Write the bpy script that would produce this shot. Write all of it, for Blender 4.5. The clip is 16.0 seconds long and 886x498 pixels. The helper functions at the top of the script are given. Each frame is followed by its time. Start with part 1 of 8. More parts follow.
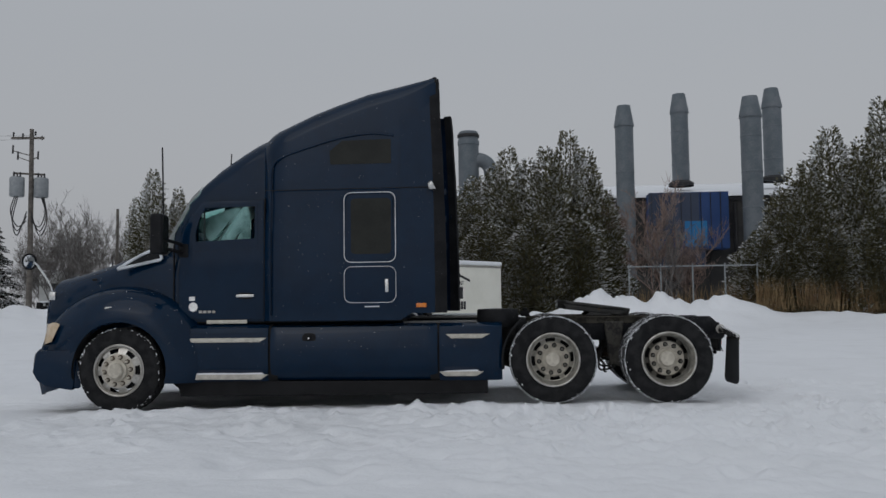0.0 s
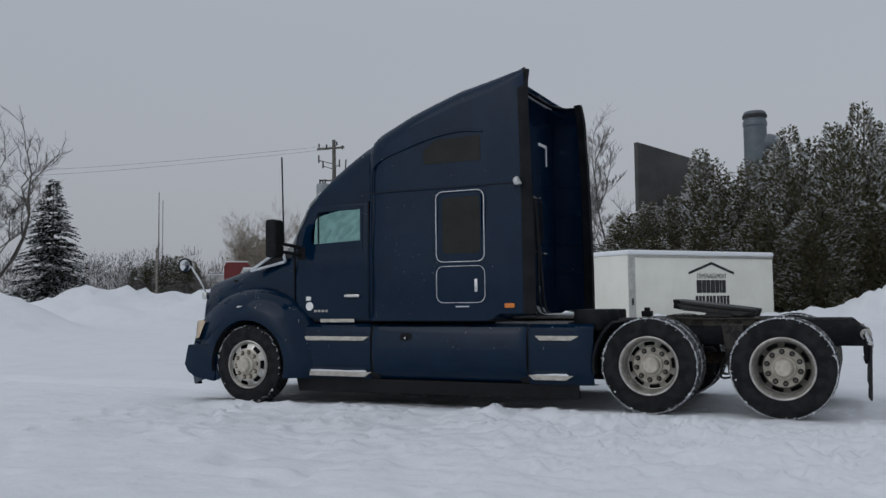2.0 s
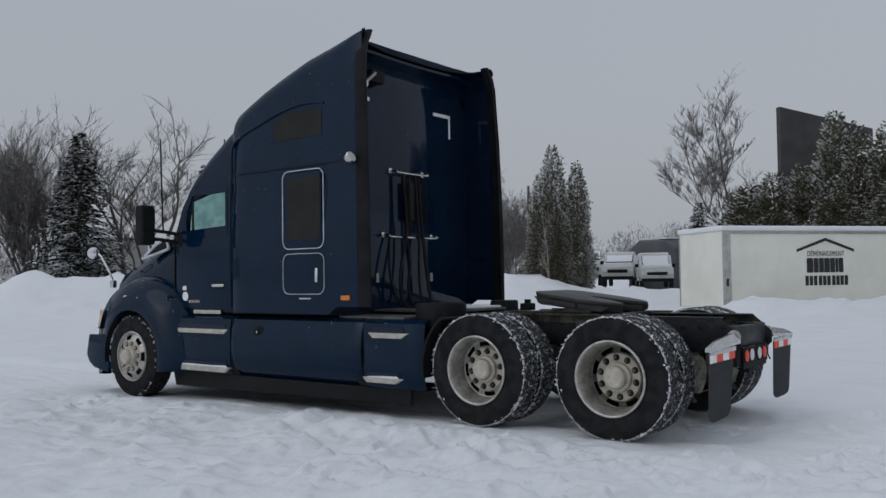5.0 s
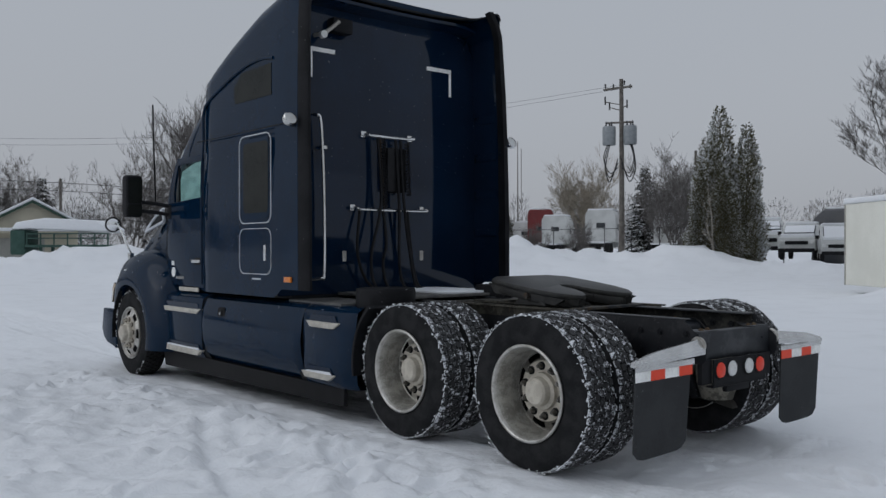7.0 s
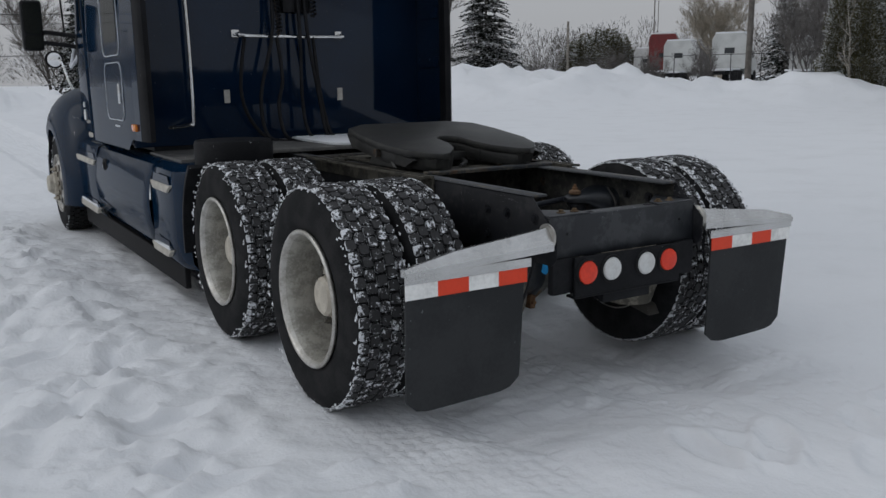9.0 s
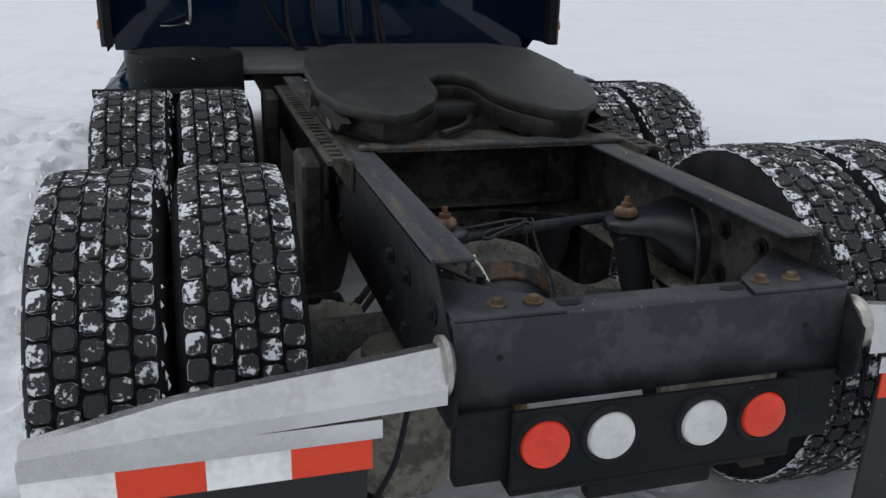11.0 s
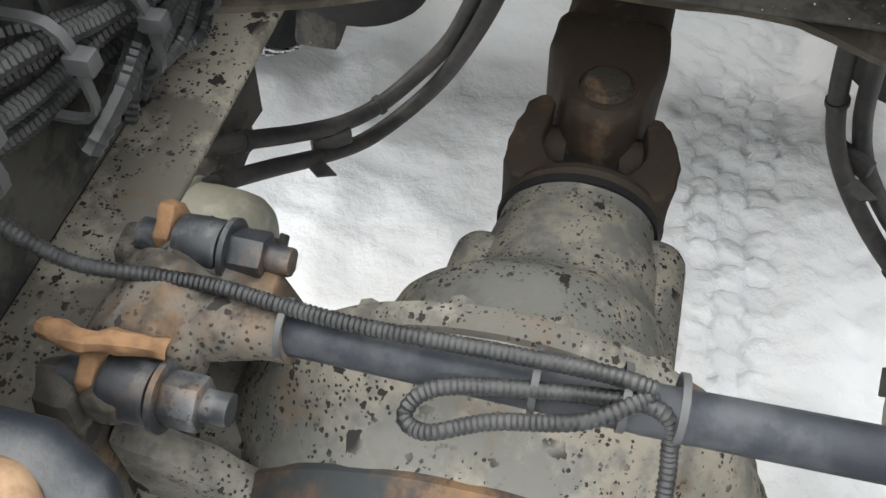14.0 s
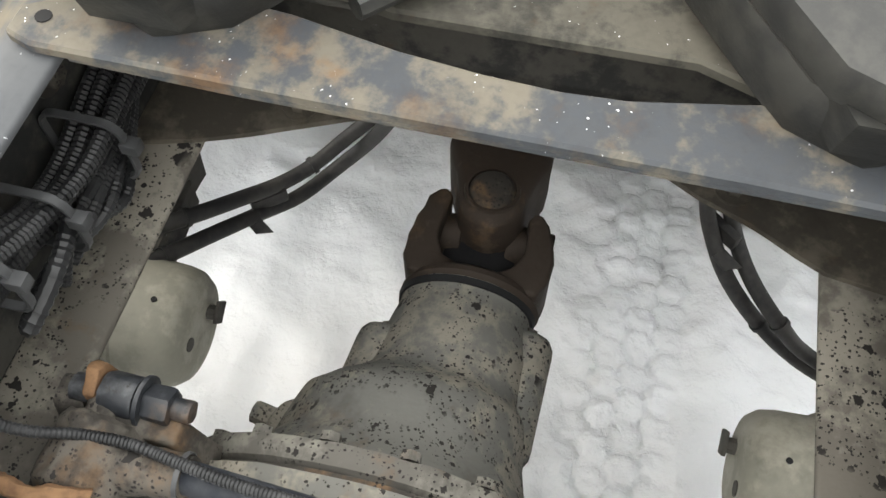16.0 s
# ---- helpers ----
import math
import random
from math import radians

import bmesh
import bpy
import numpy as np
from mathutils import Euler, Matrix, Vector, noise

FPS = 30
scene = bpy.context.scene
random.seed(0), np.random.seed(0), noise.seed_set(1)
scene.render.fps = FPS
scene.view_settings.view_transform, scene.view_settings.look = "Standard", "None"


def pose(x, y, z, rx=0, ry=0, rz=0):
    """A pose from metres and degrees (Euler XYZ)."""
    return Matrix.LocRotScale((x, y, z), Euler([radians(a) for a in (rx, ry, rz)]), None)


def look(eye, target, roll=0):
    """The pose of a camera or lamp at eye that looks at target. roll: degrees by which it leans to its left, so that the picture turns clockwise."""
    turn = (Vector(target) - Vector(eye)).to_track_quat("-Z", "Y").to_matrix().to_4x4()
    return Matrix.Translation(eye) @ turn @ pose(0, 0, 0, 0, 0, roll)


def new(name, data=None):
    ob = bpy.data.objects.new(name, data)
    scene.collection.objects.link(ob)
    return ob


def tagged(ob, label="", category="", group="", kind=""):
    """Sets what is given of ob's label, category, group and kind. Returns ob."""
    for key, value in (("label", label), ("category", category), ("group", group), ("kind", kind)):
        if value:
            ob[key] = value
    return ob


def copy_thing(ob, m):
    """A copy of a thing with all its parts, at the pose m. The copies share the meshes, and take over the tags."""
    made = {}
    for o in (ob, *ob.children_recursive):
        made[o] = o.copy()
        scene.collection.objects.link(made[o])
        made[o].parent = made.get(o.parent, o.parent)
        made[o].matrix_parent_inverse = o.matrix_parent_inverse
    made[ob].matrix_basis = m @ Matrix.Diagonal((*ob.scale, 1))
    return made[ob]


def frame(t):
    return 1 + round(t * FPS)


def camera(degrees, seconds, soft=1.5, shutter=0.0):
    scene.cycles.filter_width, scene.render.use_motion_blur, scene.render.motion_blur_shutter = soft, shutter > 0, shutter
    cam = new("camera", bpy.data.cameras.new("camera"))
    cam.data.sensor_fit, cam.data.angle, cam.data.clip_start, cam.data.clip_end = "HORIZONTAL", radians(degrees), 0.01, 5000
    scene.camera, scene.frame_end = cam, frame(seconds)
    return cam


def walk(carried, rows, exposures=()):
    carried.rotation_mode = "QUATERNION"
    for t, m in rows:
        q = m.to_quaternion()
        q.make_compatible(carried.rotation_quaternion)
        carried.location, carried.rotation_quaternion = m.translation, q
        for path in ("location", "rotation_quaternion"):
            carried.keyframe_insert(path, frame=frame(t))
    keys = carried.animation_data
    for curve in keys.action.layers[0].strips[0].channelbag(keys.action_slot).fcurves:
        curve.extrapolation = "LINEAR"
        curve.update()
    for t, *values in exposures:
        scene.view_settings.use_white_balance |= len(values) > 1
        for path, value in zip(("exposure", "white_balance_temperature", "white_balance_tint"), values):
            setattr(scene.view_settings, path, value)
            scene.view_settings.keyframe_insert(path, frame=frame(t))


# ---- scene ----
cam = camera(54.7, 16.0)
PATH = [
    (0, (-1.102, -11.253, 1.161), (-1.265, -9.264, 1.289), -0.7),
    (0.5, (-0.472, -11.15, 1.183), (-0.794, -9.18, 1.309), -0.7),
    (1, (0.129, -10.953, 1.178), (-0.382, -9.024, 1.302), -0.6),
    (1.5, (0.745, -10.678, 1.22), (0.007, -8.824, 1.339), -0.5),
    (2, (1.325, -10.327, 1.22), (0.463, -8.526, 1.339), -0.7),
    (2.5, (1.848, -9.995, 1.252), (0.923, -8.226, 1.369), -0.7),
    (3, (2.309, -9.521, 1.284), (1.331, -7.78, 1.396), -0.7),
    (3.5, (2.749, -9.048, 1.316), (1.695, -7.352, 1.423), -0.7),
    (4, (3.124, -8.541, 1.309), (2.018, -6.878, 1.41), -0.6),
    (4.2, (3.285, -8.357, 1.294), (2.159, -6.706, 1.392), -0.7),
    (6.3, (4.351, -5.989, 1.392), (2.936, -4.575, 1.399), -0.4),
    (6.5, (4.421, -5.746, 1.385), (2.964, -4.376, 1.39), -0.3),
    (7, (4.481, -5.125, 1.43), (2.955, -3.833, 1.427), -0.1),
    (7.5, (4.491, -4.491, 1.454), (2.906, -3.272, 1.436), -0.2),
    (8, (4.439, -3.857, 1.467), (2.801, -2.715, 1.346), -0.5),
    (8.5, (4.321, -3.237, 1.453), (2.66, -2.16, 1.171), -0.7),
    (9, (4.159, -2.615, 1.461), (2.485, -1.593, 1.071), -0.8),
    (9.5, (3.845, -2.094, 1.475), (2.128, -1.164, 1.038), -0.6),
    (9.7, (3.712, -1.894, 1.478), (1.975, -1.005, 1.038), -0.6),
    (11.8, (2.137, -0.394, 1.508), (0.367, -0.169, 0.605), 0.5),
    (12, (1.99, -0.307, 1.491), (0.267, -0.142, 0.49), 0.4),
    (12.5, (1.628, -0.133, 1.441), (0.012, -0.165, 0.264), 0.3),
    (13, (1.284, -0.072, 1.37), (-0.181, -0.262, 0.021), 0.3),
    (13.5, (1.014, -0.02, 1.297), (-0.275, -0.286, -0.209), -0.7),
    (14, (0.843, -0.025, 1.238), (-0.302, -0.313, -0.377), -0.7),
    (14.5, (0.732, -0.017, 1.207), (-0.284, -0.36, -0.481), -4.2),
    (15, (0.719, -0.005, 1.221), (-0.254, -0.344, -0.493), -4.5),
    (15.5, (0.716, 0.037, 1.334), (-0.268, -0.24, -0.386), -1.8),
    (16, (0.743, 0.065, 1.474), (-0.255, -0.176, -0.242), 0.1),
]
EXPOSURES = [(0, -0.05, 6500, 10), (2, 0.0, 6250, 10), (7, 0.03, 6250, 10), (8.5, 0.05, 6450, 10), (9.7, 0.08, 6500, 10), (10.8, 0.5, 6500, 10), (11.8, 1.15, 6500, 10), (12.0, 1.85, 6800, 8), (12.5, 2.95, 6900, 8), (13.0, 3.93, 7000, 8), (13.5, 3.92, 7050, 8), (14.0, 3.3, 7200, 8), (14.5, 3.05, 7200, 8), (15.5, 2.98, 7300, 8), (16, 3.06, 7350, 8)]
walk(cam, [(t, look(e, g, r)) for t, e, g, r in PATH], EXPOSURES)

# overcast winter daylight: a grey sky that is a little brighter overhead
world = bpy.data.worlds.new("overcast_sky")
scene.world = world
world.use_nodes = True
wt = world.node_tree
wbg = wt.nodes["Background"]
sky = wt.nodes.new("ShaderNodeTexSky")
sky.sky_type, sky.sun_disc = "NISHITA", False
sky.sun_elevation, sky.sun_rotation = radians(32), radians(200)
sky.dust_density, sky.air_density = 4.0, 1.0
grey = wt.nodes.new("ShaderNodeHueSaturation")
grey.inputs["Saturation"].default_value = 0.12
grey.inputs["Value"].default_value = 0.10
wt.links.new(sky.outputs[0], grey.inputs["Color"])
wco = wt.nodes.new("ShaderNodeTexCoord")
wsep = wt.nodes.new("ShaderNodeSeparateXYZ")
wt.links.new(wco.outputs["Generated"], wsep.inputs[0])
wramp = wt.nodes.new("ShaderNodeValToRGB")
wramp.color_ramp.elements[0].position, wramp.color_ramp.elements[0].color = 0.0, (0.385, 0.395, 0.415, 1)
wramp.color_ramp.elements[1].position, wramp.color_ramp.elements[1].color = 1.0, (0.56, 0.60, 0.66, 1)
wmid = wramp.color_ramp.elements.new(0.3)
wmid.color = (0.395, 0.42, 0.455, 1)
wt.links.new(wsep.outputs["Z"], wramp.inputs[0])
wmix = wt.nodes.new("ShaderNodeMix")
wmix.data_type = "RGBA"
wmix.inputs["Factor"].default_value = 0.85
wt.links.new(grey.outputs[0], wmix.inputs["A"])
wt.links.new(wramp.outputs[0], wmix.inputs["B"])
wt.links.new(wmix.outputs["Result"], wbg.inputs["Color"])
wbg.inputs["Strength"].default_value = 1.0
sun_data = bpy.data.lights.new("sun", "SUN")
sun_data.energy, sun_data.angle, sun_data.color = 0.2, radians(40), (1.0, 0.97, 0.93)
sun = new("sun", sun_data)
sun.matrix_world = look((0, 0, 60), (25, 45, 0))

# ---- building helpers ----
def finish(name, bm, material, angle=35):
    bmesh.ops.recalc_face_normals(bm, faces=bm.faces)
    me = bpy.data.meshes.new(name)
    bm.to_mesh(me)
    bm.free()
    for m in material if isinstance(material, (list, tuple)) else (material,):
        me.materials.append(m)
    me.polygons.foreach_set("use_smooth", [angle > 0] * len(me.polygons))
    if 0 < angle < 180:
        me.set_sharp_from_angle(angle=radians(angle))
    return me


def part(name, bm, material, parent, label="", angle=35):
    ob = new(name, finish(name, bm, material, angle))
    ob.parent = parent
    return tagged(ob, label)


def thing(name, label, category, group="", kind="", at=(0, 0, 0), turn=0):
    ob = new(name)
    ob.empty_display_size = 0.2
    ob.matrix_basis = pose(*at, 0, 0, turn)
    return tagged(ob, label, category, group, kind)


def solid(name, bm, material, label, category, group="", kind="", angle=35):
    return tagged(new(name, finish(name, bm, material, angle)), label, category, group, kind)


def moved(bm, m):
    bmesh.ops.transform(bm, matrix=m, verts=bm.verts)
    return bm


def join(bm, other, m=None):
    me = bpy.data.meshes.new("joined")
    other.to_mesh(me)
    other.free()
    if m is not None:
        me.transform(m)
    bm.from_mesh(me)
    bpy.data.meshes.remove(me)
    return bm


def bev(bm, width, seg=2, limit=40):
    if width > 0:
        edges = [e for e in bm.edges if len(e.link_faces) == 2 and e.calc_face_angle(0) > radians(limit)]
        bmesh.ops.bevel(bm, geom=edges, offset=width, segments=seg, profile=0.6, affect="EDGES", clamp_overlap=True)
    return bm


def box(x0, x1, y0, y1, z0, z1, bevel=0.0, seg=2):
    bm = bmesh.new()
    bmesh.ops.create_cube(bm, size=1)
    for v in bm.verts:
        v.co = Vector(((x0 + x1) / 2 + v.co.x * (x1 - x0), (y0 + y1) / 2 + v.co.y * (y1 - y0), (z0 + z1) / 2 + v.co.z * (z1 - z0)))
    return bev(bm, bevel, seg)


def toward(p0, p1):
    d = Vector(p1) - Vector(p0)
    return Matrix.Translation((Vector(p0) + Vector(p1)) / 2) @ d.to_track_quat("Z", "Y").to_matrix().to_4x4(), d.length


def rod(p0, p1, r, seg=16, r2=None, bevel=0.0):
    bm = bmesh.new()
    m, n = toward(p0, p1)
    bmesh.ops.create_cone(bm, segments=seg, radius1=r, radius2=r if r2 is None else r2, depth=n, cap_ends=True)
    if bevel:
        bev(bm, bevel, 2, 60)
    return moved(bm, m)


def lathe(profile, seg=32, m=None, close=False):
    """A profile of (radius, height) turned round the z axis."""
    bm = bmesh.new()
    rings = []
    for r, h in profile:
        if r < 1e-5:
            rings.append([bm.verts.new((0, 0, h))])
        else:
            rings.append([bm.verts.new((r * math.cos(2 * math.pi * i / seg), r * math.sin(2 * math.pi * i / seg), h)) for i in range(seg)])
    pairs = list(zip(rings, rings[1:]))
    if close:
        pairs.append((rings[-1], rings[0]))
    for a, b in pairs:
        for i in range(seg):
            j = (i + 1) % seg
            if len(a) == 1 and len(b) == 1:
                continue
            if len(a) == 1:
                bm.faces.new((a[0], b[i], b[j]))
            elif len(b) == 1:
                bm.faces.new((a[i], a[j], b[0]))
            else:
                bm.faces.new((a[i], a[j], b[j], b[i]))
    return moved(bm, m) if m is not None else bm


def smooth_line(pts, n=6):
    """A Catmull-Rom line through the points."""
    p = [Vector(q) for q in pts]
    if len(p) < 3:
        return p
    out = []
    for i in range(len(p) - 1):
        a, b, c, d = p[max(i - 1, 0)], p[i], p[i + 1], p[min(i + 2, len(p) - 1)]
        for k in range(n):
            t = k / n
            out.append(0.5 * ((2 * b) + (c - a) * t + (2 * a - 5 * b + 4 * c - d) * t * t + (3 * b - a - 3 * c + d) * t ** 3))
    out.append(p[-1])
    return out


def tube(pts, r, seg=8, n=6, ribs=0.0, taper=1.0):
    """A round tube along a smoothed line; ribs: pitch of corrugation."""
    line = smooth_line(pts, n)
    if ribs:
        dense, step = [], ribs / 2
        for a, b in zip(line, line[1:]):
            k = max(1, round((b - a).length / step))
            dense += [a.lerp(b, i / k) for i in range(k)]
        line = dense + [line[-1]]
    bm = bmesh.new()
    rings = []
    side = None
    for i, p in enumerate(line):
        d = (line[min(i + 1, len(line) - 1)] - line[max(i - 1, 0)]).normalized()
        if side is None:
            side = d.orthogonal().normalized()
        side = (side - d * side.dot(d)).normalized()
        up = d.cross(side)
        rr = r * (1 + (taper - 1) * i / max(1, len(line) - 1))
        if ribs:
            rr *= 1.0 if i % 2 else 0.84
        rings.append([bm.verts.new(p + side * (rr * math.cos(2 * math.pi * k / seg)) + up * (rr * math.sin(2 * math.pi * k / seg))) for k in range(seg)])
    for a, b in zip(rings, rings[1:]):
        for k in range(seg):
            j = (k + 1) % seg
            bm.faces.new((a[k], a[j], b[j], b[k]))
    bm.faces.new(rings[0][::-1])
    bm.faces.new(rings[-1])
    return bm


def loft(rings, cap=True, loop=False):
    """Skin between rings of equally many points; loop: each ring is closed."""
    bm = bmesh.new()
    vs = [[bm.verts.new(p) for p in ring] for ring in rings]
    n = len(vs[0])
    for a, b in zip(vs, vs[1:]):
        for i in range(n if loop else n - 1):
            j = (i + 1) % n
            bm.faces.new((a[i], a[j], b[j], b[i]))
    if cap and loop:
        bm.faces.new(vs[0][::-1])
        bm.faces.new(vs[-1])
    return bm


def plate(outline, axis, a0, a1, bevel=0.0, seg=2):
    """A 2D outline made solid between a0 and a1 along an axis. Outline pairs: x: (y, z); y: (x, z); z: (x, y)."""
    def place(u, v, w):
        return {"x": (w, u, v), "y": (u, w, v), "z": (u, v, w)}[axis]
    bm = bmesh.new()
    lo = [bm.verts.new(place(u, v, a0)) for u, v in outline]
    hi = [bm.verts.new(place(u, v, a1)) for u, v in outline]
    n = len(lo)
    bm.faces.new(lo[::-1])
    bm.faces.new(hi)
    for i in range(n):
        j = (i + 1) % n
        bm.faces.new((lo[i], lo[j], hi[j], hi[i]))
    bmesh.ops.recalc_face_normals(bm, faces=bm.faces)
    return bev(bm, bevel, seg)


def rounded(u0, u1, v0, v1, r, n=5):
    out = []
    for cu, cv, a in ((u1 - r, v1 - r, 0), (u0 + r, v1 - r, 90), (u0 + r, v0 + r, 180), (u1 - r, v0 + r, 270)):
        out += [(cu + r * math.cos(radians(a + 90 * k / n)), cv + r * math.sin(radians(a + 90 * k / n))) for k in range(n + 1)]
    return out


def hexbolt(p, d, r=0.018, h=0.014, washer=True):
    """A hexagonal bolt head with its washer at p, pointing along d."""
    p, d = Vector(p), Vector(d).normalized()
    bm = rod(p, p + d * 0.004, r * 1.7, 14) if washer else bmesh.new()
    return join(bm, rod(p + d * 0.003, p + d * (0.003 + h), r, 6, r * 0.94))


def lumpy(bm, amp, scale=40.0, cuts=3):
    """Roughens a casting: finer faces, each corner pushed along its normal by noise."""
    if cuts:
        bmesh.ops.subdivide_edges(bm, edges=bm.edges[:], cuts=cuts, use_grid_fill=True)
    bm.normal_update()
    moves = [(v, v.normal * (amp * (noise.noise(v.co * scale) + 0.5 * noise.noise(v.co * scale * 2.3)))) for v in bm.verts]
    for v, d in moves:
        v.co += d
    return bm


# ---- materials ----
def nodes(name):
    m = bpy.data.materials.new(name)
    m.use_nodes = True
    nt = m.node_tree
    return m, nt, nt.nodes["Principled BSDF"]


def tex(nt, kind, scale, detail=4, rough=0.55, coords="Object", stretch=None):
    co = nt.nodes.new("ShaderNodeTexCoord").outputs[coords]
    if stretch:
        mp = nt.nodes.new("ShaderNodeMapping")
        mp.inputs["Scale"].default_value = stretch
        nt.links.new(co, mp.inputs[0])
        co = mp.outputs[0]
    t = nt.nodes.new(kind)
    t.inputs["Scale"].default_value = scale
    if kind == "ShaderNodeTexNoise":
        t.inputs["Detail"].default_value, t.inputs["Roughness"].default_value = detail, rough
    nt.links.new(co, t.inputs["Vector"])
    return t


def ramp(nt, value, lo, hi):
    r = nt.nodes.new("ShaderNodeMapRange")
    r.interpolation_type = "SMOOTHSTEP"
    r.inputs["From Min"].default_value, r.inputs["From Max"].default_value = lo, hi
    nt.links.new(value, r.inputs["Value"])
    return r.outputs[0]


def maths(nt, op, a, b):
    n = nt.nodes.new("ShaderNodeMath")
    n.operation = op
    for s, v in zip(n.inputs, (a, b)):
        if isinstance(v, (int, float)):
            s.default_value = v
        else:
            nt.links.new(v, s)
    return n.outputs[0]


def blend(nt, fac, a, b):
    n = nt.nodes.new("ShaderNodeMix")
    n.data_type = "RGBA"
    for key, v in (("Factor", fac), ("A", a), ("B", b)):
        s = n.inputs[key] if key == "Factor" else n.inputs[6 if key == "A" else 7]
        if isinstance(v, (int, float)):
            s.default_value = v
        elif isinstance(v, tuple):
            s.default_value = (*v, 1)
        else:
            nt.links.new(v, s)
    return n.outputs[2]


def upward(nt, lo=0.3, hi=0.8):
    g = nt.nodes.new("ShaderNodeNewGeometry")
    s = nt.nodes.new("ShaderNodeSeparateXYZ")
    nt.links.new(g.outputs["Normal"], s.inputs[0])
    return ramp(nt, s.outputs["Z"], lo, hi)


def bumped(nt, b, value, strength, distance=0.01):
    n = nt.nodes.new("ShaderNodeBump")
    n.inputs["Strength"].default_value, n.inputs["Distance"].default_value = strength, distance
    nt.links.new(value, n.inputs["Height"])
    nt.links.new(n.outputs[0], b.inputs["Normal"])


def plain(name, c, rough=0.5, metal=0.0, c2=None, scale=6.0, fine=60.0, bump=0.15, coat=0.0, flecks=0.0, spec=0.35):
    """A surface with stains at one scale, grain at another, and flecks of snow where asked."""
    m, nt, b = nodes(name)
    c2 = c2 or tuple(min(1, v * 1.35 + 0.004) for v in c)
    big, small = tex(nt, "ShaderNodeTexNoise", scale), tex(nt, "ShaderNodeTexNoise", fine, 3)
    f = maths(nt, "ADD", maths(nt, "MULTIPLY", big.outputs[0], 0.7), maths(nt, "MULTIPLY", small.outputs[0], 0.3))
    col = blend(nt, ramp(nt, f, 0.38, 0.62), c, c2)
    if flecks:
        spot = tex(nt, "ShaderNodeTexNoise", 38, 2)
        col = blend(nt, maths(nt, "MULTIPLY", ramp(nt, spot.outputs[0], 0.74 - flecks, 0.78 - flecks), upward(nt, -0.2, 0.6)), col, (0.8, 0.82, 0.85))
    nt.links.new(col, b.inputs["Base Color"])
    b.inputs["Metallic"].default_value = metal
    b.inputs["Specular IOR Level"].default_value = spec if metal < 0.3 else 0.5
    b.inputs["Coat Weight"].default_value, b.inputs["Coat Roughness"].default_value = coat, 0.06
    r = nt.nodes.new("ShaderNodeMapRange")
    r.inputs["To Min"].default_value, r.inputs["To Max"].default_value = max(0.02, rough - 0.1), min(1, rough + 0.12)
    nt.links.new(f, r.inputs["Value"])
    nt.links.new(r.outputs[0], b.inputs["Roughness"])
    if bump:
        bumped(nt, b, f, bump, 0.004)
    return m


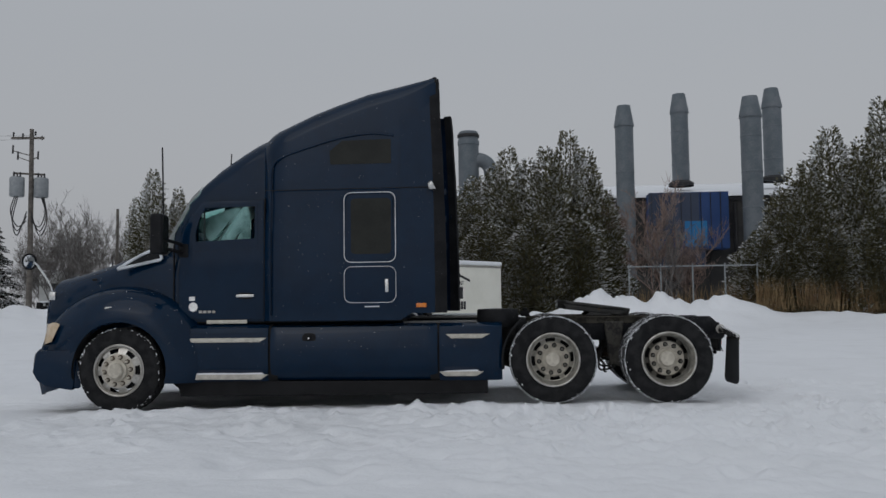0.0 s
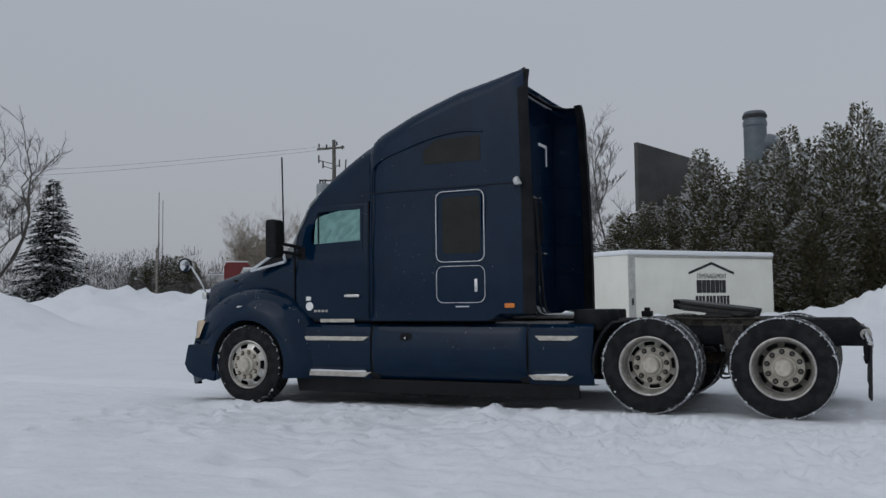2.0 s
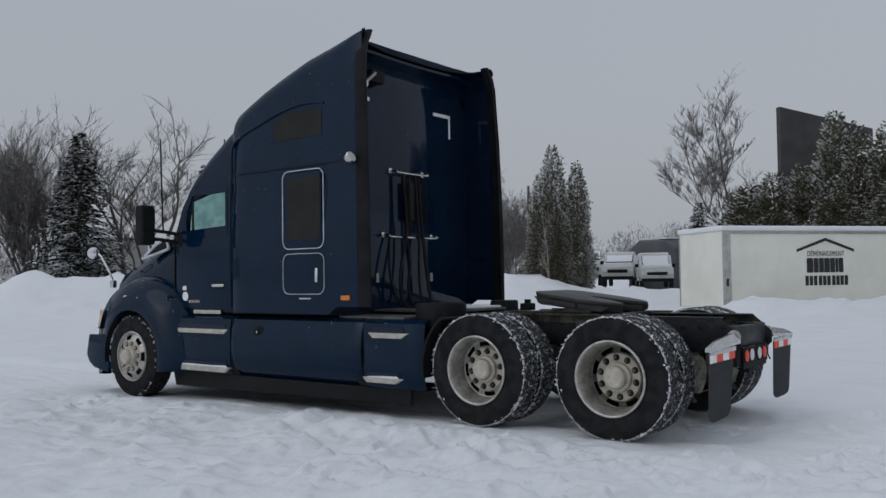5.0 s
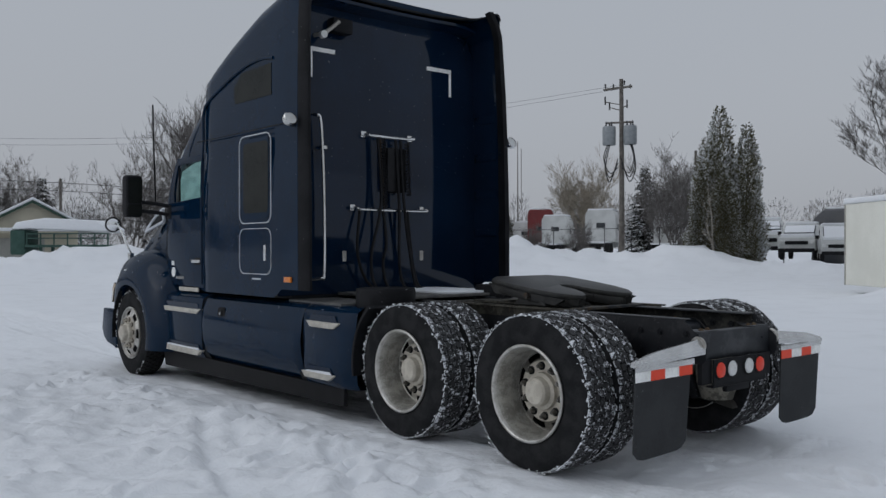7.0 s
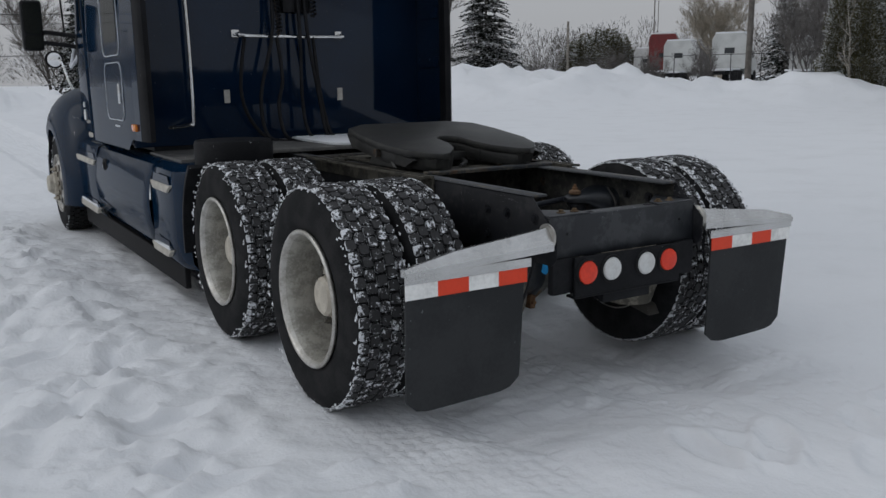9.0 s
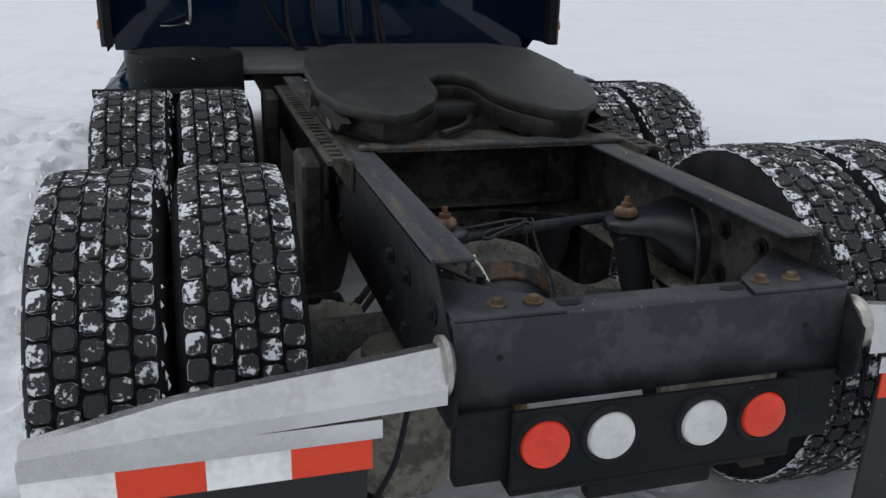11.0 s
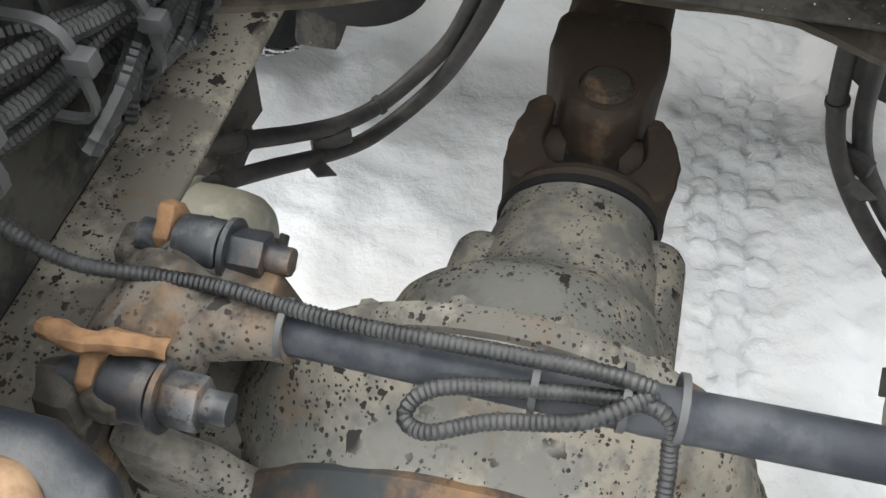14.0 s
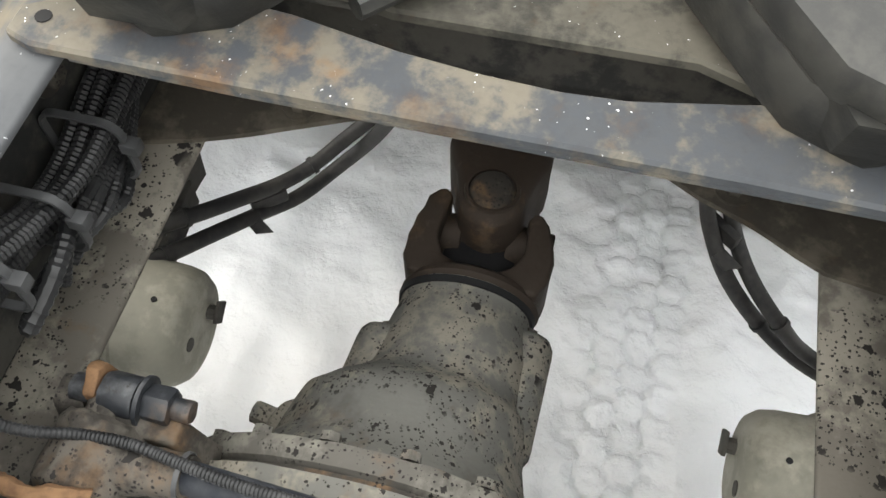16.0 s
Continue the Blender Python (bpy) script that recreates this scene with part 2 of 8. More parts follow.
def grimy(name, base, salt=(0.36, 0.34, 0.30), rust=0.0, spots=0.0, cover=0.5, rough=0.75, drops=0.0):
    """Chassis metal: paint under dried road salt, rust patches, flaked dark spots, melt drops."""
    m, nt, b = nodes(name)
    n1, n2, n3 = tex(nt, "ShaderNodeTexNoise", 7, 5, 0.6), tex(nt, "ShaderNodeTexNoise", 34, 5, 0.65), tex(nt, "ShaderNodeTexNoise", 11, 6, 0.62)
    film = maths(nt, "ADD", maths(nt, "MULTIPLY", n1.outputs[0], 0.6), maths(nt, "MULTIPLY", n2.outputs[0], 0.4))
    col = blend(nt, ramp(nt, film, 0.62 - 0.3 * cover, 0.72 - 0.3 * cover), base, salt)
    tone = tex(nt, "ShaderNodeTexNoise", 120, 3)
    col = blend(nt, maths(nt, "MULTIPLY", tone.outputs[0], 0.35), col, tuple(0.45 * v for v in salt))
    if rust:
        rn = maths(nt, "MULTIPLY", ramp(nt, n3.outputs[0], 0.60 - 0.22 * rust, 0.80 - 0.22 * rust), ramp(nt, n2.outputs[0], 0.30, 0.55))
        rc = blend(nt, n2.outputs[0], (0.10, 0.050, 0.022), (0.20, 0.125, 0.068))
        col = blend(nt, rn, col, rc)
    stain = tex(nt, "ShaderNodeTexNoise", 5.5, 6, 0.68)
    col = blend(nt, maths(nt, "MULTIPLY", ramp(nt, stain.outputs[0], 0.50, 0.66), 0.55), col, tuple(0.42 * v for v in base))
    height = film
    if spots:
        sp = None
        for scale, keep, big_ in ((300, 0.66, 0.52), (150, 0.84, 0.50), (52, 0.965, 0.55)):
            v = tex(nt, "ShaderNodeTexVoronoi", scale)
            wob = tex(nt, "ShaderNodeTexNoise", scale * 2.4, 2)
            sep = nt.nodes.new("ShaderNodeSeparateColor")
            nt.links.new(v.outputs["Color"], sep.inputs[0])
            size = maths(nt, "MULTIPLY", ramp(nt, sep.outputs[0], keep - 0.2 * spots, 1.0), big_)
            edge = maths(nt, "SUBTRACT", size, maths(nt, "ADD", v.outputs["Distance"], maths(nt, "MULTIPLY", maths(nt, "SUBTRACT", wob.outputs[0], 0.5), 0.9)))
            one = ramp(nt, edge, 0.0, 0.03)
            sp = one if sp is None else maths(nt, "MAXIMUM", sp, one)
        patch = tex(nt, "ShaderNodeTexNoise", 14, 3)
        sp = maths(nt, "MULTIPLY", sp, ramp(nt, patch.outputs[0], 0.40, 0.50))
        col = blend(nt, sp, col, (0.018, 0.016, 0.015))
        height = maths(nt, "SUBTRACT", film, maths(nt, "MULTIPLY", sp, 0.5))
    if drops:
        dv = tex(nt, "ShaderNodeTexNoise", 240, 1)
        few = ramp(nt, tex(nt, "ShaderNodeTexNoise", 9, 3).outputs[0], 0.50, 0.60)
        col = blend(nt, maths(nt, "MULTIPLY", maths(nt, "MULTIPLY", few, ramp(nt, dv.outputs[0], 0.76 - 0.08 * drops, 0.78 - 0.08 * drops)), upward(nt, 0.1, 0.6)), col, (0.72, 0.74, 0.76))
    nt.links.new(col, b.inputs["Base Color"])
    b.inputs["Roughness"].default_value = rough
    b.inputs["Specular IOR Level"].default_value = 0.22 if rough >= 0.55 else 0.5
    height = maths(nt, "ADD", height, maths(nt, "MULTIPLY", tone.outputs[0], 0.25))
    bumped(nt, b, height, 0.42, 0.004)
    return m


def streaked(name, base, film, ochre):
    """A flange top: blue-grey film over paint, a dried ochre run along its length, few flecks of snow."""
    m, nt, b = nodes(name)
    n1, n2 = tex(nt, "ShaderNodeTexNoise", 6, 5, 0.6, "Object", (0.35, 2.2, 1)), tex(nt, "ShaderNodeTexNoise", 60, 4, 0.6)
    f = maths(nt, "ADD", maths(nt, "MULTIPLY", n1.outputs[0], 0.7), maths(nt, "MULTIPLY", n2.outputs[0], 0.3))
    col = blend(nt, ramp(nt, f, 0.36, 0.62), base, film)
    co = nt.nodes.new("ShaderNodeTexCoord")
    sep = nt.nodes.new("ShaderNodeSeparateXYZ")
    nt.links.new(co.outputs["Object"], sep.inputs[0])
    wander = tex(nt, "ShaderNodeTexNoise", 2.6, 3)
    away = maths(nt, "ABSOLUTE", maths(nt, "ADD", maths(nt, "SUBTRACT", maths(nt, "ABSOLUTE", sep.outputs["Y"], 0), 0.403), maths(nt, "MULTIPLY", maths(nt, "SUBTRACT", wander.outputs[0], 0.5), 0.035)), 0)
    run = maths(nt, "MULTIPLY", ramp(nt, away, 0.016, 0.003), ramp(nt, tex(nt, "ShaderNodeTexNoise", 15, 4, 0.6, "Object", (0.5, 2, 1)).outputs[0], 0.40, 0.62))
    col = blend(nt, maths(nt, "MULTIPLY", run, 0.85), col, ochre)
    drops = maths(nt, "MULTIPLY", ramp(nt, tex(nt, "ShaderNodeTexNoise", 170, 1).outputs[0], 0.755, 0.775), ramp(nt, tex(nt, "ShaderNodeTexNoise", 12, 2).outputs[0], 0.42, 0.55))
    col = blend(nt, drops, col, (0.62, 0.64, 0.66))
    nt.links.new(col, b.inputs["Base Color"])
    b.inputs["Roughness"].default_value, b.inputs["Specular IOR Level"].default_value = 0.5, 0.28
    bumped(nt, b, f, 0.25, 0.003)
    return m


def glass(name, tint=(0.6, 0.7, 0.68)):
    m, nt, b = nodes(name)
    b.inputs["Base Color"].default_value = (*tint, 1)
    b.inputs["Transmission Weight"].default_value = 1.0
    b.inputs["Roughness"].default_value, b.inputs["IOR"].default_value = 0.02, 1.1
    b.inputs["Specular IOR Level"].default_value = 0.5
    return m


def snowy(name, base=(0.80, 0.815, 0.84), dirt=0.25):
    m, nt, b = nodes(name)
    n1, n2 = tex(nt, "ShaderNodeTexNoise", 0.9, 5, 0.6), tex(nt, "ShaderNodeTexNoise", 7, 4, 0.5)
    n3 = tex(nt, "ShaderNodeTexNoise", 45, 4, 0.7)
    col = blend(nt, maths(nt, "MULTIPLY", ramp(nt, n1.outputs[0], 0.45, 0.75), dirt), base, (0.62, 0.63, 0.64))
    col = blend(nt, maths(nt, "MULTIPLY", ramp(nt, n2.outputs[0], 0.72, 0.80), dirt), col, (0.45, 0.43, 0.40))
    nt.links.new(col, b.inputs["Base Color"])
    b.inputs["Roughness"].default_value = 0.75
    b.inputs["Specular IOR Level"].default_value = 0.25
    b.inputs["Subsurface Weight"].default_value = 0.0
    n4 = tex(nt, "ShaderNodeTexNoise", 19, 4, 0.6)
    h = maths(nt, "ADD", maths(nt, "MULTIPLY", n2.outputs[0], 0.8), maths(nt, "ADD", maths(nt, "MULTIPLY", n4.outputs[0], 0.28), maths(nt, "MULTIPLY", n3.outputs[0], 0.10)))
    bumped(nt, b, h, 0.75, 0.03)
    return m


SNOW = snowy("trampled_snow")
SNOW_CAP = snowy("settled_snow", dirt=0.05)
PAINT = plain("navy_paint", (0.0016, 0.0125, 0.0325), 0.3, 0.0, (0.0024, 0.0158, 0.040), 3.0, 90, 0.015, 0.46, 0.015, 0.0)
PAINT_DARK = plain("dark_navy_back", (0.0034, 0.0115, 0.029), 0.3, 0.0, (0.0046, 0.015, 0.037), 2.0, 60, 0.015, 0.66, 0.03, 0.0)
BLACK = plain("black_plastic", (0.007, 0.0075, 0.009), 0.6, 0.0, (0.015, 0.0155, 0.0175), 5, 80, 0.1, 0.0, 0.015, 0.15)
# Near-black for joints; on brake drums and nut sockets it stands in for shade.
SEAM_SHADE = plain("black_seam_and_shade", (0.004, 0.004, 0.005), 0.8)
RUBBER = plain("tyre_rubber", (0.012, 0.0125, 0.0135), 0.85, 0.0, (0.026, 0.026, 0.027), 9, 120, 0.2, 0.0, 0.0, 0.12)
MIRRORFACE = plain("convex_mirror_glass", (0.82, 0.83, 0.84), 0.08, 1.0, (0.76, 0.77, 0.78), 5, 60, 0.0)
CHROME = plain("chrome", (0.72, 0.73, 0.74), 0.18, 1.0, (0.60, 0.60, 0.58), 9, 80, 0.05)
ALU = plain("dull_aluminium", (0.50, 0.49, 0.46), 0.42, 0.75, (0.36, 0.34, 0.31), 10, 90, 0.15)
STEP = plain("worn_step_tread", (0.62, 0.59, 0.52), 0.6, 0.3, (0.46, 0.43, 0.38), 14, 100, 0.3)
RIM = plain("salted_aluminium_rim", (0.60, 0.585, 0.55), 0.34, 0.75, (0.40, 0.38, 0.34), 13, 90, 0.2)
BARREL = plain("salted_rim_barrel", (0.48, 0.465, 0.42), 0.42, 0.5, (0.27, 0.26, 0.23), 13, 90, 0.2)
WEB = plain("salted_wheel_disc", (0.50, 0.48, 0.43), 0.42, 0.4, (0.33, 0.315, 0.28), 15, 90, 0.2)
# Grimy nut heads; on the rearmost drive discs the dark tone is painted shade.
DULL_SHADE_RIM = plain("grimy_shaded_aluminium_rim", (0.17, 0.16, 0.14), 0.45, 0.4, (0.085, 0.08, 0.07), 13, 90, 0.2)
HEADLINER = plain("light_grey_headliner", (0.46, 0.45, 0.43), 0.9)
HUB = plain("dusty_hub", (0.58, 0.54, 0.46), 0.6, 0.1, (0.45, 0.41, 0.345), 16, 90, 0.2)
DRUM = plain("rusty_drum", (0.055, 0.045, 0.038), 0.8, 0.2, (0.12, 0.085, 0.06), 16, 90, 0.3)
PINSTRIPE = plain("pale_trim", (0.55, 0.57, 0.60), 0.35, 0.4)
TINT = plain("tinted_window", (0.012, 0.014, 0.013), 0.1, 0.0, (0.018, 0.02, 0.018), 3, 50, 0.0, 0.4, 0.0, 0.0)
CABGLASS = glass("door_glass", (0.54, 0.76, 0.72))
FROST, fnt, fb = nodes("snow_crusted_glass")
fb.inputs["Base Color"].default_value, fb.inputs["Roughness"].default_value = (0.72, 0.75, 0.76, 1), 0.8
lit = fnt.nodes.new("ShaderNodeBsdfTranslucent")
fnt.links.new(blend(fnt, ramp(fnt, tex(fnt, "ShaderNodeTexNoise", 9, 5, 0.6).outputs[0], 0.42, 0.58), (0.55, 0.60, 0.60), (0.86, 0.88, 0.90)), lit.inputs["Color"])
fmix = fnt.nodes.new("ShaderNodeMixShader")
fmix.inputs[0].default_value = 0.75
fnt.links.new(fb.outputs[0], fmix.inputs[1])
fnt.links.new(lit.outputs[0], fmix.inputs[2])
fnt.links.new(fmix.outputs[0], fnt.nodes["Material Output"].inputs["Surface"])
DECK = plain("dirty_deck_plate", (0.10, 0.10, 0.10), 0.55, 0.3, (0.17, 0.165, 0.155), 8, 70, 0.2, 0.0, 0.03)
AMBER = plain("amber_lens", (0.75, 0.22, 0.02), 0.25, 0.0, (0.6, 0.16, 0.015), 20, 90, 0.1, 0.6)
LAMPGLASS = plain("headlamp_lens", (0.62, 0.50, 0.36), 0.2, 0.0, (0.5, 0.38, 0.25), 9, 60, 0.05, 0.8)
REDLENS = plain("red_lens", (0.86, 0.058, 0.022), 0.4, 0.0, (0.74, 0.045, 0.02), 22, 90, 0.1, 0.15)
WHITELENS = plain("clear_lens", (0.70, 0.71, 0.70), 0.3, 0.0, (0.6, 0.6, 0.58), 22, 90, 0.1, 0.5)
FLAP = plain("flap_rubber", (0.020, 0.022, 0.024), 0.75, 0.0, (0.033, 0.035, 0.037), 4, 60, 0.15, 0.0, 0.01)
TAPE_RED = plain("red_reflector", (0.84, 0.066, 0.022), 0.4, 0.0, (0.78, 0.06, 0.02))
TAPE_WHITE = plain("white_reflector", (0.72, 0.72, 0.70), 0.4)
INK = plain("black_ink", (0.02, 0.02, 0.022), 0.6)
CABIN = plain("grey_cabin_trim", (0.10, 0.10, 0.10), 0.7)

# ---- ground ----
def lattice(ix, iy, seed):
    h = (ix * 374761393 + iy * 668265263 + seed * 974711) & 0x7FFFFFFF
    h = ((h ^ (h >> 13)) * 1274126177) & 0x7FFFFFFF
    return ((h ^ (h >> 16)) & 0xFFFF) / 65535.0


def vnoise(x, y, seed=0):
    ix, iy = np.floor(x).astype(np.int64), np.floor(y).astype(np.int64)
    fx, fy = x - ix, y - iy
    fx, fy = fx * fx * (3 - 2 * fx), fy * fy * (3 - 2 * fy)
    a, b = lattice(ix, iy, seed), lattice(ix + 1, iy, seed)
    c, d = lattice(ix, iy + 1, seed), lattice(ix + 1, iy + 1, seed)
    return (a + (b - a) * fx) * (1 - fy) + (c + (d - c) * fx) * fy - 0.5


def fbm(x, y, scale, octaves=4, seed=0, gain=0.5):
    out, amp = 0.0, 1.0
    for k in range(octaves):
        out = out + amp * vnoise(x * scale + 17.3 * k, y * scale - 9.1 * k, seed + k)
        scale, amp = scale * 2.03, amp * gain
    return out


def near_line(x, y, pts, width):
    """A soft ridge along a broken line, 1 on the line."""
    best = np.full(x.shape, 1e9)
    for (ax, ay), (bx, by) in zip(pts, pts[1:]):
        dx, dy = bx - ax, by - ay
        t = np.clip(((x - ax) * dx + (y - ay) * dy) / (dx * dx + dy * dy), 0, 1)
        best = np.minimum(best, (x - ax - t * dx) ** 2 + (y - ay - t * dy) ** 2)
    return np.exp(-best / (width * width))


BANK_LEFT = [(-58, -30), (-52, -8), (-47, 8), (-41, 20), (-35, 28), (-29, 33), (-24, 35.5)]
BANK_RIGHT = [(3.5, 29.5), (6.5, 28.5), (10, 30), (15, 29.5), (24, 27)]
BANK_BOX = [(-5.0, 20.6), (-2.5, 23.5), (-0.5, 26.5), (2.5, 28.5)]


def hexcells(x, y, pitch):
    """Raised cells of a tread print: 1 on a cell's crown, 0 in the joints."""
    u, v = x / pitch, y / (pitch * 0.866)
    best = np.full(x.shape, 9.0)
    second = np.full(x.shape, 9.0)
    r0 = np.floor(v)
    for dr in (-1, 0, 1, 2):
        row = r0 + dr
        off = 0.5 * np.mod(row, 2)
        c0 = np.floor(u - off)
        for dc in (0, 1):
            d = np.sqrt((u - off - c0 - dc) ** 2 + ((v - row) * 0.866) ** 2)
            second = np.minimum(second, np.maximum(best, d))
            best = np.minimum(best, d)
    return np.clip((second - best) * 3.6, 0, 1)


def height(x, y):
    h = -0.008 + 0.0132 * np.clip(x, -7, 1.5)
    r = np.sqrt((x + 2) ** 2 + y * y)
    h = h + 0.25 * fbm(x, y, 0.05, 3, 5) * np.clip((r - 9) / 20, 0, 1)
    churn = np.exp(-((y + 3.0) / 2.6) ** 2) * np.exp(-((x + 3.5) / 5.5) ** 2)
    open_air = np.clip((np.abs(y) - 0.62) / 0.25, 0, 1) + np.clip((x - 1.3) / 0.4, 0, 1)
    open_air = np.clip(open_air, 0, 1)
    calm = np.exp(-(((np.abs(y) - 0.9) / 0.6) ** 4)) * np.exp(-(((x + 3.0) / 5.0) ** 8))
    h = h + open_air * (1 - 0.8 * calm) * (0.06 * fbm(x, y, 0.6, 3, 11) + (0.03 + 0.03 * churn) * fbm(x, y, 1.9, 4, 23, 0.5))
    clod = np.clip(fbm(x, y, 3.2, 3, 91, 0.45) - 0.20, 0, 1)
    h = h + open_air * (1 - calm) * (0.04 + 0.08 * churn) * clod * np.exp(-(r / 13) ** 4)
    foot = np.clip(fbm(x, y, 2.1, 2, 95) - 0.30, 0, 1)
    h = h - open_air * (1 - calm) * foot * 0.25 * np.exp(-((y + 3.6) / 3.0) ** 4) * np.exp(-(r / 11) ** 4)
    walked = np.exp(-((y + 3.6) / 2.6) ** 2) * np.exp(-((x - 1.3) / 4.5) ** 2)
    h = h + open_air * (1 - calm) * walked * (0.055 * fbm(x, y, 3.6, 4, 131, 0.6) - 0.10 * np.clip(fbm(x, y, 3.1, 2, 137) - 0.22, 0, 1))
    # clods and a low berm beside the truck
    berm = np.exp(-((y + 1.85 + 0.25 * fbm(x, y, 0.8, 2, 3)) / 0.28) ** 2) * np.clip((x + 6.6) / 0.5, 0, 1) * np.clip((-0.9 - x) / 0.6, 0, 1)
    h = h + berm * (0.05 + 0.05 * np.abs(fbm(x, y, 3.0, 3, 41)))
    # wheel tracks that the truck left, running back from its wheels
    for c in (-1.06, -0.72, 0.72, 1.06):
        tr = np.exp(-(((y - c) / 0.17) ** 4)) * np.clip((x - 0.8) / 0.5, 0, 1) * np.clip((9 - x) / 4, 0, 1)
        h = h - 0.035 * tr + 0.020 * tr * np.minimum(1, 1.4 * hexcells(x + 0.012 * vnoise(x * 9, y * 9, 5), y, 0.075)) * (0.8 + 0.8 * vnoise(x * 3, y * 3, 8))
    # an older print of a tyre between the wheels
    cx = 0.252 - 0.05 * x + 0.06 * np.clip(-0.5 - x, 0, 2)
    pr = np.exp(-(((y - cx) / 0.108) ** 6)) * np.exp(-(((x + 0.3) / 2.4) ** 6))
    h = h - 0.022 * pr + 0.019 * pr * np.minimum(1, 1.5 * hexcells(x + 0.012 * np.sin(9 * y) + 0.01 * vnoise(x * 14, y * 14, 3), y + 0.01 * vnoise(x * 14, y * 14, 4), 0.064)) * (0.85 + 0.5 * vnoise(x * 6, y * 6, 9))
    smooth = np.exp(-(((y - cx - 0.17) / 0.06) ** 4)) * np.exp(-(((x + 0.3) / 2.4) ** 6))
    h = h + 0.012 * smooth
    under = (1 - open_air)
    h = h - 0.085 * under + under * 0.05 * fbm(x, y, 2.6, 4, 77) + under * 0.020 * fbm(x, y, 14, 3, 78)
    # a thin curved furrow and the trampled strip between it and the truck
    furrow = [(1.4, -2.96), (0.70, -2.90), (0.15, -2.82), (-0.43, -2.74), (-1.15, -2.52), (-1.75, -2.28), (-2.35, -2.02)]
    h = h - 0.050 * near_line(x, y, furrow, 0.045) + 0.016 * near_line(x, y + 0.09, furrow, 0.05)
    strip = np.exp(-((y + 1.75 + 0.12 * x) / 0.55) ** 4) * np.clip((x + 5.0) / 1.0, 0, 1) * np.clip((1.6 - x) / 0.8, 0, 1)
    h = h + strip * (0.035 * fbm(x, y, 5.2, 3, 203, 0.55) + 0.03 * np.abs(fbm(x, y, 2.6, 3, 207)))
    # ploughed banks round the yard
    rough = 0.78 + 0.5 * fbm(x, y, 0.33, 3, 61) + 0.6 * np.abs(fbm(x, y, 0.7, 4, 67, 0.6))
    h = h + 1.85 * near_line(x, y, BANK_LEFT, 3.2) * (0.8 + 0.8 * fbm(x, y, 0.16, 3, 62)) * rough
    h = h + 0.9 * near_line(x, y, [(-33.5, 24), (-31.5, 26)], 2.4) * rough
    h = h + 1.95 * near_line(x, y, [(-35.6, 13), (-33.4, 15.6)], 2.7) * (0.5 + 0.5 * rough)
    h = h + 1.35 * near_line(x, y, BANK_RIGHT, 2.2) * rough * np.clip((14 - x) / 6, 0.4, 1)
    h = h + 0.6 * near_line(x, y, BANK_BOX, 1.3) * rough
    h = h + 0.8 * near_line(x, y, [(-22, 37), (-15, 41)], 2.0) * rough
    return h


def trodden(x, y):
    """Kicked-up crust, boot prints and small crumbs where people walked beside and behind the truck."""
    near = (x > -9) & (x < 7.5) & (y > -8) & (y < 3.2) & ((np.abs(y) > 0.66) | (x > 1.0))
    px, py = x[near], y[near]
    side = np.exp(-((py + 2.4) / 1.75) ** 4) * np.exp(-((px + 1.5) / 5.5) ** 4)
    behind = np.exp(-((px - 3.2) / 2.2) ** 4) * np.exp(-((py + 0.8) / 2.6) ** 4)
    amount = np.clip(side + behind, 0, 1) * np.clip((np.abs(py) - 1.25) / 0.3 + np.clip((px - 1.2) / 0.4, 0, 1), 0, 1)
    patch = np.clip(0.55 + 1.6 * fbm(px, py, 0.5, 3, 311), 0.1, 1.3)
    crust = np.abs(fbm(px, py, 2.3, 4, 301, 0.55)) + 0.5 * np.abs(fbm(px, py, 5.5, 3, 307, 0.5))
    out = amount * patch * (0.062 * crust - 0.015)
    crumb = np.clip(fbm(px, py, 11.0, 2, 317) - 0.27, 0, 1)
    out = out + amount * 0.14 * crumb
    rng = random.Random(19)
    for k in range(190):
        if k % 3:
            cx_, cy_ = rng.uniform(-6.5, 3.0), -1.75 - 2.4 * rng.random() ** 1.5
        else:
            cx_, cy_ = rng.uniform(1.8, 5.0), rng.uniform(-3.6, 1.6)
        a = rng.uniform(0, math.pi)
        dx, dy = px - cx_, py - cy_
        close = (np.abs(dx) < 0.4) & (np.abs(dy) < 0.4)
        u = dx[close] * math.cos(a) + dy[close] * math.sin(a)
        v = dy[close] * math.cos(a) - dx[close] * math.sin(a)
        q = (u / 0.16) ** 2 + (v / 0.068) ** 2
        out[close] += rng.uniform(0.6, 1.2) * (-0.038 * np.exp(-q ** 3) + 0.016 * np.exp(-((q - 1.9) / 0.9) ** 2))
    full = np.zeros(x.shape)
    full[near] = out
    return full


def axis_lines(spans):
    out = [spans[0][0]]
    for a, b, step in spans:
        n = max(1, round((b - a) / step))
        out += [a + (b - a) * (i + 1) / n for i in range(n)]
    return np.array(out)


gx = axis_lines([(-900, -120, 60), (-120, -62, 4), (-62, -20, 0.55), (-20, -8.5, 0.25), (-8.5, -1.3, 0.055), (-1.3, 0.75, 0.0095), (0.75, 2.5, 0.016), (2.5, 3.6, 0.035), (3.6, 8, 0.08), (8, 26, 0.5), (26, 120, 5), (120, 900, 60)])
gy = axis_lines([(-900, -120, 60), (-120, -30, 6), (-30, -12, 0.5), (-12, -6, 0.12), (-6, -1.3, 0.042), (-1.3, -0.6, 0.016), (-0.6, -0.1, 0.025), (-0.1, 0.62, 0.0095), (0.62, 1.28, 0.016), (1.28, 2.2, 0.05), (2.2, 8, 0.15), (8, 40, 0.4), (40, 120, 4), (120, 900, 60)])
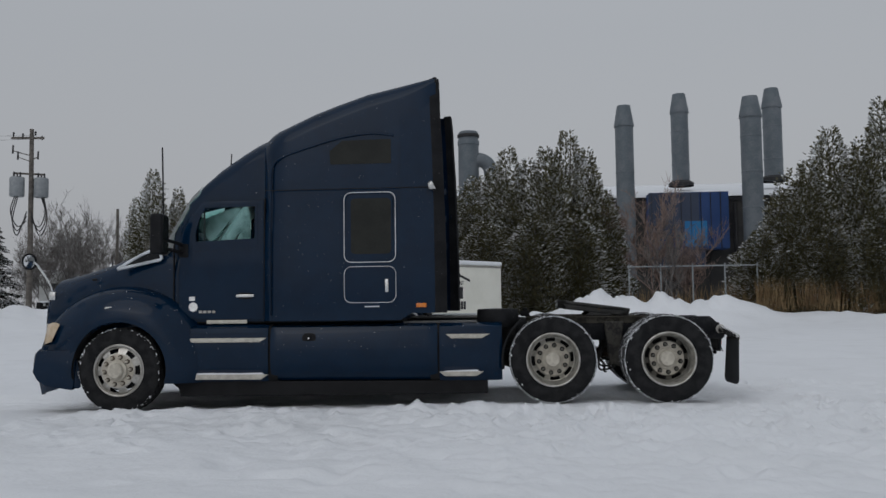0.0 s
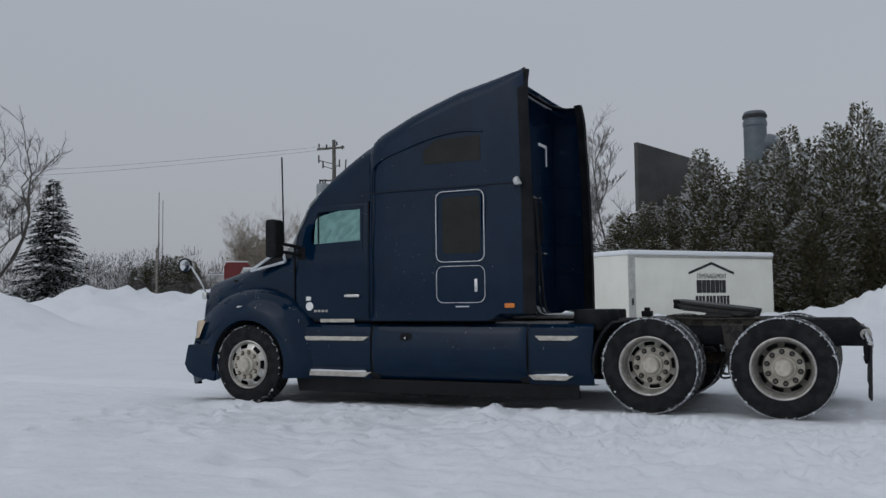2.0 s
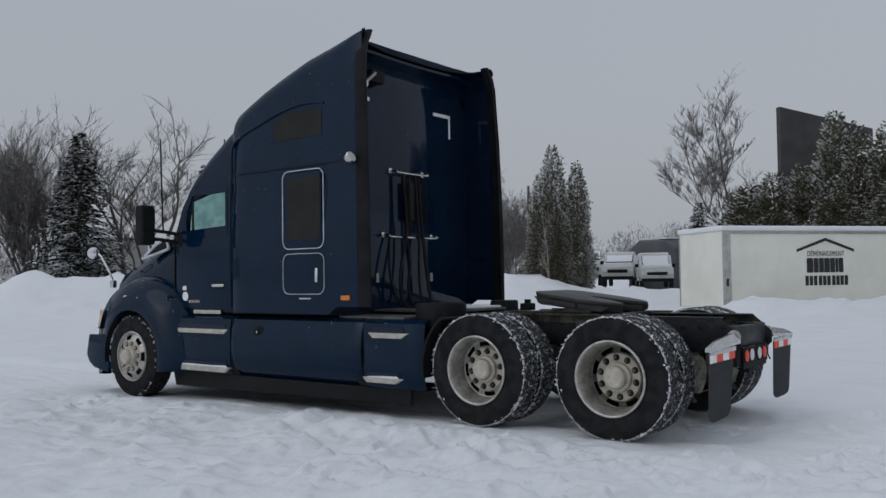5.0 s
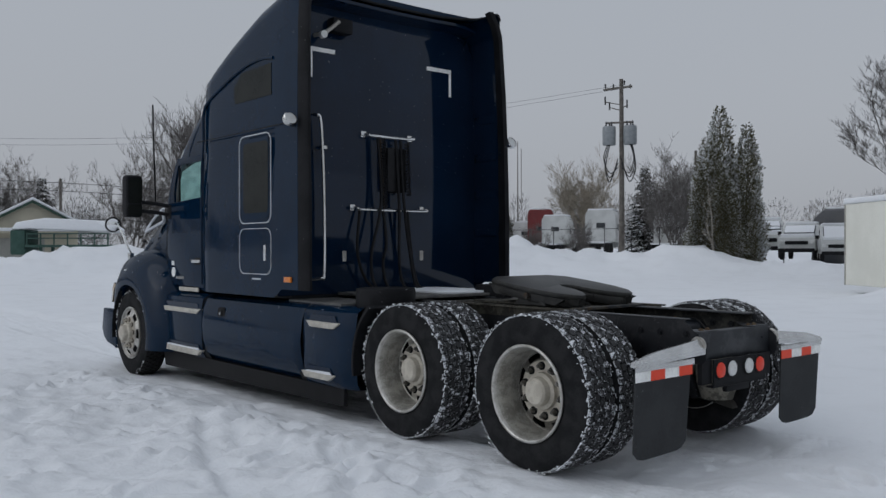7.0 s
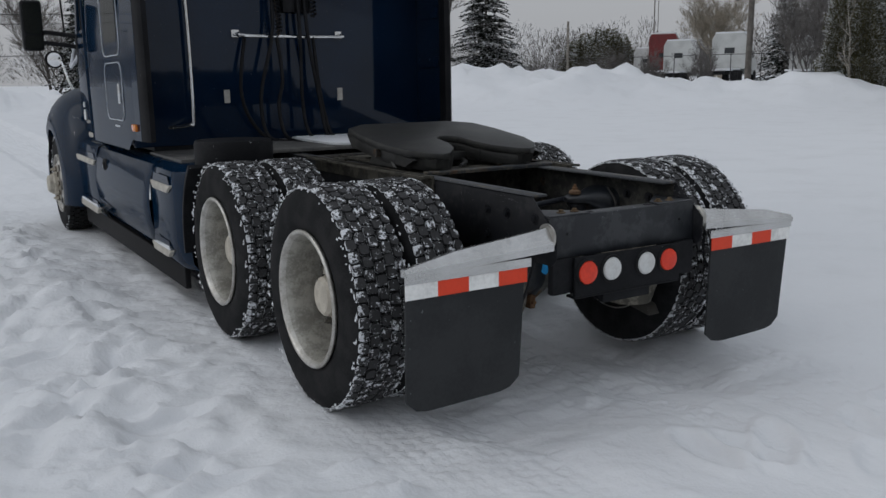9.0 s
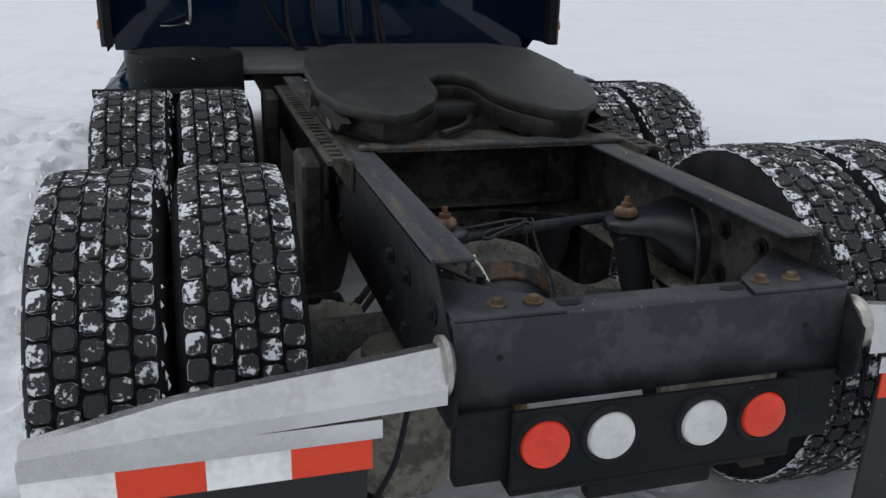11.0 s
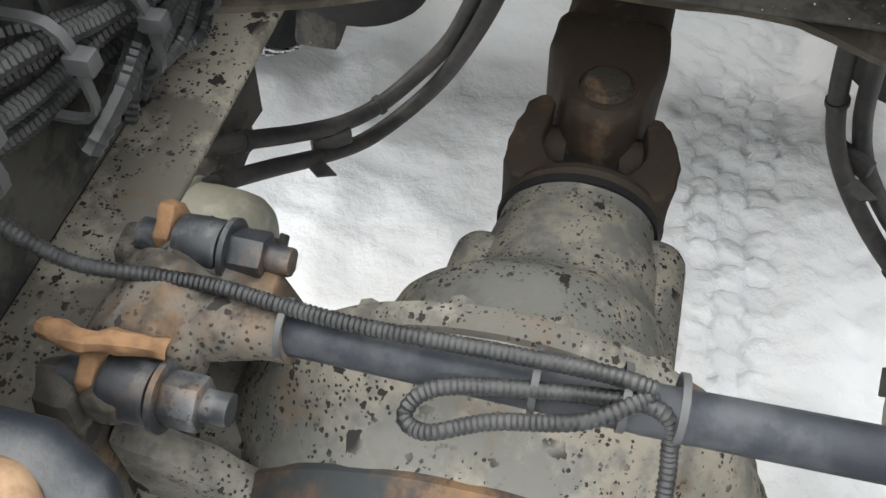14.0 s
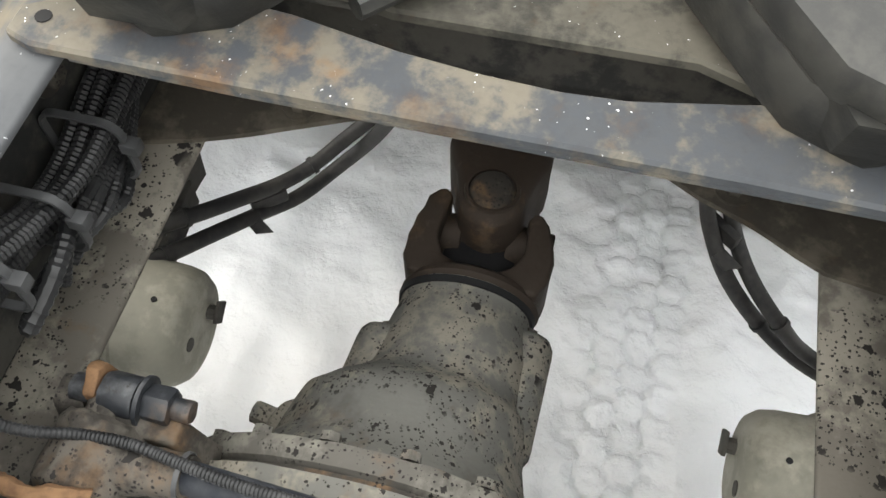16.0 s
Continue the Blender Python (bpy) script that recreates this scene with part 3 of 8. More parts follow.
X, Y = np.meshgrid(gx, gy, indexing="ij")
Z = height(X, Y) + trodden(X, Y)
nx, ny = X.shape
idx = np.arange(nx * ny).reshape(nx, ny)
quads = np.stack([idx[:-1, :-1], idx[1:, :-1], idx[1:, 1:], idx[:-1, 1:]], -1).reshape(-1, 4)
gme = bpy.data.meshes.new("ground")
gme.vertices.add(nx * ny)
gme.vertices.foreach_set("co", np.stack([X, Y, Z], -1).astype(np.float32).ravel())
gme.loops.add(quads.size)
gme.loops.foreach_set("vertex_index", quads.astype(np.int32).ravel())
gme.polygons.add(len(quads))
gme.polygons.foreach_set("loop_start", np.arange(0, quads.size, 4, dtype=np.int32))
gme.polygons.foreach_set("use_smooth", np.ones(len(quads), dtype=bool))
gme.update(calc_edges=True)
gme.validate()
gme.materials.append(SNOW)
ground = tagged(new("ground", gme), "white trampled snow covering the yard, with tyre tracks and banks", "snow", kind="structure")


def ground_z(x, y):
    return float(height(np.array([[float(x)]]), np.array([[float(y)]]))[0, 0])

# ---- the truck: front towards -x, its middle line on y = 0 ----
truck = thing("semi_truck", "dark navy blue sleeper semi truck without trailer, standing in snow", "truck")


def mirrored(bm):
    """The same shape on the other side of the middle line."""
    twin = bm.copy()
    for v in twin.verts:
        v.co.y = -v.co.y
    bmesh.ops.reverse_faces(twin, faces=twin.faces)
    return twin


def both(name, bm, material, label="", angle=35, parent=None):
    twin = mirrored(bm)
    a = part(name, bm, material, parent or truck, label, angle)
    b = part(name, twin, material, parent or truck, label, angle)
    return a, b


# cab and sleeper shell: rings from windscreen foot to the back wall
def ring(x, w, top, r, low=0.98, lean=0.0, crown=0.05):
    side = [(-w, low), (-w, 1.30), (-w, 1.86), (-w + 0.3 * lean, 2.06 if top > 2.3 else min(top - 0.2, 2.06)), (-w + lean, min(2.40, max(top - r - 0.28, 1.9 if top < 2.3 else 2.3))), (-w + lean, top - r)]
    arc = [(-w + lean + r - r * math.cos(radians(a)), top - r + r * math.sin(radians(a))) for a in (22, 45, 68, 90)]
    half = side + arc + [(-(w - r) * 0.86, top + 0.25 * crown), (-(w - r) * 0.5, top + 0.7 * crown)]
    return [Vector((x, y, z)) for y, z in half + [(0, top + crown)] + [(-y * FAR, z) for y, z in half[::-1]]]


FAR = 0.94
CAB = [(-5.62, 0.80, 1.72, 0.18, 0.0), (-5.45, 0.98, 1.92, 0.16, 0.02), (-5.25, 1.06, 2.22, 0.16, 0.04), (-5.06, 1.10, 2.53, 0.17, 0.05),
       (-4.93, 1.115, 2.66, 0.20, 0.05), (-4.69, 1.125, 2.87, 0.24, 0.05), (-4.41, 1.13, 3.06, 0.26, 0.05), (-4.21, 1.135, 3.17, 0.26, 0.04),
       (-4.10, 1.14, 3.22, 0.26, 0.04), (-4.02, 1.22, 3.26, 0.26, 0.03), (-3.93, 1.27, 3.30, 0.26, 0.03), (-3.77, 1.28, 3.37, 0.26, 0.03),
       (-3.48, 1.28, 3.50, 0.25, 0.035), (-3.20, 1.28, 3.60, 0.24, 0.035), (-2.82, 1.28, 3.72, 0.22, 0.035), (-2.47, 1.28, 3.79, 0.20, 0.035), (-2.43, 1.28, 3.80, 0.2, 0.035)]
TAIL = [(-2.30, 1.278, 3.822, 0.17, 0.035, 0.03), (-2.15, 1.274, 3.848, 0.13, 0.035, 0.0), (-2.06, 1.270, 3.862, 0.10, 0.04, -0.025), (-1.99, 1.262, 3.872, 0.07, 0.05, -0.04)]
shell = loft([ring(x, w, top, r, lean=lean) for x, w, top, r, lean in CAB] + [ring(x, w, top, r, lean=lean, low=1.06, crown=c) for x, w, top, r, lean, c in TAIL], cap=False)


def hollow(p):
    """The roof's rear edge is cut forward between the two fins."""
    if p.x > -2.2 and p.z > 3.6:
        f = 1 - min(1.0, abs(p.y) / (1.17 if p.y < 0 else 1.17 * FAR)) ** 9
        return Vector((p.x - 0.24 * f * (p.x + 2.2) / 0.21, p.y, p.z - 0.05 * f * (p.x + 2.2) / 0.21))
    return p


for v in shell.verts:
    v.co = hollow(v.co.copy())
shell.faces.ensure_lookup_table()
gone = []
for f in shell.faces:
    c = f.calc_center_median()
    if -4.93 < c.x < -4.22 and abs(c.y) > 1.0 and 1.86 < c.z < 2.38:
        gone.append(f)
wind = [f for f in shell.faces if -5.5 < f.calc_center_median().x < -4.95 and -1.03 < f.calc_center_median().y < 1.045 and f.calc_center_median().z > 1.76]
screen = bmesh.new()
for f in wind:
    screen.faces.new([screen.verts.new(v.co) for v in f.verts])
bmesh.ops.remove_doubles(screen, verts=screen.verts, dist=0.0005)
bmesh.ops.delete(shell, geom=gone + wind, context="FACES")
rime = screen.copy()
for v in rime.verts:
    v.co += Vector((-0.010, 0.006 if v.co.y > 0.9 else 0.0, 0.008))
part("windscreen", screen, CABGLASS, truck, "wide raked windscreen", 60)
part("windscreen_snow", rime, FROST, truck, "thin snow lying over the windscreen", 60)
part("cab_shell", shell, PAINT, truck, "glossy navy sleeper cab with rising aerodynamic roof", 28)
both("door_glass", plate([(-4.95, 1.93), (-4.93, 2.16), (-4.82, 2.37), (-4.20, 2.38), (-4.20, 1.97), (-4.5, 1.90)], "y", -1.118, -1.112), CABGLASS, "greenish clear side window")
# back wall of the sleeper, deep between the side extenders
back = plate([(-1.24, 0.99), (1.17, 0.99), (1.17, 3.45), (1.06, 3.66), (0.8, 3.74), (-0.8, 3.74), (-1.12, 3.66), (-1.24, 3.45)], "x", -2.47, -2.42, 0.012)
part("back_wall", back, PAINT_DARK, truck, "near-black glossy rear wall of the sleeper")
part("belly_pan", box(-5.5, -2.43, -1.1, 1.1, 0.96, 1.0), BLACK, truck)
# door with its window opening


def framed(outer, inner, a0, a1):
    bm = bmesh.new()
    n = len(outer)
    rows = [[bm.verts.new((u, a, v)) for u, v in o] for o, a in ((outer, a0), (inner, a0), (inner, a1), (outer, a1))]
    for k in range(4):
        a, b = rows[k], rows[(k + 1) % 4]
        for i in range(n):
            j = (i + 1) % n
            bm.faces.new((a[i], a[j], b[j], b[i]))
    bmesh.ops.recalc_face_normals(bm, faces=bm.faces)
    return bm


RIMLINE = [(-5.15, 1.02), (-5.15, 1.95), (-5.02, 2.24), (-4.86, 2.44), (-4.10, 2.44), (-4.10, 1.00)]
INNER = [(-4.94, 1.95), (-4.95, 2.05), (-4.90, 2.22), (-4.83, 2.36), (-4.21, 2.37), (-4.21, 1.98)]
door_l, door_r = both("cab_door", bev(framed(RIMLINE, INNER, -1.152, -1.128), 0.006, 2), PAINT, "navy cab door with a side window")
both("window_surround", framed([(-4.98, 1.84), (-4.99, 2.07), (-4.935, 2.245), (-4.85, 2.395), (-4.175, 2.405), (-4.175, 1.87)], INNER, -1.157, -1.150), PAINT)
for s in (-1, 1):
    part("window_bar", box(-4.85, -4.835, s * 1.135 - 0.01, s * 1.135 + 0.01, 1.9, 2.34), BLACK, truck)
    d = door_l if s < 0 else door_r
    part("door_handle", box(-4.43, -4.21, s * 1.17 - 0.018, s * 1.17 + 0.018, 1.27, 1.305, 0.008), CHROME, d, "chrome pull handle")
    part("handle_recess", box(-4.40, -4.25, s * 1.154 - 0.003, s * 1.154 + 0.003, 1.25, 1.325, 0.0), SEAM_SHADE, d)
both("badge", rod((-4.97, -1.15, 1.16), (-4.97, -1.156, 1.16), 0.055, 24), TAPE_WHITE, "round white sticker")
both("sticker", box(-5.02, -4.95, -1.156, -1.15, 1.235, 1.285), TAPE_WHITE, "small white sticker")
for k in range(4):
    both("model_plate_bar", box(-4.90 + 0.055 * k, -4.86 + 0.055 * k, -1.156, -1.151, 1.085, 1.115), ALU)
both("sill_plate", box(-4.80, -4.30, -1.165, -1.15, 0.955, 1.0, 0.006), STEP, "bare metal sill strip")
both("door_seam", box(-4.098, -4.085, -1.150, -1.12, 1.0, 2.46), SEAM_SHADE)

# trim on the sleeper side: window, locker door, seams, lamps
for s in (-1, 1):
    y0 = s * 1.28
    def skin(o, d0, d1):
        return plate(o, "y", y0 + s * d0, y0 + s * d1)
    def rim(u0, u1, v0, v1, r, wdt, d1):
        a = rounded(u0, u1, v0, v1, r)
        b = rounded(u0 + wdt, u1 - wdt, v0 + wdt, v1 - wdt, r - wdt)
        return framed(a, b, y0 + s * 0.001, y0 + s * d1)
    win = part("sleeper_window", skin(rounded(-3.055, -2.515, 1.70, 2.46, 0.07), 0.0005, 0.004), PAINT, truck)
    part("window_pane", skin(rounded(-3.01, -2.53, 1.76, 2.42, 0.05), 0.004, 0.007), TINT, win, "dark tinted pane")
    part("window_trim", rim(-3.095, -2.475, 1.66, 2.495, 0.09, 0.008, 0.008), PINSTRIPE, win, "thin pale window outline")
    hatch = part("locker_door", skin(rounded(-3.08, -2.49, 1.20, 1.60, 0.08), 0.0005, 0.005), PAINT, truck, "navy luggage locker door")
    part("locker_trim", rim(-3.095, -2.475, 1.185, 1.615, 0.09, 0.006, 0.007), PINSTRIPE, hatch)
    part("locker_latch", box(-2.605, -2.565, y0 + s * 0.004 - 0.012, y0 + s * 0.004 + 0.012, 1.31, 1.46, 0.008), CHROME, hatch, "upright chrome latch")
    part("script_bar", skin([(-2.85, 1.135), (-2.68, 1.135), (-2.68, 1.148), (-2.85, 1.148)], 0.0, 0.003), PINSTRIPE, truck)
    part("roof_window", skin([(-3.26, 2.84), (-2.53, 2.84), (-2.53, 3.13), (-3.12, 3.12), (-3.27, 3.0)], -0.05, -0.030), TINT, truck, "small dark upper side window")
    part("body_seam", skin([(-4.05, 2.535), (-2.0, 2.535), (-2.0, 2.543), (-4.05, 2.543)], -0.004, 0.002), SEAM_SHADE, truck)
    part("amber_marker", box(-2.24, -2.12, y0 - 0.014, y0 + 0.014, 1.125, 1.175, 0.008), AMBER, truck, "small amber side marker lamp")
    lampb = part("work_lamp", lathe([(0, 0), (0.05, 0.0), (0.062, 0.02), (0.064, 0.05), (0.056, 0.062)], 24, pose(-2.07, y0 + s * 0.065, 2.53, 0, 65, 0) @ pose(0, 0, 0)), CHROME, truck, "round chrome work lamp")
    part("lamp_lens", lathe([(0, 0.058), (0.055, 0.056)], 24, pose(-2.07, y0 + s * 0.065, 2.53, 0, 65, 0)), WHITELENS, lampb)
    part("lamp_arm", rod((-2.09, y0, 2.50), (-2.06, y0 + s * 0.06, 2.52), 0.014, 10), CHROME, lampb)
    part("fairing_crease", tube([(-3.985, y0 - s * 0.040, 2.56), (-3.975, y0 - s * 0.034, 2.80), (-3.87, y0 - s * 0.030, 2.93), (-3.5, y0 - s * 0.030, 3.06), (-3.1, y0 - s * 0.031, 3.165), (-2.75, y0 - s * 0.033, 3.20), (-2.5, y0 - s * 0.036, 3.17)], 0.016, 8), PAINT, truck, "raised crease round the upper window", 80)
    part("crease_foot", tube([(-3.985, y0 - s * 0.040, 2.56), (-3.99, y0 - s * 0.020, 2.2), (-3.99, y0 - s * 0.018, 1.6), (-3.99, y0 - s * 0.020, 1.05)], 0.012, 8), PAINT, truck, "", 80)

# side extenders and roof fairing lip behind the sleeper
for s in (-1, 1):
    rows = []
    for z, xb, y in ((1.06, -1.79, 1.275), (1.6, -1.79, 1.275), (2.1, -1.80, 1.275), (2.54, -1.815, 1.272), (3.0, -1.86, 1.262), (3.4, -1.91, 1.245), (3.62, -1.935, 1.225)):
        y = y if s < 0 else y * FAR
        yo, yi = s * y, s * (y - 0.035)
        xf = -2.42 + 0.34 * max(0.0, (z - 3.56) / 0.26) ** 1.3
        rows.append([Vector((xf, yo, z)), Vector((-2.02 + 0.3 * (xb + 1.79), yo, z)), Vector((-2.02 + 0.3 * (xb + 1.79), yi, z)), Vector((xf, yi, z))])
    part("side_extender", loft(rows, True, True), PAINT, truck, "navy side extender panel", 50)
    part("extender_lining", loft([[p + Vector((0, -s * 0.004, 0)) for p in (r[2], r[3])] for r in rows], False), PAINT_DARK, truck, "dark lining of the extender")
    rows = []
    for z, xb, y in ((1.06, -1.79, 1.275), (1.6, -1.79, 1.275), (2.1, -1.80, 1.275), (2.54, -1.815, 1.272), (3.0, -1.86, 1.262), (3.4, -1.91, 1.25), (3.62, -1.93, 1.235), (3.74, -1.945, 1.20), (3.82, -1.955, 1.15), (3.875, -1.965, 1.12)):
        y = y if s < 0 else y * FAR
        yo, yi, xa = s * (y - 0.002), s * (y - 0.05), -2.02 + 0.3 * (xb + 1.79)
        xb -= 0.09 * (1 - min(1.0, max(0.0, (z - 2.5) / 1.3)))
        rows.append([Vector((xa, yo, z)), Vector((xb - 0.02, yo - s * 0.01, z)), Vector((xb, yo - s * 0.03, z)), Vector((xb - 0.02, yi - s * 0.02, z)), Vector((xa, yi, z))])
    part("rubber_edge", loft(rows, True, True), BLACK, truck, "black rubber trailing edge", 60)
    for k, z in enumerate((1.55, 1.95, 2.35, 2.75, 3.1)):
        part("extender_rib", box(-2.40, -2.06, s * (1.236 if s < 0 else 1.155) - 0.008, s * (1.236 if s < 0 else 1.155) + 0.008, z, z + 0.09, 0.01), PAINT_DARK, truck)
top_rows = []
for k in range(15):
    u = -1 + k / 7
    y = u * 1.10 * (FAR if u > 0 else 1)
    zr = 3.815 - 0.03 * (1 - u * u) - 0.05 * max(0, abs(u) - 0.8) / 0.2
    top_rows.append([Vector((-2.44, y, zr - 0.05)), Vector((-2.34, y, zr - 0.035)), Vector((-2.25, y, zr - 0.03)), Vector((-2.25, y, zr - 0.06)), Vector((-2.34, y, zr - 0.08)), Vector((-2.44, y, zr - 0.10))])
part("roof_lining", loft(top_rows, True, True), PAINT_DARK, truck, "dark underside of the roof fairing", 40)
edge = [p for p in ring(-1.99, 1.262, 3.872, 0.07, lean=0.05, low=1.06, crown=-0.04) if p.z > 3.5]
part("lip_edge", tube([tuple(hollow(p)) for p in edge], 0.012, 8, 2), BLACK, truck, "black rubber roof edge")
# things on the back wall
BX = -2.42
for s in (-1, 1):
    y1, y2 = (-0.91, -0.63) if s < 0 else (0.50, 0.83)
    part("reflective_strip", box(BX, BX + 0.004, y1, y2, 3.275, 3.315), TAPE_WHITE, truck, "white reflective tape")
    yv = y1 if s < 0 else y2 - 0.03
    part("reflective_strip", box(BX, BX + 0.004, yv, yv + 0.03, 3.03, 3.275), TAPE_WHITE, truck, "white reflective tape")
for z, y1, y2 in ((2.52, -0.31, 0.26), (1.80, -0.44, 0.42)):
    part("hose_rack_bar", tube([(BX, y1, z + 0.02), (BX + 0.09, y1 + 0.01, z + 0.015), (BX + 0.10, y1 + 0.06, z), (BX + 0.10, y2 - 0.06, z), (BX + 0.09, y2 - 0.01, z + 0.015), (BX, y2, z + 0.02)], 0.013, 8, 4), CHROME, truck, "bright hose hanger bar")
    for yy in (y1, y2):
        part("bar_foot", box(BX, BX + 0.02, yy - 0.03, yy + 0.03, z - 0.01, z + 0.05, 0.006), CHROME, truck)
part("grab_rail", tube([(BX, -0.93, 2.66), (BX + 0.1, -0.90, 2.66), (BX + 0.12, -0.86, 2.58), (BX + 0.12, -0.83, 1.9), (BX + 0.12, -0.83, 1.22), (BX + 0.11, -0.86, 1.15), (BX, -0.98, 1.13)], 0.015, 10), CHROME, truck, "long chrome grab rail")
part("rail_clamp", box(BX, BX + 0.13, -0.86, -0.80, 2.35, 2.38, 0.005), CHROME, truck)
work = part("deck_lamp", box(BX, BX + 0.12, -0.72, -0.50, 3.46, 3.60, 0.02), BLACK, truck, "black deck lamp on a bracket")
part("lamp_bracket", tube([(BX, -0.86, 3.42), (BX + 0.1, -0.80, 3.44), (BX + 0.12, -0.66, 3.56)], 0.02, 8), ALU, work)
part("lamp_face", rod((BX + 0.1, -0.84, 3.41), (BX + 0.15, -0.84, 3.41), 0.035, 16), WHITELENS, work)
for y in (-0.55, 0.40):
    part("wall_tag", box(BX, BX + 0.005, y, y + 0.045, 1.30, 1.40), ALU, truck, "small metal tag")
HANG = plain("hanging_black_hose", (0.006, 0.0065, 0.008), 0.5, 0.0, (0.014, 0.014, 0.016), 14, 90, 0.1, 0.0, 0.0, 0.2)
for k, (y, top, low, swing) in enumerate(((-0.20, 2.50, 1.25, -0.10), (0.02, 2.50, 1.18, 0.02), (0.08, 2.50, 1.24, 0.10), (0.16, 1.80, 1.12, 0.06), (-0.14, 1.80, 1.16, -0.02))):
    part("air_line", tube([(BX + 0.10, y, top), (BX + 0.13, y + 0.02, (top + low) / 2), (BX + 0.13, y + swing, low + 0.1), (BX + 0.2, y + swing + 0.03, 1.03), (-1.9, y + 0.08, 1.0)], 0.015, 8, 5), HANG, truck, "hanging black air hose")
for y, z0, z1 in ((-0.16, 2.50, 1.82), (0.13, 2.48, 1.95)):
    turns = int((z0 - z1) / 0.028)
    coil = [(BX + 0.135 + 0.024 * math.cos(0.5 * math.pi * i), y + 0.024 * math.sin(0.5 * math.pi * i) + 0.03 * (i / (4 * turns)), z0 - (z0 - z1) * i / (4 * turns)) for i in range(4 * turns + 1)]
    part("coiled_hose", tube(coil, 0.007, 6, 2), HANG, truck, "black coiled air hose")
part("hose_cradle", bev(box(BX + 0.02, BX + 0.10, -0.08, 0.16, 1.98, 2.42), 0.02, 2), HANG, truck, "dark cable bundle strapped to the wall")
part("deck_cable", tube([(BX + 0.05, -0.38, 1.80), (BX + 0.12, -0.45, 1.35), (BX + 0.15, -0.3, 1.05), (-2.0, -0.1, 1.0)], 0.014, 8), SEAM_SHADE, truck)
part("chain", tube([(BX + 0.10, -0.17, 2.50), (BX + 0.11, -0.15, 2.1), (BX + 0.10, -0.12, 1.80)], 0.010, 6, 6, 0.03), DRUM, truck, "hanging dull chain")

# bonnet, nose, fenders, bumper, lamps
rings = []
for x, top, w, low in ((-7.08, 1.34, 0.66, 0.62), (-7.05, 1.46, 0.74, 0.62), (-6.95, 1.55, 0.82, 0.62), (-6.55, 1.63, 0.93, 0.62), (-6.14, 1.74, 1.0, 0.70), (-5.66, 1.91, 1.06, 0.8), (-5.40, 1.97, 1.09, 0.85), (-5.17, 1.98, 1.11, 0.9)):
    half = [(-w, low), (-w, 1.0), (-w, top - 0.42), (-w + 0.03, top - 0.24), (-w + 0.11, top - 0.11), (-w + 0.24, top - 0.035), (-w * 0.45, top + 0.01)]
    rings.append([Vector((x, y, z)) for y, z in half + [(0, top + 0.02)] + [(-y, z) for y, z in half[::-1]]])
hood = loft(rings, cap=False)
part("hood", hood, PAINT, truck, "navy sloping bonnet", 30)
part("grille_surround", plate([(-0.66, 0.62), (0.66, 0.62), (0.60, 1.33), (0, 1.38), (-0.60, 1.33)], "x", -7.10, -7.06, 0.01), CHROME, truck)
part("scuttle", box(-5.75, -5.4, -0.95, 0.95, 1.6, 1.72, 0.03), BLACK, truck)
both("hood_vent", plate([(-5.93, 1.655), (-5.40, 1.76), (-5.42, 1.86), (-5.60, 1.83)], "y", -1.09, -1.03, 0.004), BLACK)
for pts in ([(-5.95, 1.64), (-5.66, 1.80), (-5.44, 1.885), (-5.41, 1.885)], [(-5.95, 1.635), (-5.40, 1.745)], [(-5.43, 1.885), (-5.39, 1.75)]):
    both("vent_trim", tube([(x, -1.092, z) for x, z in pts], 0.02, 6, 5), PINSTRIPE, "bright vent trim")
both("hood_latch", box(-6.33, -6.27, -0.985, -0.96, 1.50, 1.53, 0.008), BLACK)
both("side_seam", box(-5.235, -5.222, -1.125, -1.10, 1.0, 1.92), SEAM_SHADE)
WX, WZ = -5.806, 0.416
arch = []
for k in range(25):
    a = radians(196 - k * 9.2)
    c, sn = math.cos(a), math.sin(a)
    f = max(0.0, math.cos(a + 0.9 - math.pi)) if c < 0 else 0
    flat = 0.16 * max(0, -c) ** 2 + 0.02 * max(0, c)
    rr = [0.575, 0.585, 0.64, 0.74, 0.84, 0.93 + flat, 1.0 + flat, 1.04 + flat]
    yy = [-1.30, -1.385, -1.395, -1.37, -1.32, -1.24, -1.12, -0.96]
    arch.append([Vector((WX + r * c * 1.02, y + 0.10 * max(0, -c) ** 3, max(WZ + r * sn * 0.985, 0.285 - 0.001 * k if c > 0 else -1))) for r, y in zip(rr, yy)])
both("fender", loft(arch, False), PAINT, "rounded navy front fender", 50)
liner = []
for k in range(21):
    a = radians(190 - k * 10)
    liner.append([Vector((WX + 0.578 * math.cos(a), y, WZ + 0.578 * math.sin(a))) for y in (-1.36, -0.7)])
both("wheel_arch_liner", loft(liner, False), SEAM_SHADE)
both("fender_marker", plate([(-6.0, 1.13), (-5.80, 1.13), (-5.82, 1.175), (-5.97, 1.175)], "y", -1.355, -1.325, 0.008), WHITELENS, "small clear marker lamp")
both("headlamp", loft([[Vector((-6.90, -1.02, 0.74)), Vector((-6.84, -1.10, 0.98)), Vector((-6.80, -1.13, 0.97))], [Vector((-6.86, -1.14, 0.72)), Vector((-6.78, -1.19, 0.97)), Vector((-6.72, -1.20, 0.99))], [Vector((-6.76, -1.235, 0.74)), Vector((-6.68, -1.25, 0.92)), Vector((-6.63, -1.25, 0.99))], [Vector((-6.70, -1.24, 0.76)), Vector((-6.64, -1.25, 0.88)), Vector((-6.60, -1.24, 0.97))]], False), LAMPGLASS, "amber-tinted headlamp", 80)
rows = []
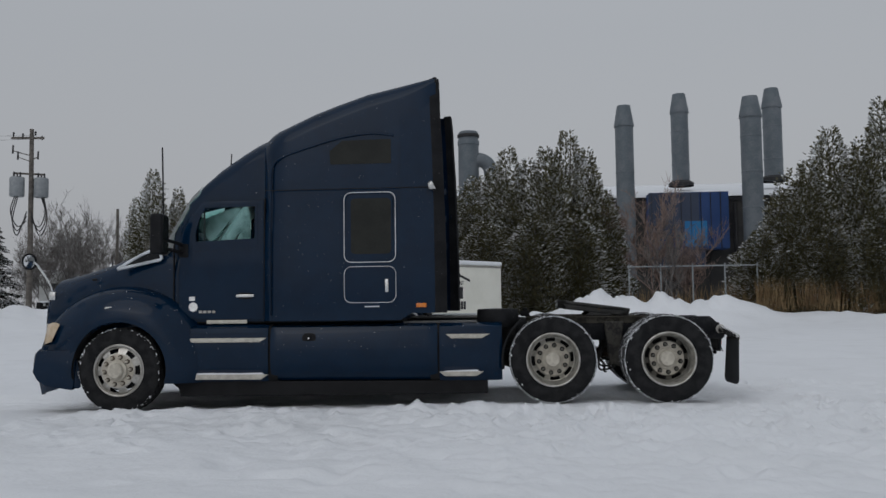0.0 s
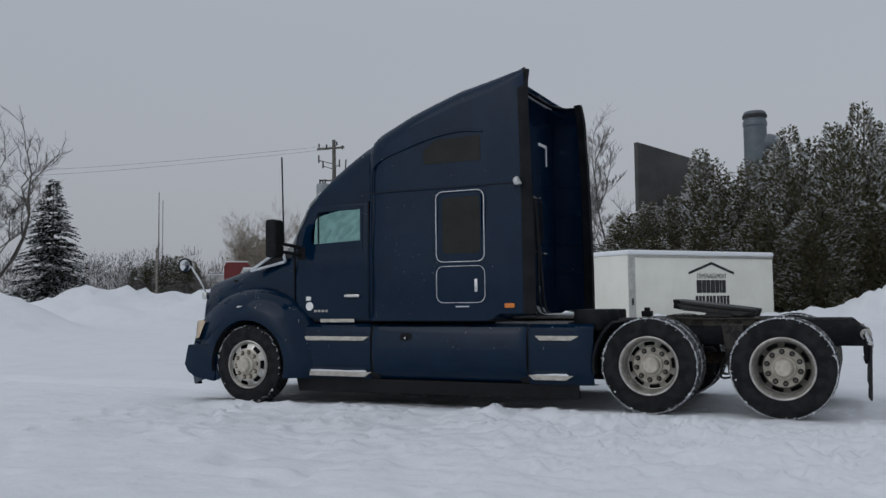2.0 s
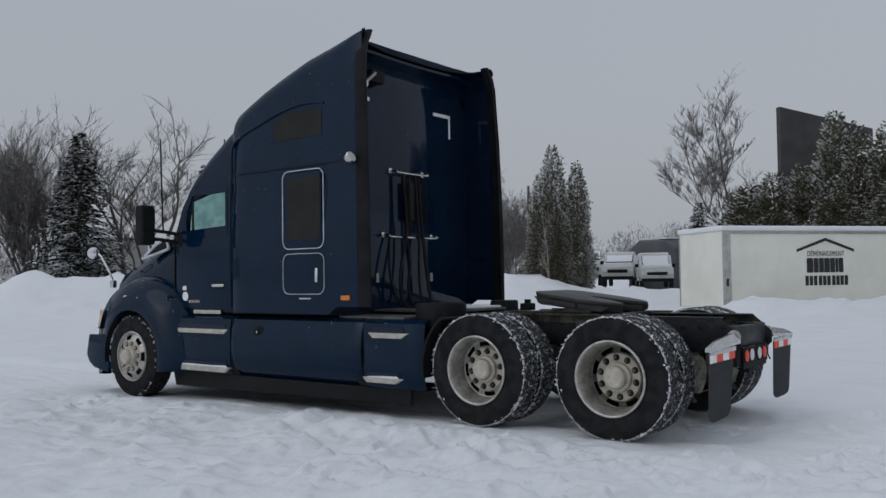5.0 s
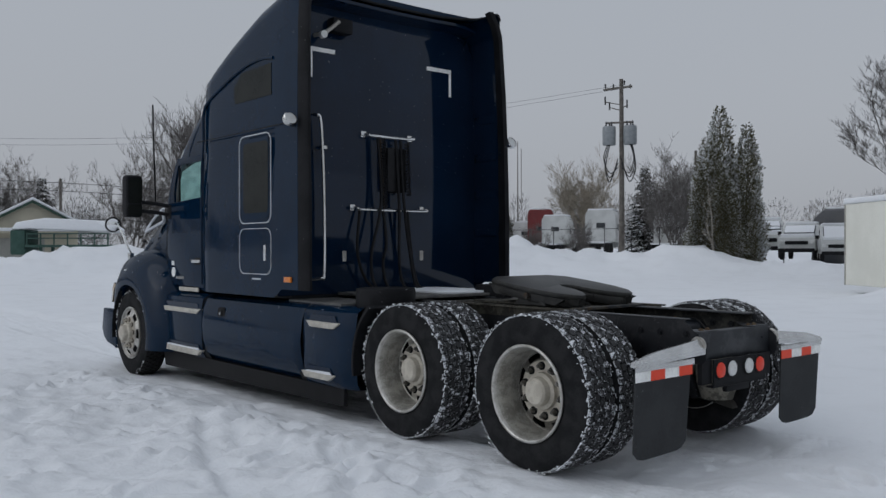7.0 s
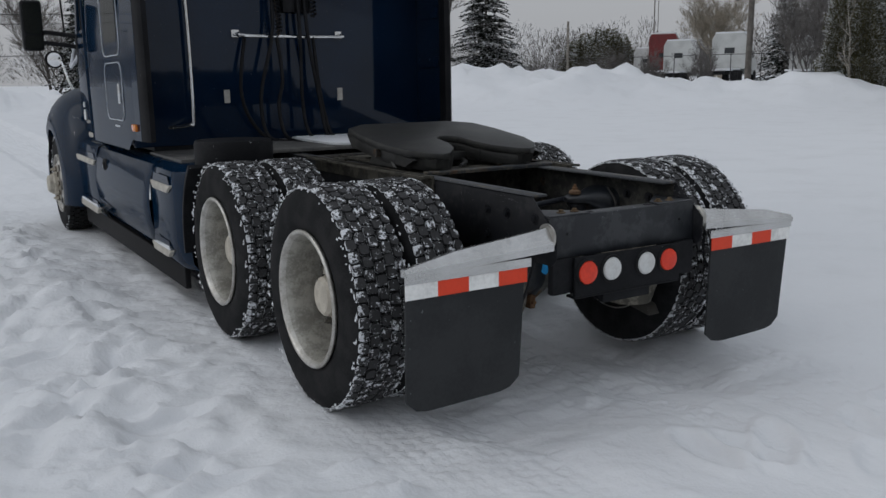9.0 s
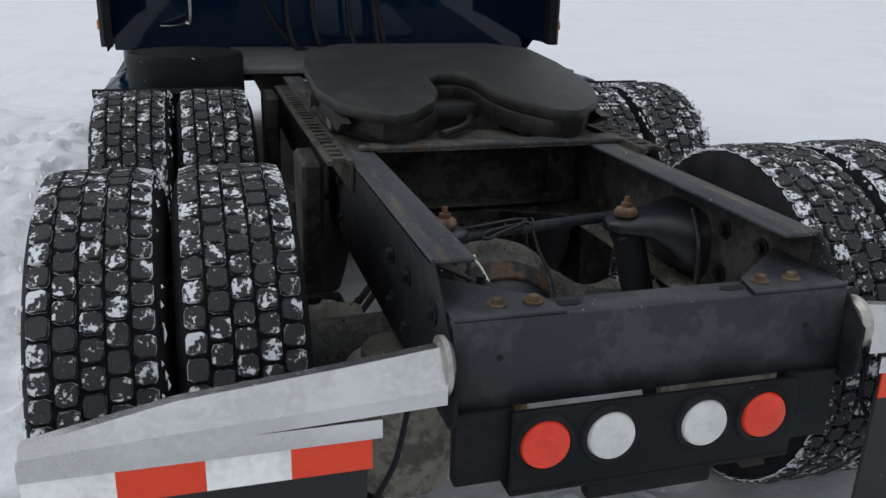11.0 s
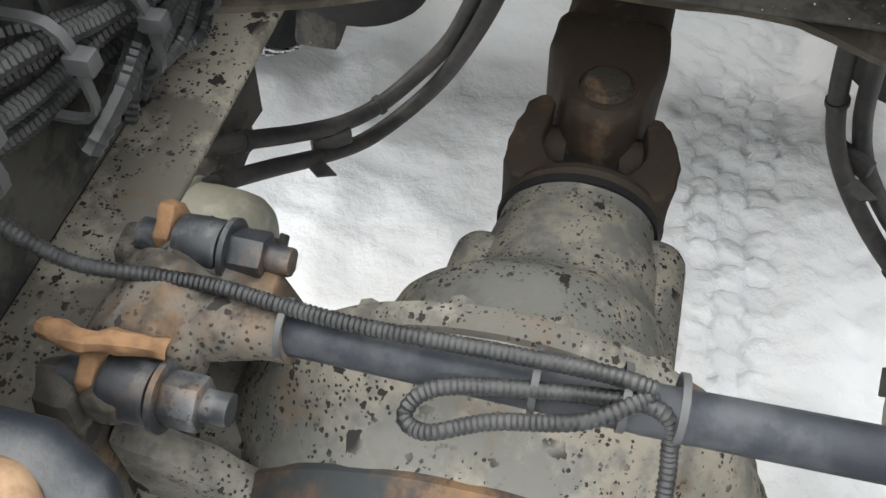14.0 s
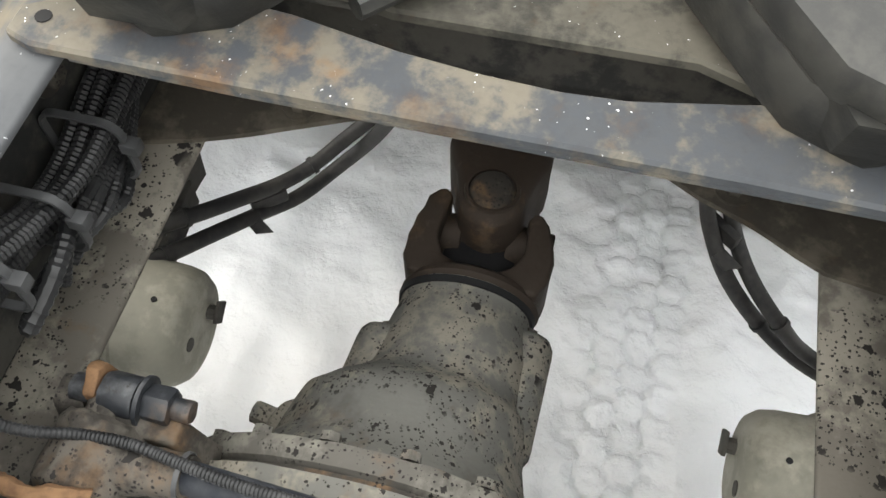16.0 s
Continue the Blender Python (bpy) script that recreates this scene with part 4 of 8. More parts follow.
for u in range(17):
    a = -1 + u / 8
    x = -7.22 + 0.30 * abs(a) ** 2.2 + (0.42 * max(0, abs(a) - 0.86) / 0.14 if abs(a) > 0.86 else 0)
    y = a * 1.30 if abs(a) < 0.86 else math.copysign(1.118 + 0.19 * (abs(a) - 0.86) / 0.14 * 1.0, a)
    rows.append([Vector((x + 0.17, y * 0.98, 0.20)), Vector((x + 0.04, y, 0.27)), Vector((x - 0.015, y, 0.38)), Vector((x - 0.02, y, 0.48)), Vector((x, y, 0.60)), Vector((x + 0.06, y, 0.66)), Vector((x + 0.12, y * 0.96, 0.64)), Vector((x + 0.19, y * 0.96, 0.22))])
part("bumper", loft(rows, True, True), PAINT, truck, "navy wrap-round bumper", 50)
both("bumper_side", plate([(-6.90, 0.40), (-6.84, 0.30), (-6.72, 0.23), (-6.40, 0.18), (-6.38, 0.24), (-6.36, 0.66), (-6.84, 0.66)], "y", -1.31, -1.24, 0.015), PAINT)

# mirrors and aerials
for s in (-1, 1):
    mir = part("mirror", box(-5.33, -5.17, s * 1.52 - 0.095, s * 1.52 + 0.095, 1.78, 2.26, 0.045, 3), BLACK, truck, "tall black door mirror")
    part("mirror_glass", plate(rounded(s * 1.52 - 0.08, s * 1.52 + 0.08, 1.94, 2.23, 0.035), "x", -5.169, -5.165), TINT, mir)
    part("mirror_glass", plate(rounded(s * 1.52 - 0.08, s * 1.52 + 0.08, 1.80, 1.925, 0.03), "x", -5.169, -5.165), TINT, mir)
    for z in (1.86, 1.96):
        part("mirror_arm", tube([(-5.22, s * 1.45, z), (-5.16, s * 1.28, z - 0.02), (-5.10, s * 1.12, z - 0.05)], 0.022, 8, 4), BLACK, mir)
    part("mirror_foot", box(-5.16, -5.03, s * 1.135 - 0.025, s * 1.135 + 0.025, 1.76, 1.93, 0.02), BLACK, mir)
    fm = part("fender_mirror", lathe([(0, 0), (0.05, 0.005), (0.085, 0.03), (0.092, 0.05)], 24, pose(-7.13, s * 1.08, 1.745, 0, 90, s * 24)), CHROME, truck, "round fender mirror on a bent stalk")
    part("mirror_face", lathe([(0, 0.066), (0.03, 0.0645), (0.06, 0.059), (0.088, 0.051)], 28, pose(-7.13, s * 1.08, 1.745, 0, 90, s * 24)), MIRRORFACE, fm)
    part("mirror_rim", lathe([(0.087, 0.044), (0.103, 0.046), (0.103, 0.060), (0.087, 0.062)], 28, pose(-7.13, s * 1.08, 1.745, 0, 90, s * 24), True), BLACK, fm)
    part("mirror_stalk", tube([(-7.13, s * 1.08, 1.745), (-7.10, s * 1.06, 1.77), (-7.02, s * 1.03, 1.70), (-6.88, s * 0.99, 1.48), (-6.85, s * 0.94, 1.34)], 0.013, 8), CHROME, fm)
    part("stalk_foot", box(-6.89, -6.81, s * 0.95 - 0.03, s * 0.95 + 0.03, 1.27, 1.37, 0.012), CHROME, fm)
part("aerial", tube([(-5.32, -1.22, 1.95), (-5.32, -1.24, 2.5), (-5.33, -1.25, 3.10)], 0.010, 6, 3), BLACK, truck, "thin whip aerial")
part("roof_aerial", rod((-4.62, -0.85, 2.80), (-4.60, -0.85, 3.07), 0.008, 8), BLACK, truck)
part("aerial_foot", rod((-4.66, -0.85, 2.83), (-4.58, -0.85, 2.87), 0.03, 12, 0.018), BLACK, truck)

liner = [[p * 0.965 + Vector((0.035 * p.x, 0, 0.035 * p.z - 0.05)) for p in ring(x, w, top, r, lean=lean) if p.z > 2.36] for x, w, top, r, lean in CAB[4:9]]
liner = [[Vector((a.x, a.y, a.z)) for a in row] for row in liner]
n_liner = min(len(row) for row in liner)
part("headliner", loft([row[(len(row) - n_liner) // 2:(len(row) - n_liner) // 2 + n_liner] for row in liner], False), HEADLINER, truck, "light grey headliner")
# inside the cab, seen through the door glass
part("cabin_floor", box(-5.5, -3.9, -1.05, 1.05, 1.0, 1.06), CABIN, truck)
part("dashboard", box(-5.5, -5.15, -1.02, 1.02, 1.3, 1.88, 0.06), CABIN, truck)
part("bunk_curtain", box(-4.06, -4.02, -1.05, 1.0, 1.0, 2.0), HEADLINER, truck, "pale bunk curtain")
for y in (-0.62, 0.62):
    seat = part("cab_seat", box(-4.78, -4.25, y - 0.27, y + 0.27, 1.35, 1.52, 0.05), CABIN, truck, "grey cab seat")
    part("seat_back", moved(box(-0.07, 0.07, y - 0.26, y + 0.26, 0, 0.72, 0.05), pose(-4.28, 0, 1.48, 0, 12, 0)), CABIN, seat)
part("steering_wheel", moved(lathe([(0.22 + 0.016 * math.cos(radians(a)), 0.016 * math.sin(radians(a))) for a in range(0, 360, 60)], 28, None, True), pose(-4.93, -0.62, 1.80, 0, -60, 0)), BLACK, truck)

# lower side fairings, tank cover, steps
def panel(name, xs, prof, material=PAINT, label=""):
    return both(name, loft([[Vector((x, -y * f - (1 - f) * 1.0, z)) for y, z in prof] for x, f in xs], False), material, label, 40)


PANEL = [(0.80, 0.94), (1.16, 0.94), (1.235, 0.90), (1.255, 0.80), (1.255, 0.45), (1.24, 0.32), (1.20, 0.27), (0.9, 0.26)]
panel("step_fairing", [(-5.24, 0.96), (-5.20, 1.0), (-4.06, 1.0), (-4.02, 0.97)], PANEL, PAINT, "navy step fairing")
TANK = [(0.80, 0.945), (1.14, 0.945), (1.22, 0.905), (1.265, 0.80), (1.285, 0.62), (1.275, 0.50), (1.24, 0.36), (1.16, 0.28), (0.9, 0.26)]
panel("tank_fairing", [(-3.99, 0.93), (-3.95, 0.985), (-3.90, 1.0), (-2.12, 1.0), (-2.04, 0.985), (-2.0, 0.93)], TANK, PAINT, "navy bulged fuel tank cover")
panel("rear_fairing", [(-1.98, 0.95), (-1.94, 1.0), (-1.45, 1.0), (-1.34, 0.95), (-1.25, 0.75)], PANEL, PAINT, "navy rear step fairing")
both("fairing_back", plate([(-1.25, 0.93), (-2.0, 0.93), (-2.0, 0.30), (-1.45, 0.30), (-1.36, 0.55)], "y", -1.0, -0.96), BLACK)
for x0, x1, z, zz in ((-5.04, -4.06, 0.76, 0.035), (-5.08, -4.04, 0.325, 0.04), (-1.90, -1.42, 0.785, 0.035), (-1.98, -1.49, 0.35, 0.035)):
    both("step_tread", plate([(x0, z + 0.75 * zz), (x1 + 0.03, z + 0.75 * zz), (x1 - 0.06, z - 0.75 * zz), (x0 + 0.06, z - 0.75 * zz)], "y", -1.272, -1.18, 0.010, 2), STEP, "worn bare-metal step")
    # Flat dark-navy strip stands in for the shaded hollow above each step.
    both("step_recess", plate([(x0 + 0.03, z + 0.75 * zz), (x1 - 0.01, z + 0.75 * zz), (x1 - 0.05, z + 0.75 * zz + 0.055), (x0 + 0.07, z + 0.75 * zz + 0.055)], "y", -1.2585, -1.2545), PAINT_DARK)
    if z < 0.5:
        both("step_snow", plate([(x0 + 0.04, z + 0.75 * zz), (x1 - 0.02, z + 0.75 * zz), (x1 - 0.05, z + 0.75 * zz + 0.022), (x1 - 0.3, z + 0.75 * zz + 0.016), (x0 + 0.3, z + 0.75 * zz + 0.02), (x0 + 0.1, z + 0.75 * zz + 0.012)], "y", -1.268, -1.225, 0.006, 2), SNOW_CAP, "thin snow left on the step")
# Added black backing gives the open fairing gaps their shade.
for x in (-2.0, -4.0):
    panel("seam_filler", [(x - 0.09, 0.90), (x + 0.09, 0.90)], PANEL, SEAM_SHADE)
both("filler_recess", plate(rounded(-3.60, -3.44, 0.715, 0.835, 0.05), "y", -1.271, -1.24, 0.004), SEAM_SHADE, "dark filler recess")
both("tank_cap", rod((-3.52, -1.24, 0.78), (-3.52, -1.282, 0.775), 0.035, 16, None, 0.006), BLACK, "black filler cap")
both("cap_button", rod((-3.52, -1.281, 0.775), (-3.52, -1.287, 0.775), 0.012, 12), CHROME)
fend = []
for k in range(11):
    a = radians(128 + 6.2 * k)
    fend.append([Vector((-0.66 + r * math.cos(a), y, 0.5 + r * math.sin(a))) for r, y in ((0.575, -1.235), (0.600, -1.235), (0.600, -0.64), (0.575, -0.64))])
both("quarter_fender", loft(fend, True, True), BLACK, "black plastic quarter fender", 50)
both("fender_bracket", box(-1.36, -1.16, -1.0, -0.9, 0.55, 0.62, 0.01), BLACK)
both("lower_skirt", plate([(-5.10, 0.09), (-1.42, 0.12), (-1.42, 0.27), (-5.15, 0.27)], "y", -1.20, -1.16, 0.01), SEAM_SHADE, "black lower skirt")
both("skirt_return", box(-5.1, -1.45, -1.18, -0.6, 0.255, 0.27), BLACK)
part("deck_plate", box(-2.40, -1.35, -0.62, 0.62, 0.985, 1.01, 0.004), DECK, truck, "grimy aluminium deck plate dusted with snow")
both("deck_wing", box(-2.41, -1.55, -1.14, -0.63, 0.935, 0.96, 0.004), DECK)
part("deck_snow", plate(rounded(-2.3, -1.4, -0.1, 0.55, 0.12), "z", 1.009, 1.03, 0.008), SNOW_CAP, truck, "thin snow on the deck")
part("air_canister", lathe([(0, 0.0), (0.24, 0.0), (0.25, 0.02), (0.25, 0.20), (0.24, 0.222), (0.05, 0.228), (0, 0.228)], 36, pose(-1.30, -0.86, 0.872)), BLACK, truck, "squat dark canister")
part("air_canister", lathe([(0, 0.0), (0.15, 0.0), (0.155, 0.02), (0.155, 0.20), (0.145, 0.22), (0, 0.225)], 28, pose(-1.45, 0.5, 0.86)), BLACK, truck)
part("valve_block", join(box(-1.02, -0.90, 0.14, 0.26, 0.985, 1.06, 0.01), rod((-0.96, 0.20, 1.06), (-0.96, 0.20, 1.10), 0.035, 14, None, 0.006)), BLACK, truck, "small dark valve block")

# wheels
def tyre_bm(r, w, seg=64):
    h = w / 2
    prof = [(0.295, -h * 0.72), (0.305, -h * 0.86), (0.34, -h * 0.96), (0.40, -h * 1.0), (0.45, -h * 0.97), (r - 0.03, -h * 0.90), (r - 0.013, -h * 0.84), (r - 0.012, 0), (r - 0.013, h * 0.84), (r - 0.03, h * 0.90), (0.45, h * 0.97), (0.40, h), (0.34, h * 0.96), (0.305, h * 0.86), (0.295, h * 0.72)]
    return lathe(prof, seg, pose(0, 0, 0, -90, 0, 0))


def tread_bm(r, w, rows=5, count=58):
    rng = random.Random(4)
    bm = bmesh.new()
    pitch, rowp = 2 * math.pi / count, w * 0.90 / rows
    outline = [(-0.47, -0.22), (-0.34, -0.46), (0.24, -0.46), (0.44, -0.36), (0.47, 0.22), (0.34, 0.46), (-0.24, 0.46), (-0.44, 0.36)]
    for k in range(rows):
        yc = (k - (rows - 1) / 2) * rowp
        edge = k in (0, rows - 1)
        for i in range(count):
            a0 = (i + (0.5 if k % 2 else 0.0)) * pitch
            lift = r + rng.uniform(-0.0015, 0.001)
            base, top = [], []
            for u, v in outline:
                if edge:
                    v = (v * 1.0) if (v > 0) == (k == 0) else v * 1.0
                a, y = a0 + u * pitch * 0.93, yc + v * rowp * 0.95
                drop = 0.012 * max(0, abs(y) / (w / 2) - 0.62) / 0.38
                for lst, rad, f in ((base, r - 0.016, 1.0), (top, lift - drop, 0.93)):
                    aa, yy = a0 + (a - a0) * f, yc + (y - yc) * f
                    lst.append(bm.verts.new((rad * math.cos(aa), yy, rad * math.sin(aa))))
            bm.faces.new(top)
            for p in range(8):
                q = (p + 1) % 8
                bm.faces.new((base[p], base[q], top[q], top[p]))
    return bm


def tread_material():
    m, nt, b = nodes("snowy_tread")
    n1, n2 = tex(nt, "ShaderNodeTexNoise", 34, 4, 0.6), tex(nt, "ShaderNodeTexNoise", 110, 3)
    g = nt.nodes.new("ShaderNodeNewGeometry")
    amount = maths(nt, "ADD", maths(nt, "MULTIPLY", g.outputs["Random Per Island"], 0.17), maths(nt, "ADD", maths(nt, "MULTIPLY", n1.outputs[0], 0.95), maths(nt, "MULTIPLY", n2.outputs[0], 0.60)))
    ob = nt.nodes.new("ShaderNodeTexCoord")
    sep = nt.nodes.new("ShaderNodeSeparateXYZ")
    nt.links.new(ob.outputs["Object"], sep.inputs[0])
    rad = maths(nt, "SQRT", maths(nt, "ADD", maths(nt, "MULTIPLY", sep.outputs["X"], sep.outputs["X"]), maths(nt, "MULTIPLY", sep.outputs["Z"], sep.outputs["Z"])), 0)
    flank = ramp(nt, rad, 0.5010, 0.4970)
    shoulder = ramp(nt, maths(nt, "ABSOLUTE", sep.outputs["Y"], 0), 0.085, 0.125)
    amount = maths(nt, "ADD", amount, maths(nt, "ADD", maths(nt, "MULTIPLY", flank, 0.24), maths(nt, "MULTIPLY", shoulder, 0.12)))
    snow = ramp(nt, amount, 0.945, 1.03)
    rub = blend(nt, n2.outputs[0], (0.015, 0.015, 0.016), (0.05, 0.05, 0.052))
    nt.links.new(blend(nt, snow, rub, (0.74, 0.76, 0.79)), b.inputs["Base Color"])
    b.inputs["Roughness"].default_value = 0.8
    bumped(nt, b, maths(nt, "ADD", n1.outputs[0], n2.outputs[0]), 0.4, 0.006)
    return m


TREAD = tread_material()
GROOVE = plain("groove_rubber", (0.010, 0.010, 0.011), 0.9, 0.0, (0.02, 0.02, 0.02), 12, 90, 0.2)


def disc(rows, seg=60, holes=(), count=10, open_part=0.45):
    """A wheel disc: rings of (radius, depth); holes: ring gaps that are pierced."""
    bm = bmesh.new()
    vs = [[bm.verts.new((r * math.cos(2 * math.pi * i / seg), d, r * math.sin(2 * math.pi * i / seg))) for i in range(seg)] for r, d in rows]
    for k, (a, b) in enumerate(zip(vs, vs[1:])):
        for i in range(seg):
            if k in holes and (i % (seg // count)) < open_part * seg / count:
                continue
            j = (i + 1) % seg
            bm.faces.new((a[i], a[j], b[j], b[i]))
    return bm


def crust_bm(r, h):
    """Crumbs of packed snow round both shoulders of a tyre."""
    rng = random.Random(11)
    bm = bmesh.new()
    for side in (-1, 1):
        for k in range(170):
            a = rng.uniform(0, 2 * math.pi)
            if math.sin(3 * a + side) + math.sin(7 * a) + rng.uniform(-1.6, 1.6) < -0.2:
                continue
            rr, y = r - abs(rng.gauss(0, 0.014)), side * (h - rng.uniform(-0.002, 0.010))
            e, t, c = Vector((math.cos(a), 0, math.sin(a))), Vector((-math.sin(a), 0, math.cos(a))), Vector((rr * math.cos(a), y, rr * math.sin(a)))
            l, w = rng.uniform(0.004, 0.009) * rng.choice((1, 1, 2, 2.8)), rng.uniform(0.003, 0.010)
            pts = [c + t * l, c + e * w, c - t * l * rng.uniform(0.5, 1), c - e * w, c + Vector((0, side * 0.006, 0))]
            v = [bm.verts.new(p) for p in pts]
            for i in range(4):
                bm.faces.new((v[i], v[(i + 1) % 4], v[4]))
    return bm


def wheel(front, barrel=None, disc_face=None):
    if front:
        rim = disc([(0.305, -0.12), (0.312, -0.135), (0.300, -0.14), (0.285, -0.115), (0.276, -0.118), (0.262, -0.128), (0.212, -0.148), (0.200, -0.153), (0.13, -0.156), (0.125, -0.15)], 56, (5,), 7, 0.5)
        label = "salt-stained aluminium steer wheel pierced by rounded holes"
    else:
        rim = disc([(0.288, -0.128), (0.282, -0.112), (0.272, -0.085), (0.268, 0.0), (0.260, 0.052)], 60)
        web = disc([(0.264, 0.050), (0.250, 0.056), (0.210, 0.046), (0.194, 0.034), (0.12, 0.028), (0.115, 0.04)], 64, (1,), 8, 0.56)
        label = "dished salt-stained aluminium drive wheel"
    w = part("wheel", rim, RIM if front else barrel, truck, label, 30)
    if not front:
        part("web", web, disc_face, w, "salt-stained wheel disc with eight windows", 30)
        lip = [(0.300, -0.122), (0.314, -0.134), (0.315, -0.142), (0.307, -0.149), (0.297, -0.147), (0.292, -0.138), (0.286, -0.124)]
        part("rim_lip", disc(lip, 60), RIM, w, "bright worn rim edge", 60)
    part("tyre", tyre_bm(0.505, 0.285), RUBBER, w, "black truck tyre")
    tagged(part("snow_crust", crust_bm(0.506 if front else 0.510, 0.136), SNOW_CAP, w, "", 60), "ragged snow stuck along the tread's shoulder", kind="stuff")
    if front:
        lip = [(0.302, -0.137), (0.309, -0.144), (0.302, -0.150), (0.290, -0.146), (0.287, -0.136)]
        part("rim_lip", disc(lip, 60), ALU, w, "bright worn rim edge")
        part("tread", tread_bm(0.508, 0.27, 5, 50), GROOVE, w)
    else:
        part("tread", tread_bm(0.512, 0.275), TREAD, w, "blocky tread packed with snow")
    d = -0.156 if front else 0.03
    part("hub", lathe([(0.125, 0.0), (0.12, 0.035), (0.098, 0.045), (0.09, 0.085), (0.075, 0.098), (0, 0.10)], 28, pose(0, d, 0, 90, 0, 0)), HUB, w, "dusty hub cap")
    # Drum coloured near-black, so that the wheel's windows show painted shade.
    part("brake_drum", lathe([(0.0, 0.0), (0.235, 0.0), (0.235, 0.2), (0.0, 0.2)], 28, pose(0, 0.30 if not front else 0.10, 0, 90, 0, 0)), SEAM_SHADE, w)
    for k in range(10):
        a = 2 * math.pi * (k + 0.5) / 10
        c = Vector((0.162 * math.cos(a), d - 0.004, 0.162 * math.sin(a)))
        # Dark disc under each nut; black on drive wheels for the socket's shade.
        nut = part("lug_nut", rod(c, c + Vector((0, -0.008, 0)), 0.0275, 16), SEAM_SHADE if not front else DRUM, w)
        part("nut_head", join(rod(c + Vector((0, -0.006, 0)), c + Vector((0, -0.034, 0)), 0.0185, 6, 0.0165), rod(c + Vector((0, -0.032, 0)), c + Vector((0, -0.046, 0)), 0.011, 8)), DULL_SHADE_RIM if not front else HUB, nut)
    part("lug_ring", disc([(0.118, d - 0.004), (0.194, d - 0.004), (0.199, d + 0.004)] if not front else [(0.118, d - 0.003), (0.199, d - 0.002)], 60), HUB, w, "dusty cream lug ring")
    return w


steer = wheel(True)
steer.matrix_basis = pose(WX, -1.205, WZ, 0, 12, 0)
copy_thing(steer, pose(WX, 1.205, WZ, 0, 50, 180))
drive = wheel(False, BARREL, WEB)
drive.matrix_basis = pose(-0.66, -1.062, 0.5, 0, 8, 0)
copy_thing(drive, pose(-0.66, 1.062, 0.5, 0, 47, 180))
# Same wheel, but its disc's shade is put into a darker colour.
last = wheel(False, BARREL, DULL_SHADE_RIM)
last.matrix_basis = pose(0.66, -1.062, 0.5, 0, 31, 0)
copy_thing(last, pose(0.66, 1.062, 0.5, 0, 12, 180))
inner = part("inner_wheel", disc([(0.26, -0.12), (0.26, 0.12)], 48), SEAM_SHADE, truck, "inner dual wheel", 30)
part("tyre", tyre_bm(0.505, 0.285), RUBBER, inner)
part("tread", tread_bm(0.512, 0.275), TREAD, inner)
part("rim_edge", disc([(0.314, 0.125), (0.318, 0.14), (0.30, 0.146), (0.28, 0.12), (0.262, 0.05), (0.20, 0.03), (0.06, 0.03)], 48), SEAM_SHADE, inner)
part("rim_lip", disc([(0.311, 0.141), (0.3135, 0.147), (0.310, 0.150), (0.3065, 0.147)], 64), RIM, inner)
inner.matrix_basis = pose(-0.66, -0.765, 0.5, 0, 20, 0)
copy_thing(inner, pose(0.66, -0.765, 0.5, 0, 44, 0))
for x, a in ((-0.66, 75), (0.66, 5)):
    copy_thing(inner, pose(x, 0.765, 0.5, 0, a, 180))

# ---- chassis behind the cab ----
RAIL = grimy("salted_frame_paint", (0.006, 0.007, 0.010), (0.019, 0.0195, 0.022), 0.0, 0.0, 0.42, 0.6, 0.5)
CROSS = grimy("grimy_crossmember", (0.025, 0.025, 0.025), (0.068, 0.064, 0.057), 0.03, 0.0, 0.62, 0.75, 0.2)
RAILTOP = streaked("salted_flange", (0.034, 0.037, 0.043), (0.066, 0.069, 0.074), (0.135, 0.110, 0.070))
REARX = grimy("dark_wet_crossmember", (0.013, 0.016, 0.021), (0.036, 0.039, 0.044), 0.0, 0.0, 0.45, 0.5, 0.2)
GRIMEWEB = grimy("dirt_dulled_web", (0.020, 0.021, 0.021), (0.058, 0.056, 0.050), 0.0, 0.0, 0.55, 0.8)
SPECK = grimy("mud_flecked_steel", (0.105, 0.096, 0.083), (0.225, 0.207, 0.176), 0.05, 0.45, 0.5, 0.85)
BEIGE = grimy("salt_caked_steel", (0.034, 0.033, 0.029), (0.090, 0.084, 0.069), 0.1, 0.0, 0.6, 0.8, 0.08)
CAST = grimy("salted_axle_casting", (0.118, 0.118, 0.110), (0.215, 0.197, 0.165), 0.10, 0.55, 0.55, 0.8)
ARM = grimy("salted_axle_arm", (0.085, 0.088, 0.086), (0.175, 0.166, 0.145), 0.22, 0.10, 0.5, 0.8)
CASTRUST = grimy("rusty_axle_casting", (0.085, 0.080, 0.072), (0.165, 0.157, 0.137), 0.20, 0.4, 0.5, 0.8)
HOUSING = grimy("sooty_rust_housing", (0.024, 0.029, 0.033), (0.075, 0.074, 0.068), 0.85, 0.0, 0.45, 0.7)
BOWL = grimy("dark_axle_cover", (0.015, 0.019, 0.024), (0.036, 0.038, 0.040), 0.12, 0.0, 0.30, 0.45)
RUSTY = grimy("rusted_hardware", (0.030, 0.027, 0.024), (0.095, 0.085, 0.073), 0.52, 0.6, 0.45, 0.8)
WASHER = plain("tan_rubber_washer", (0.105, 0.060, 0.034), 0.8, 0.0, (0.215, 0.140, 0.085), 45, 120, 0.35)
NUT = plain("flaking_orange_rust", (0.095, 0.050, 0.026), 0.85, 0.0, (0.17, 0.095, 0.048), 40, 150, 0.4)
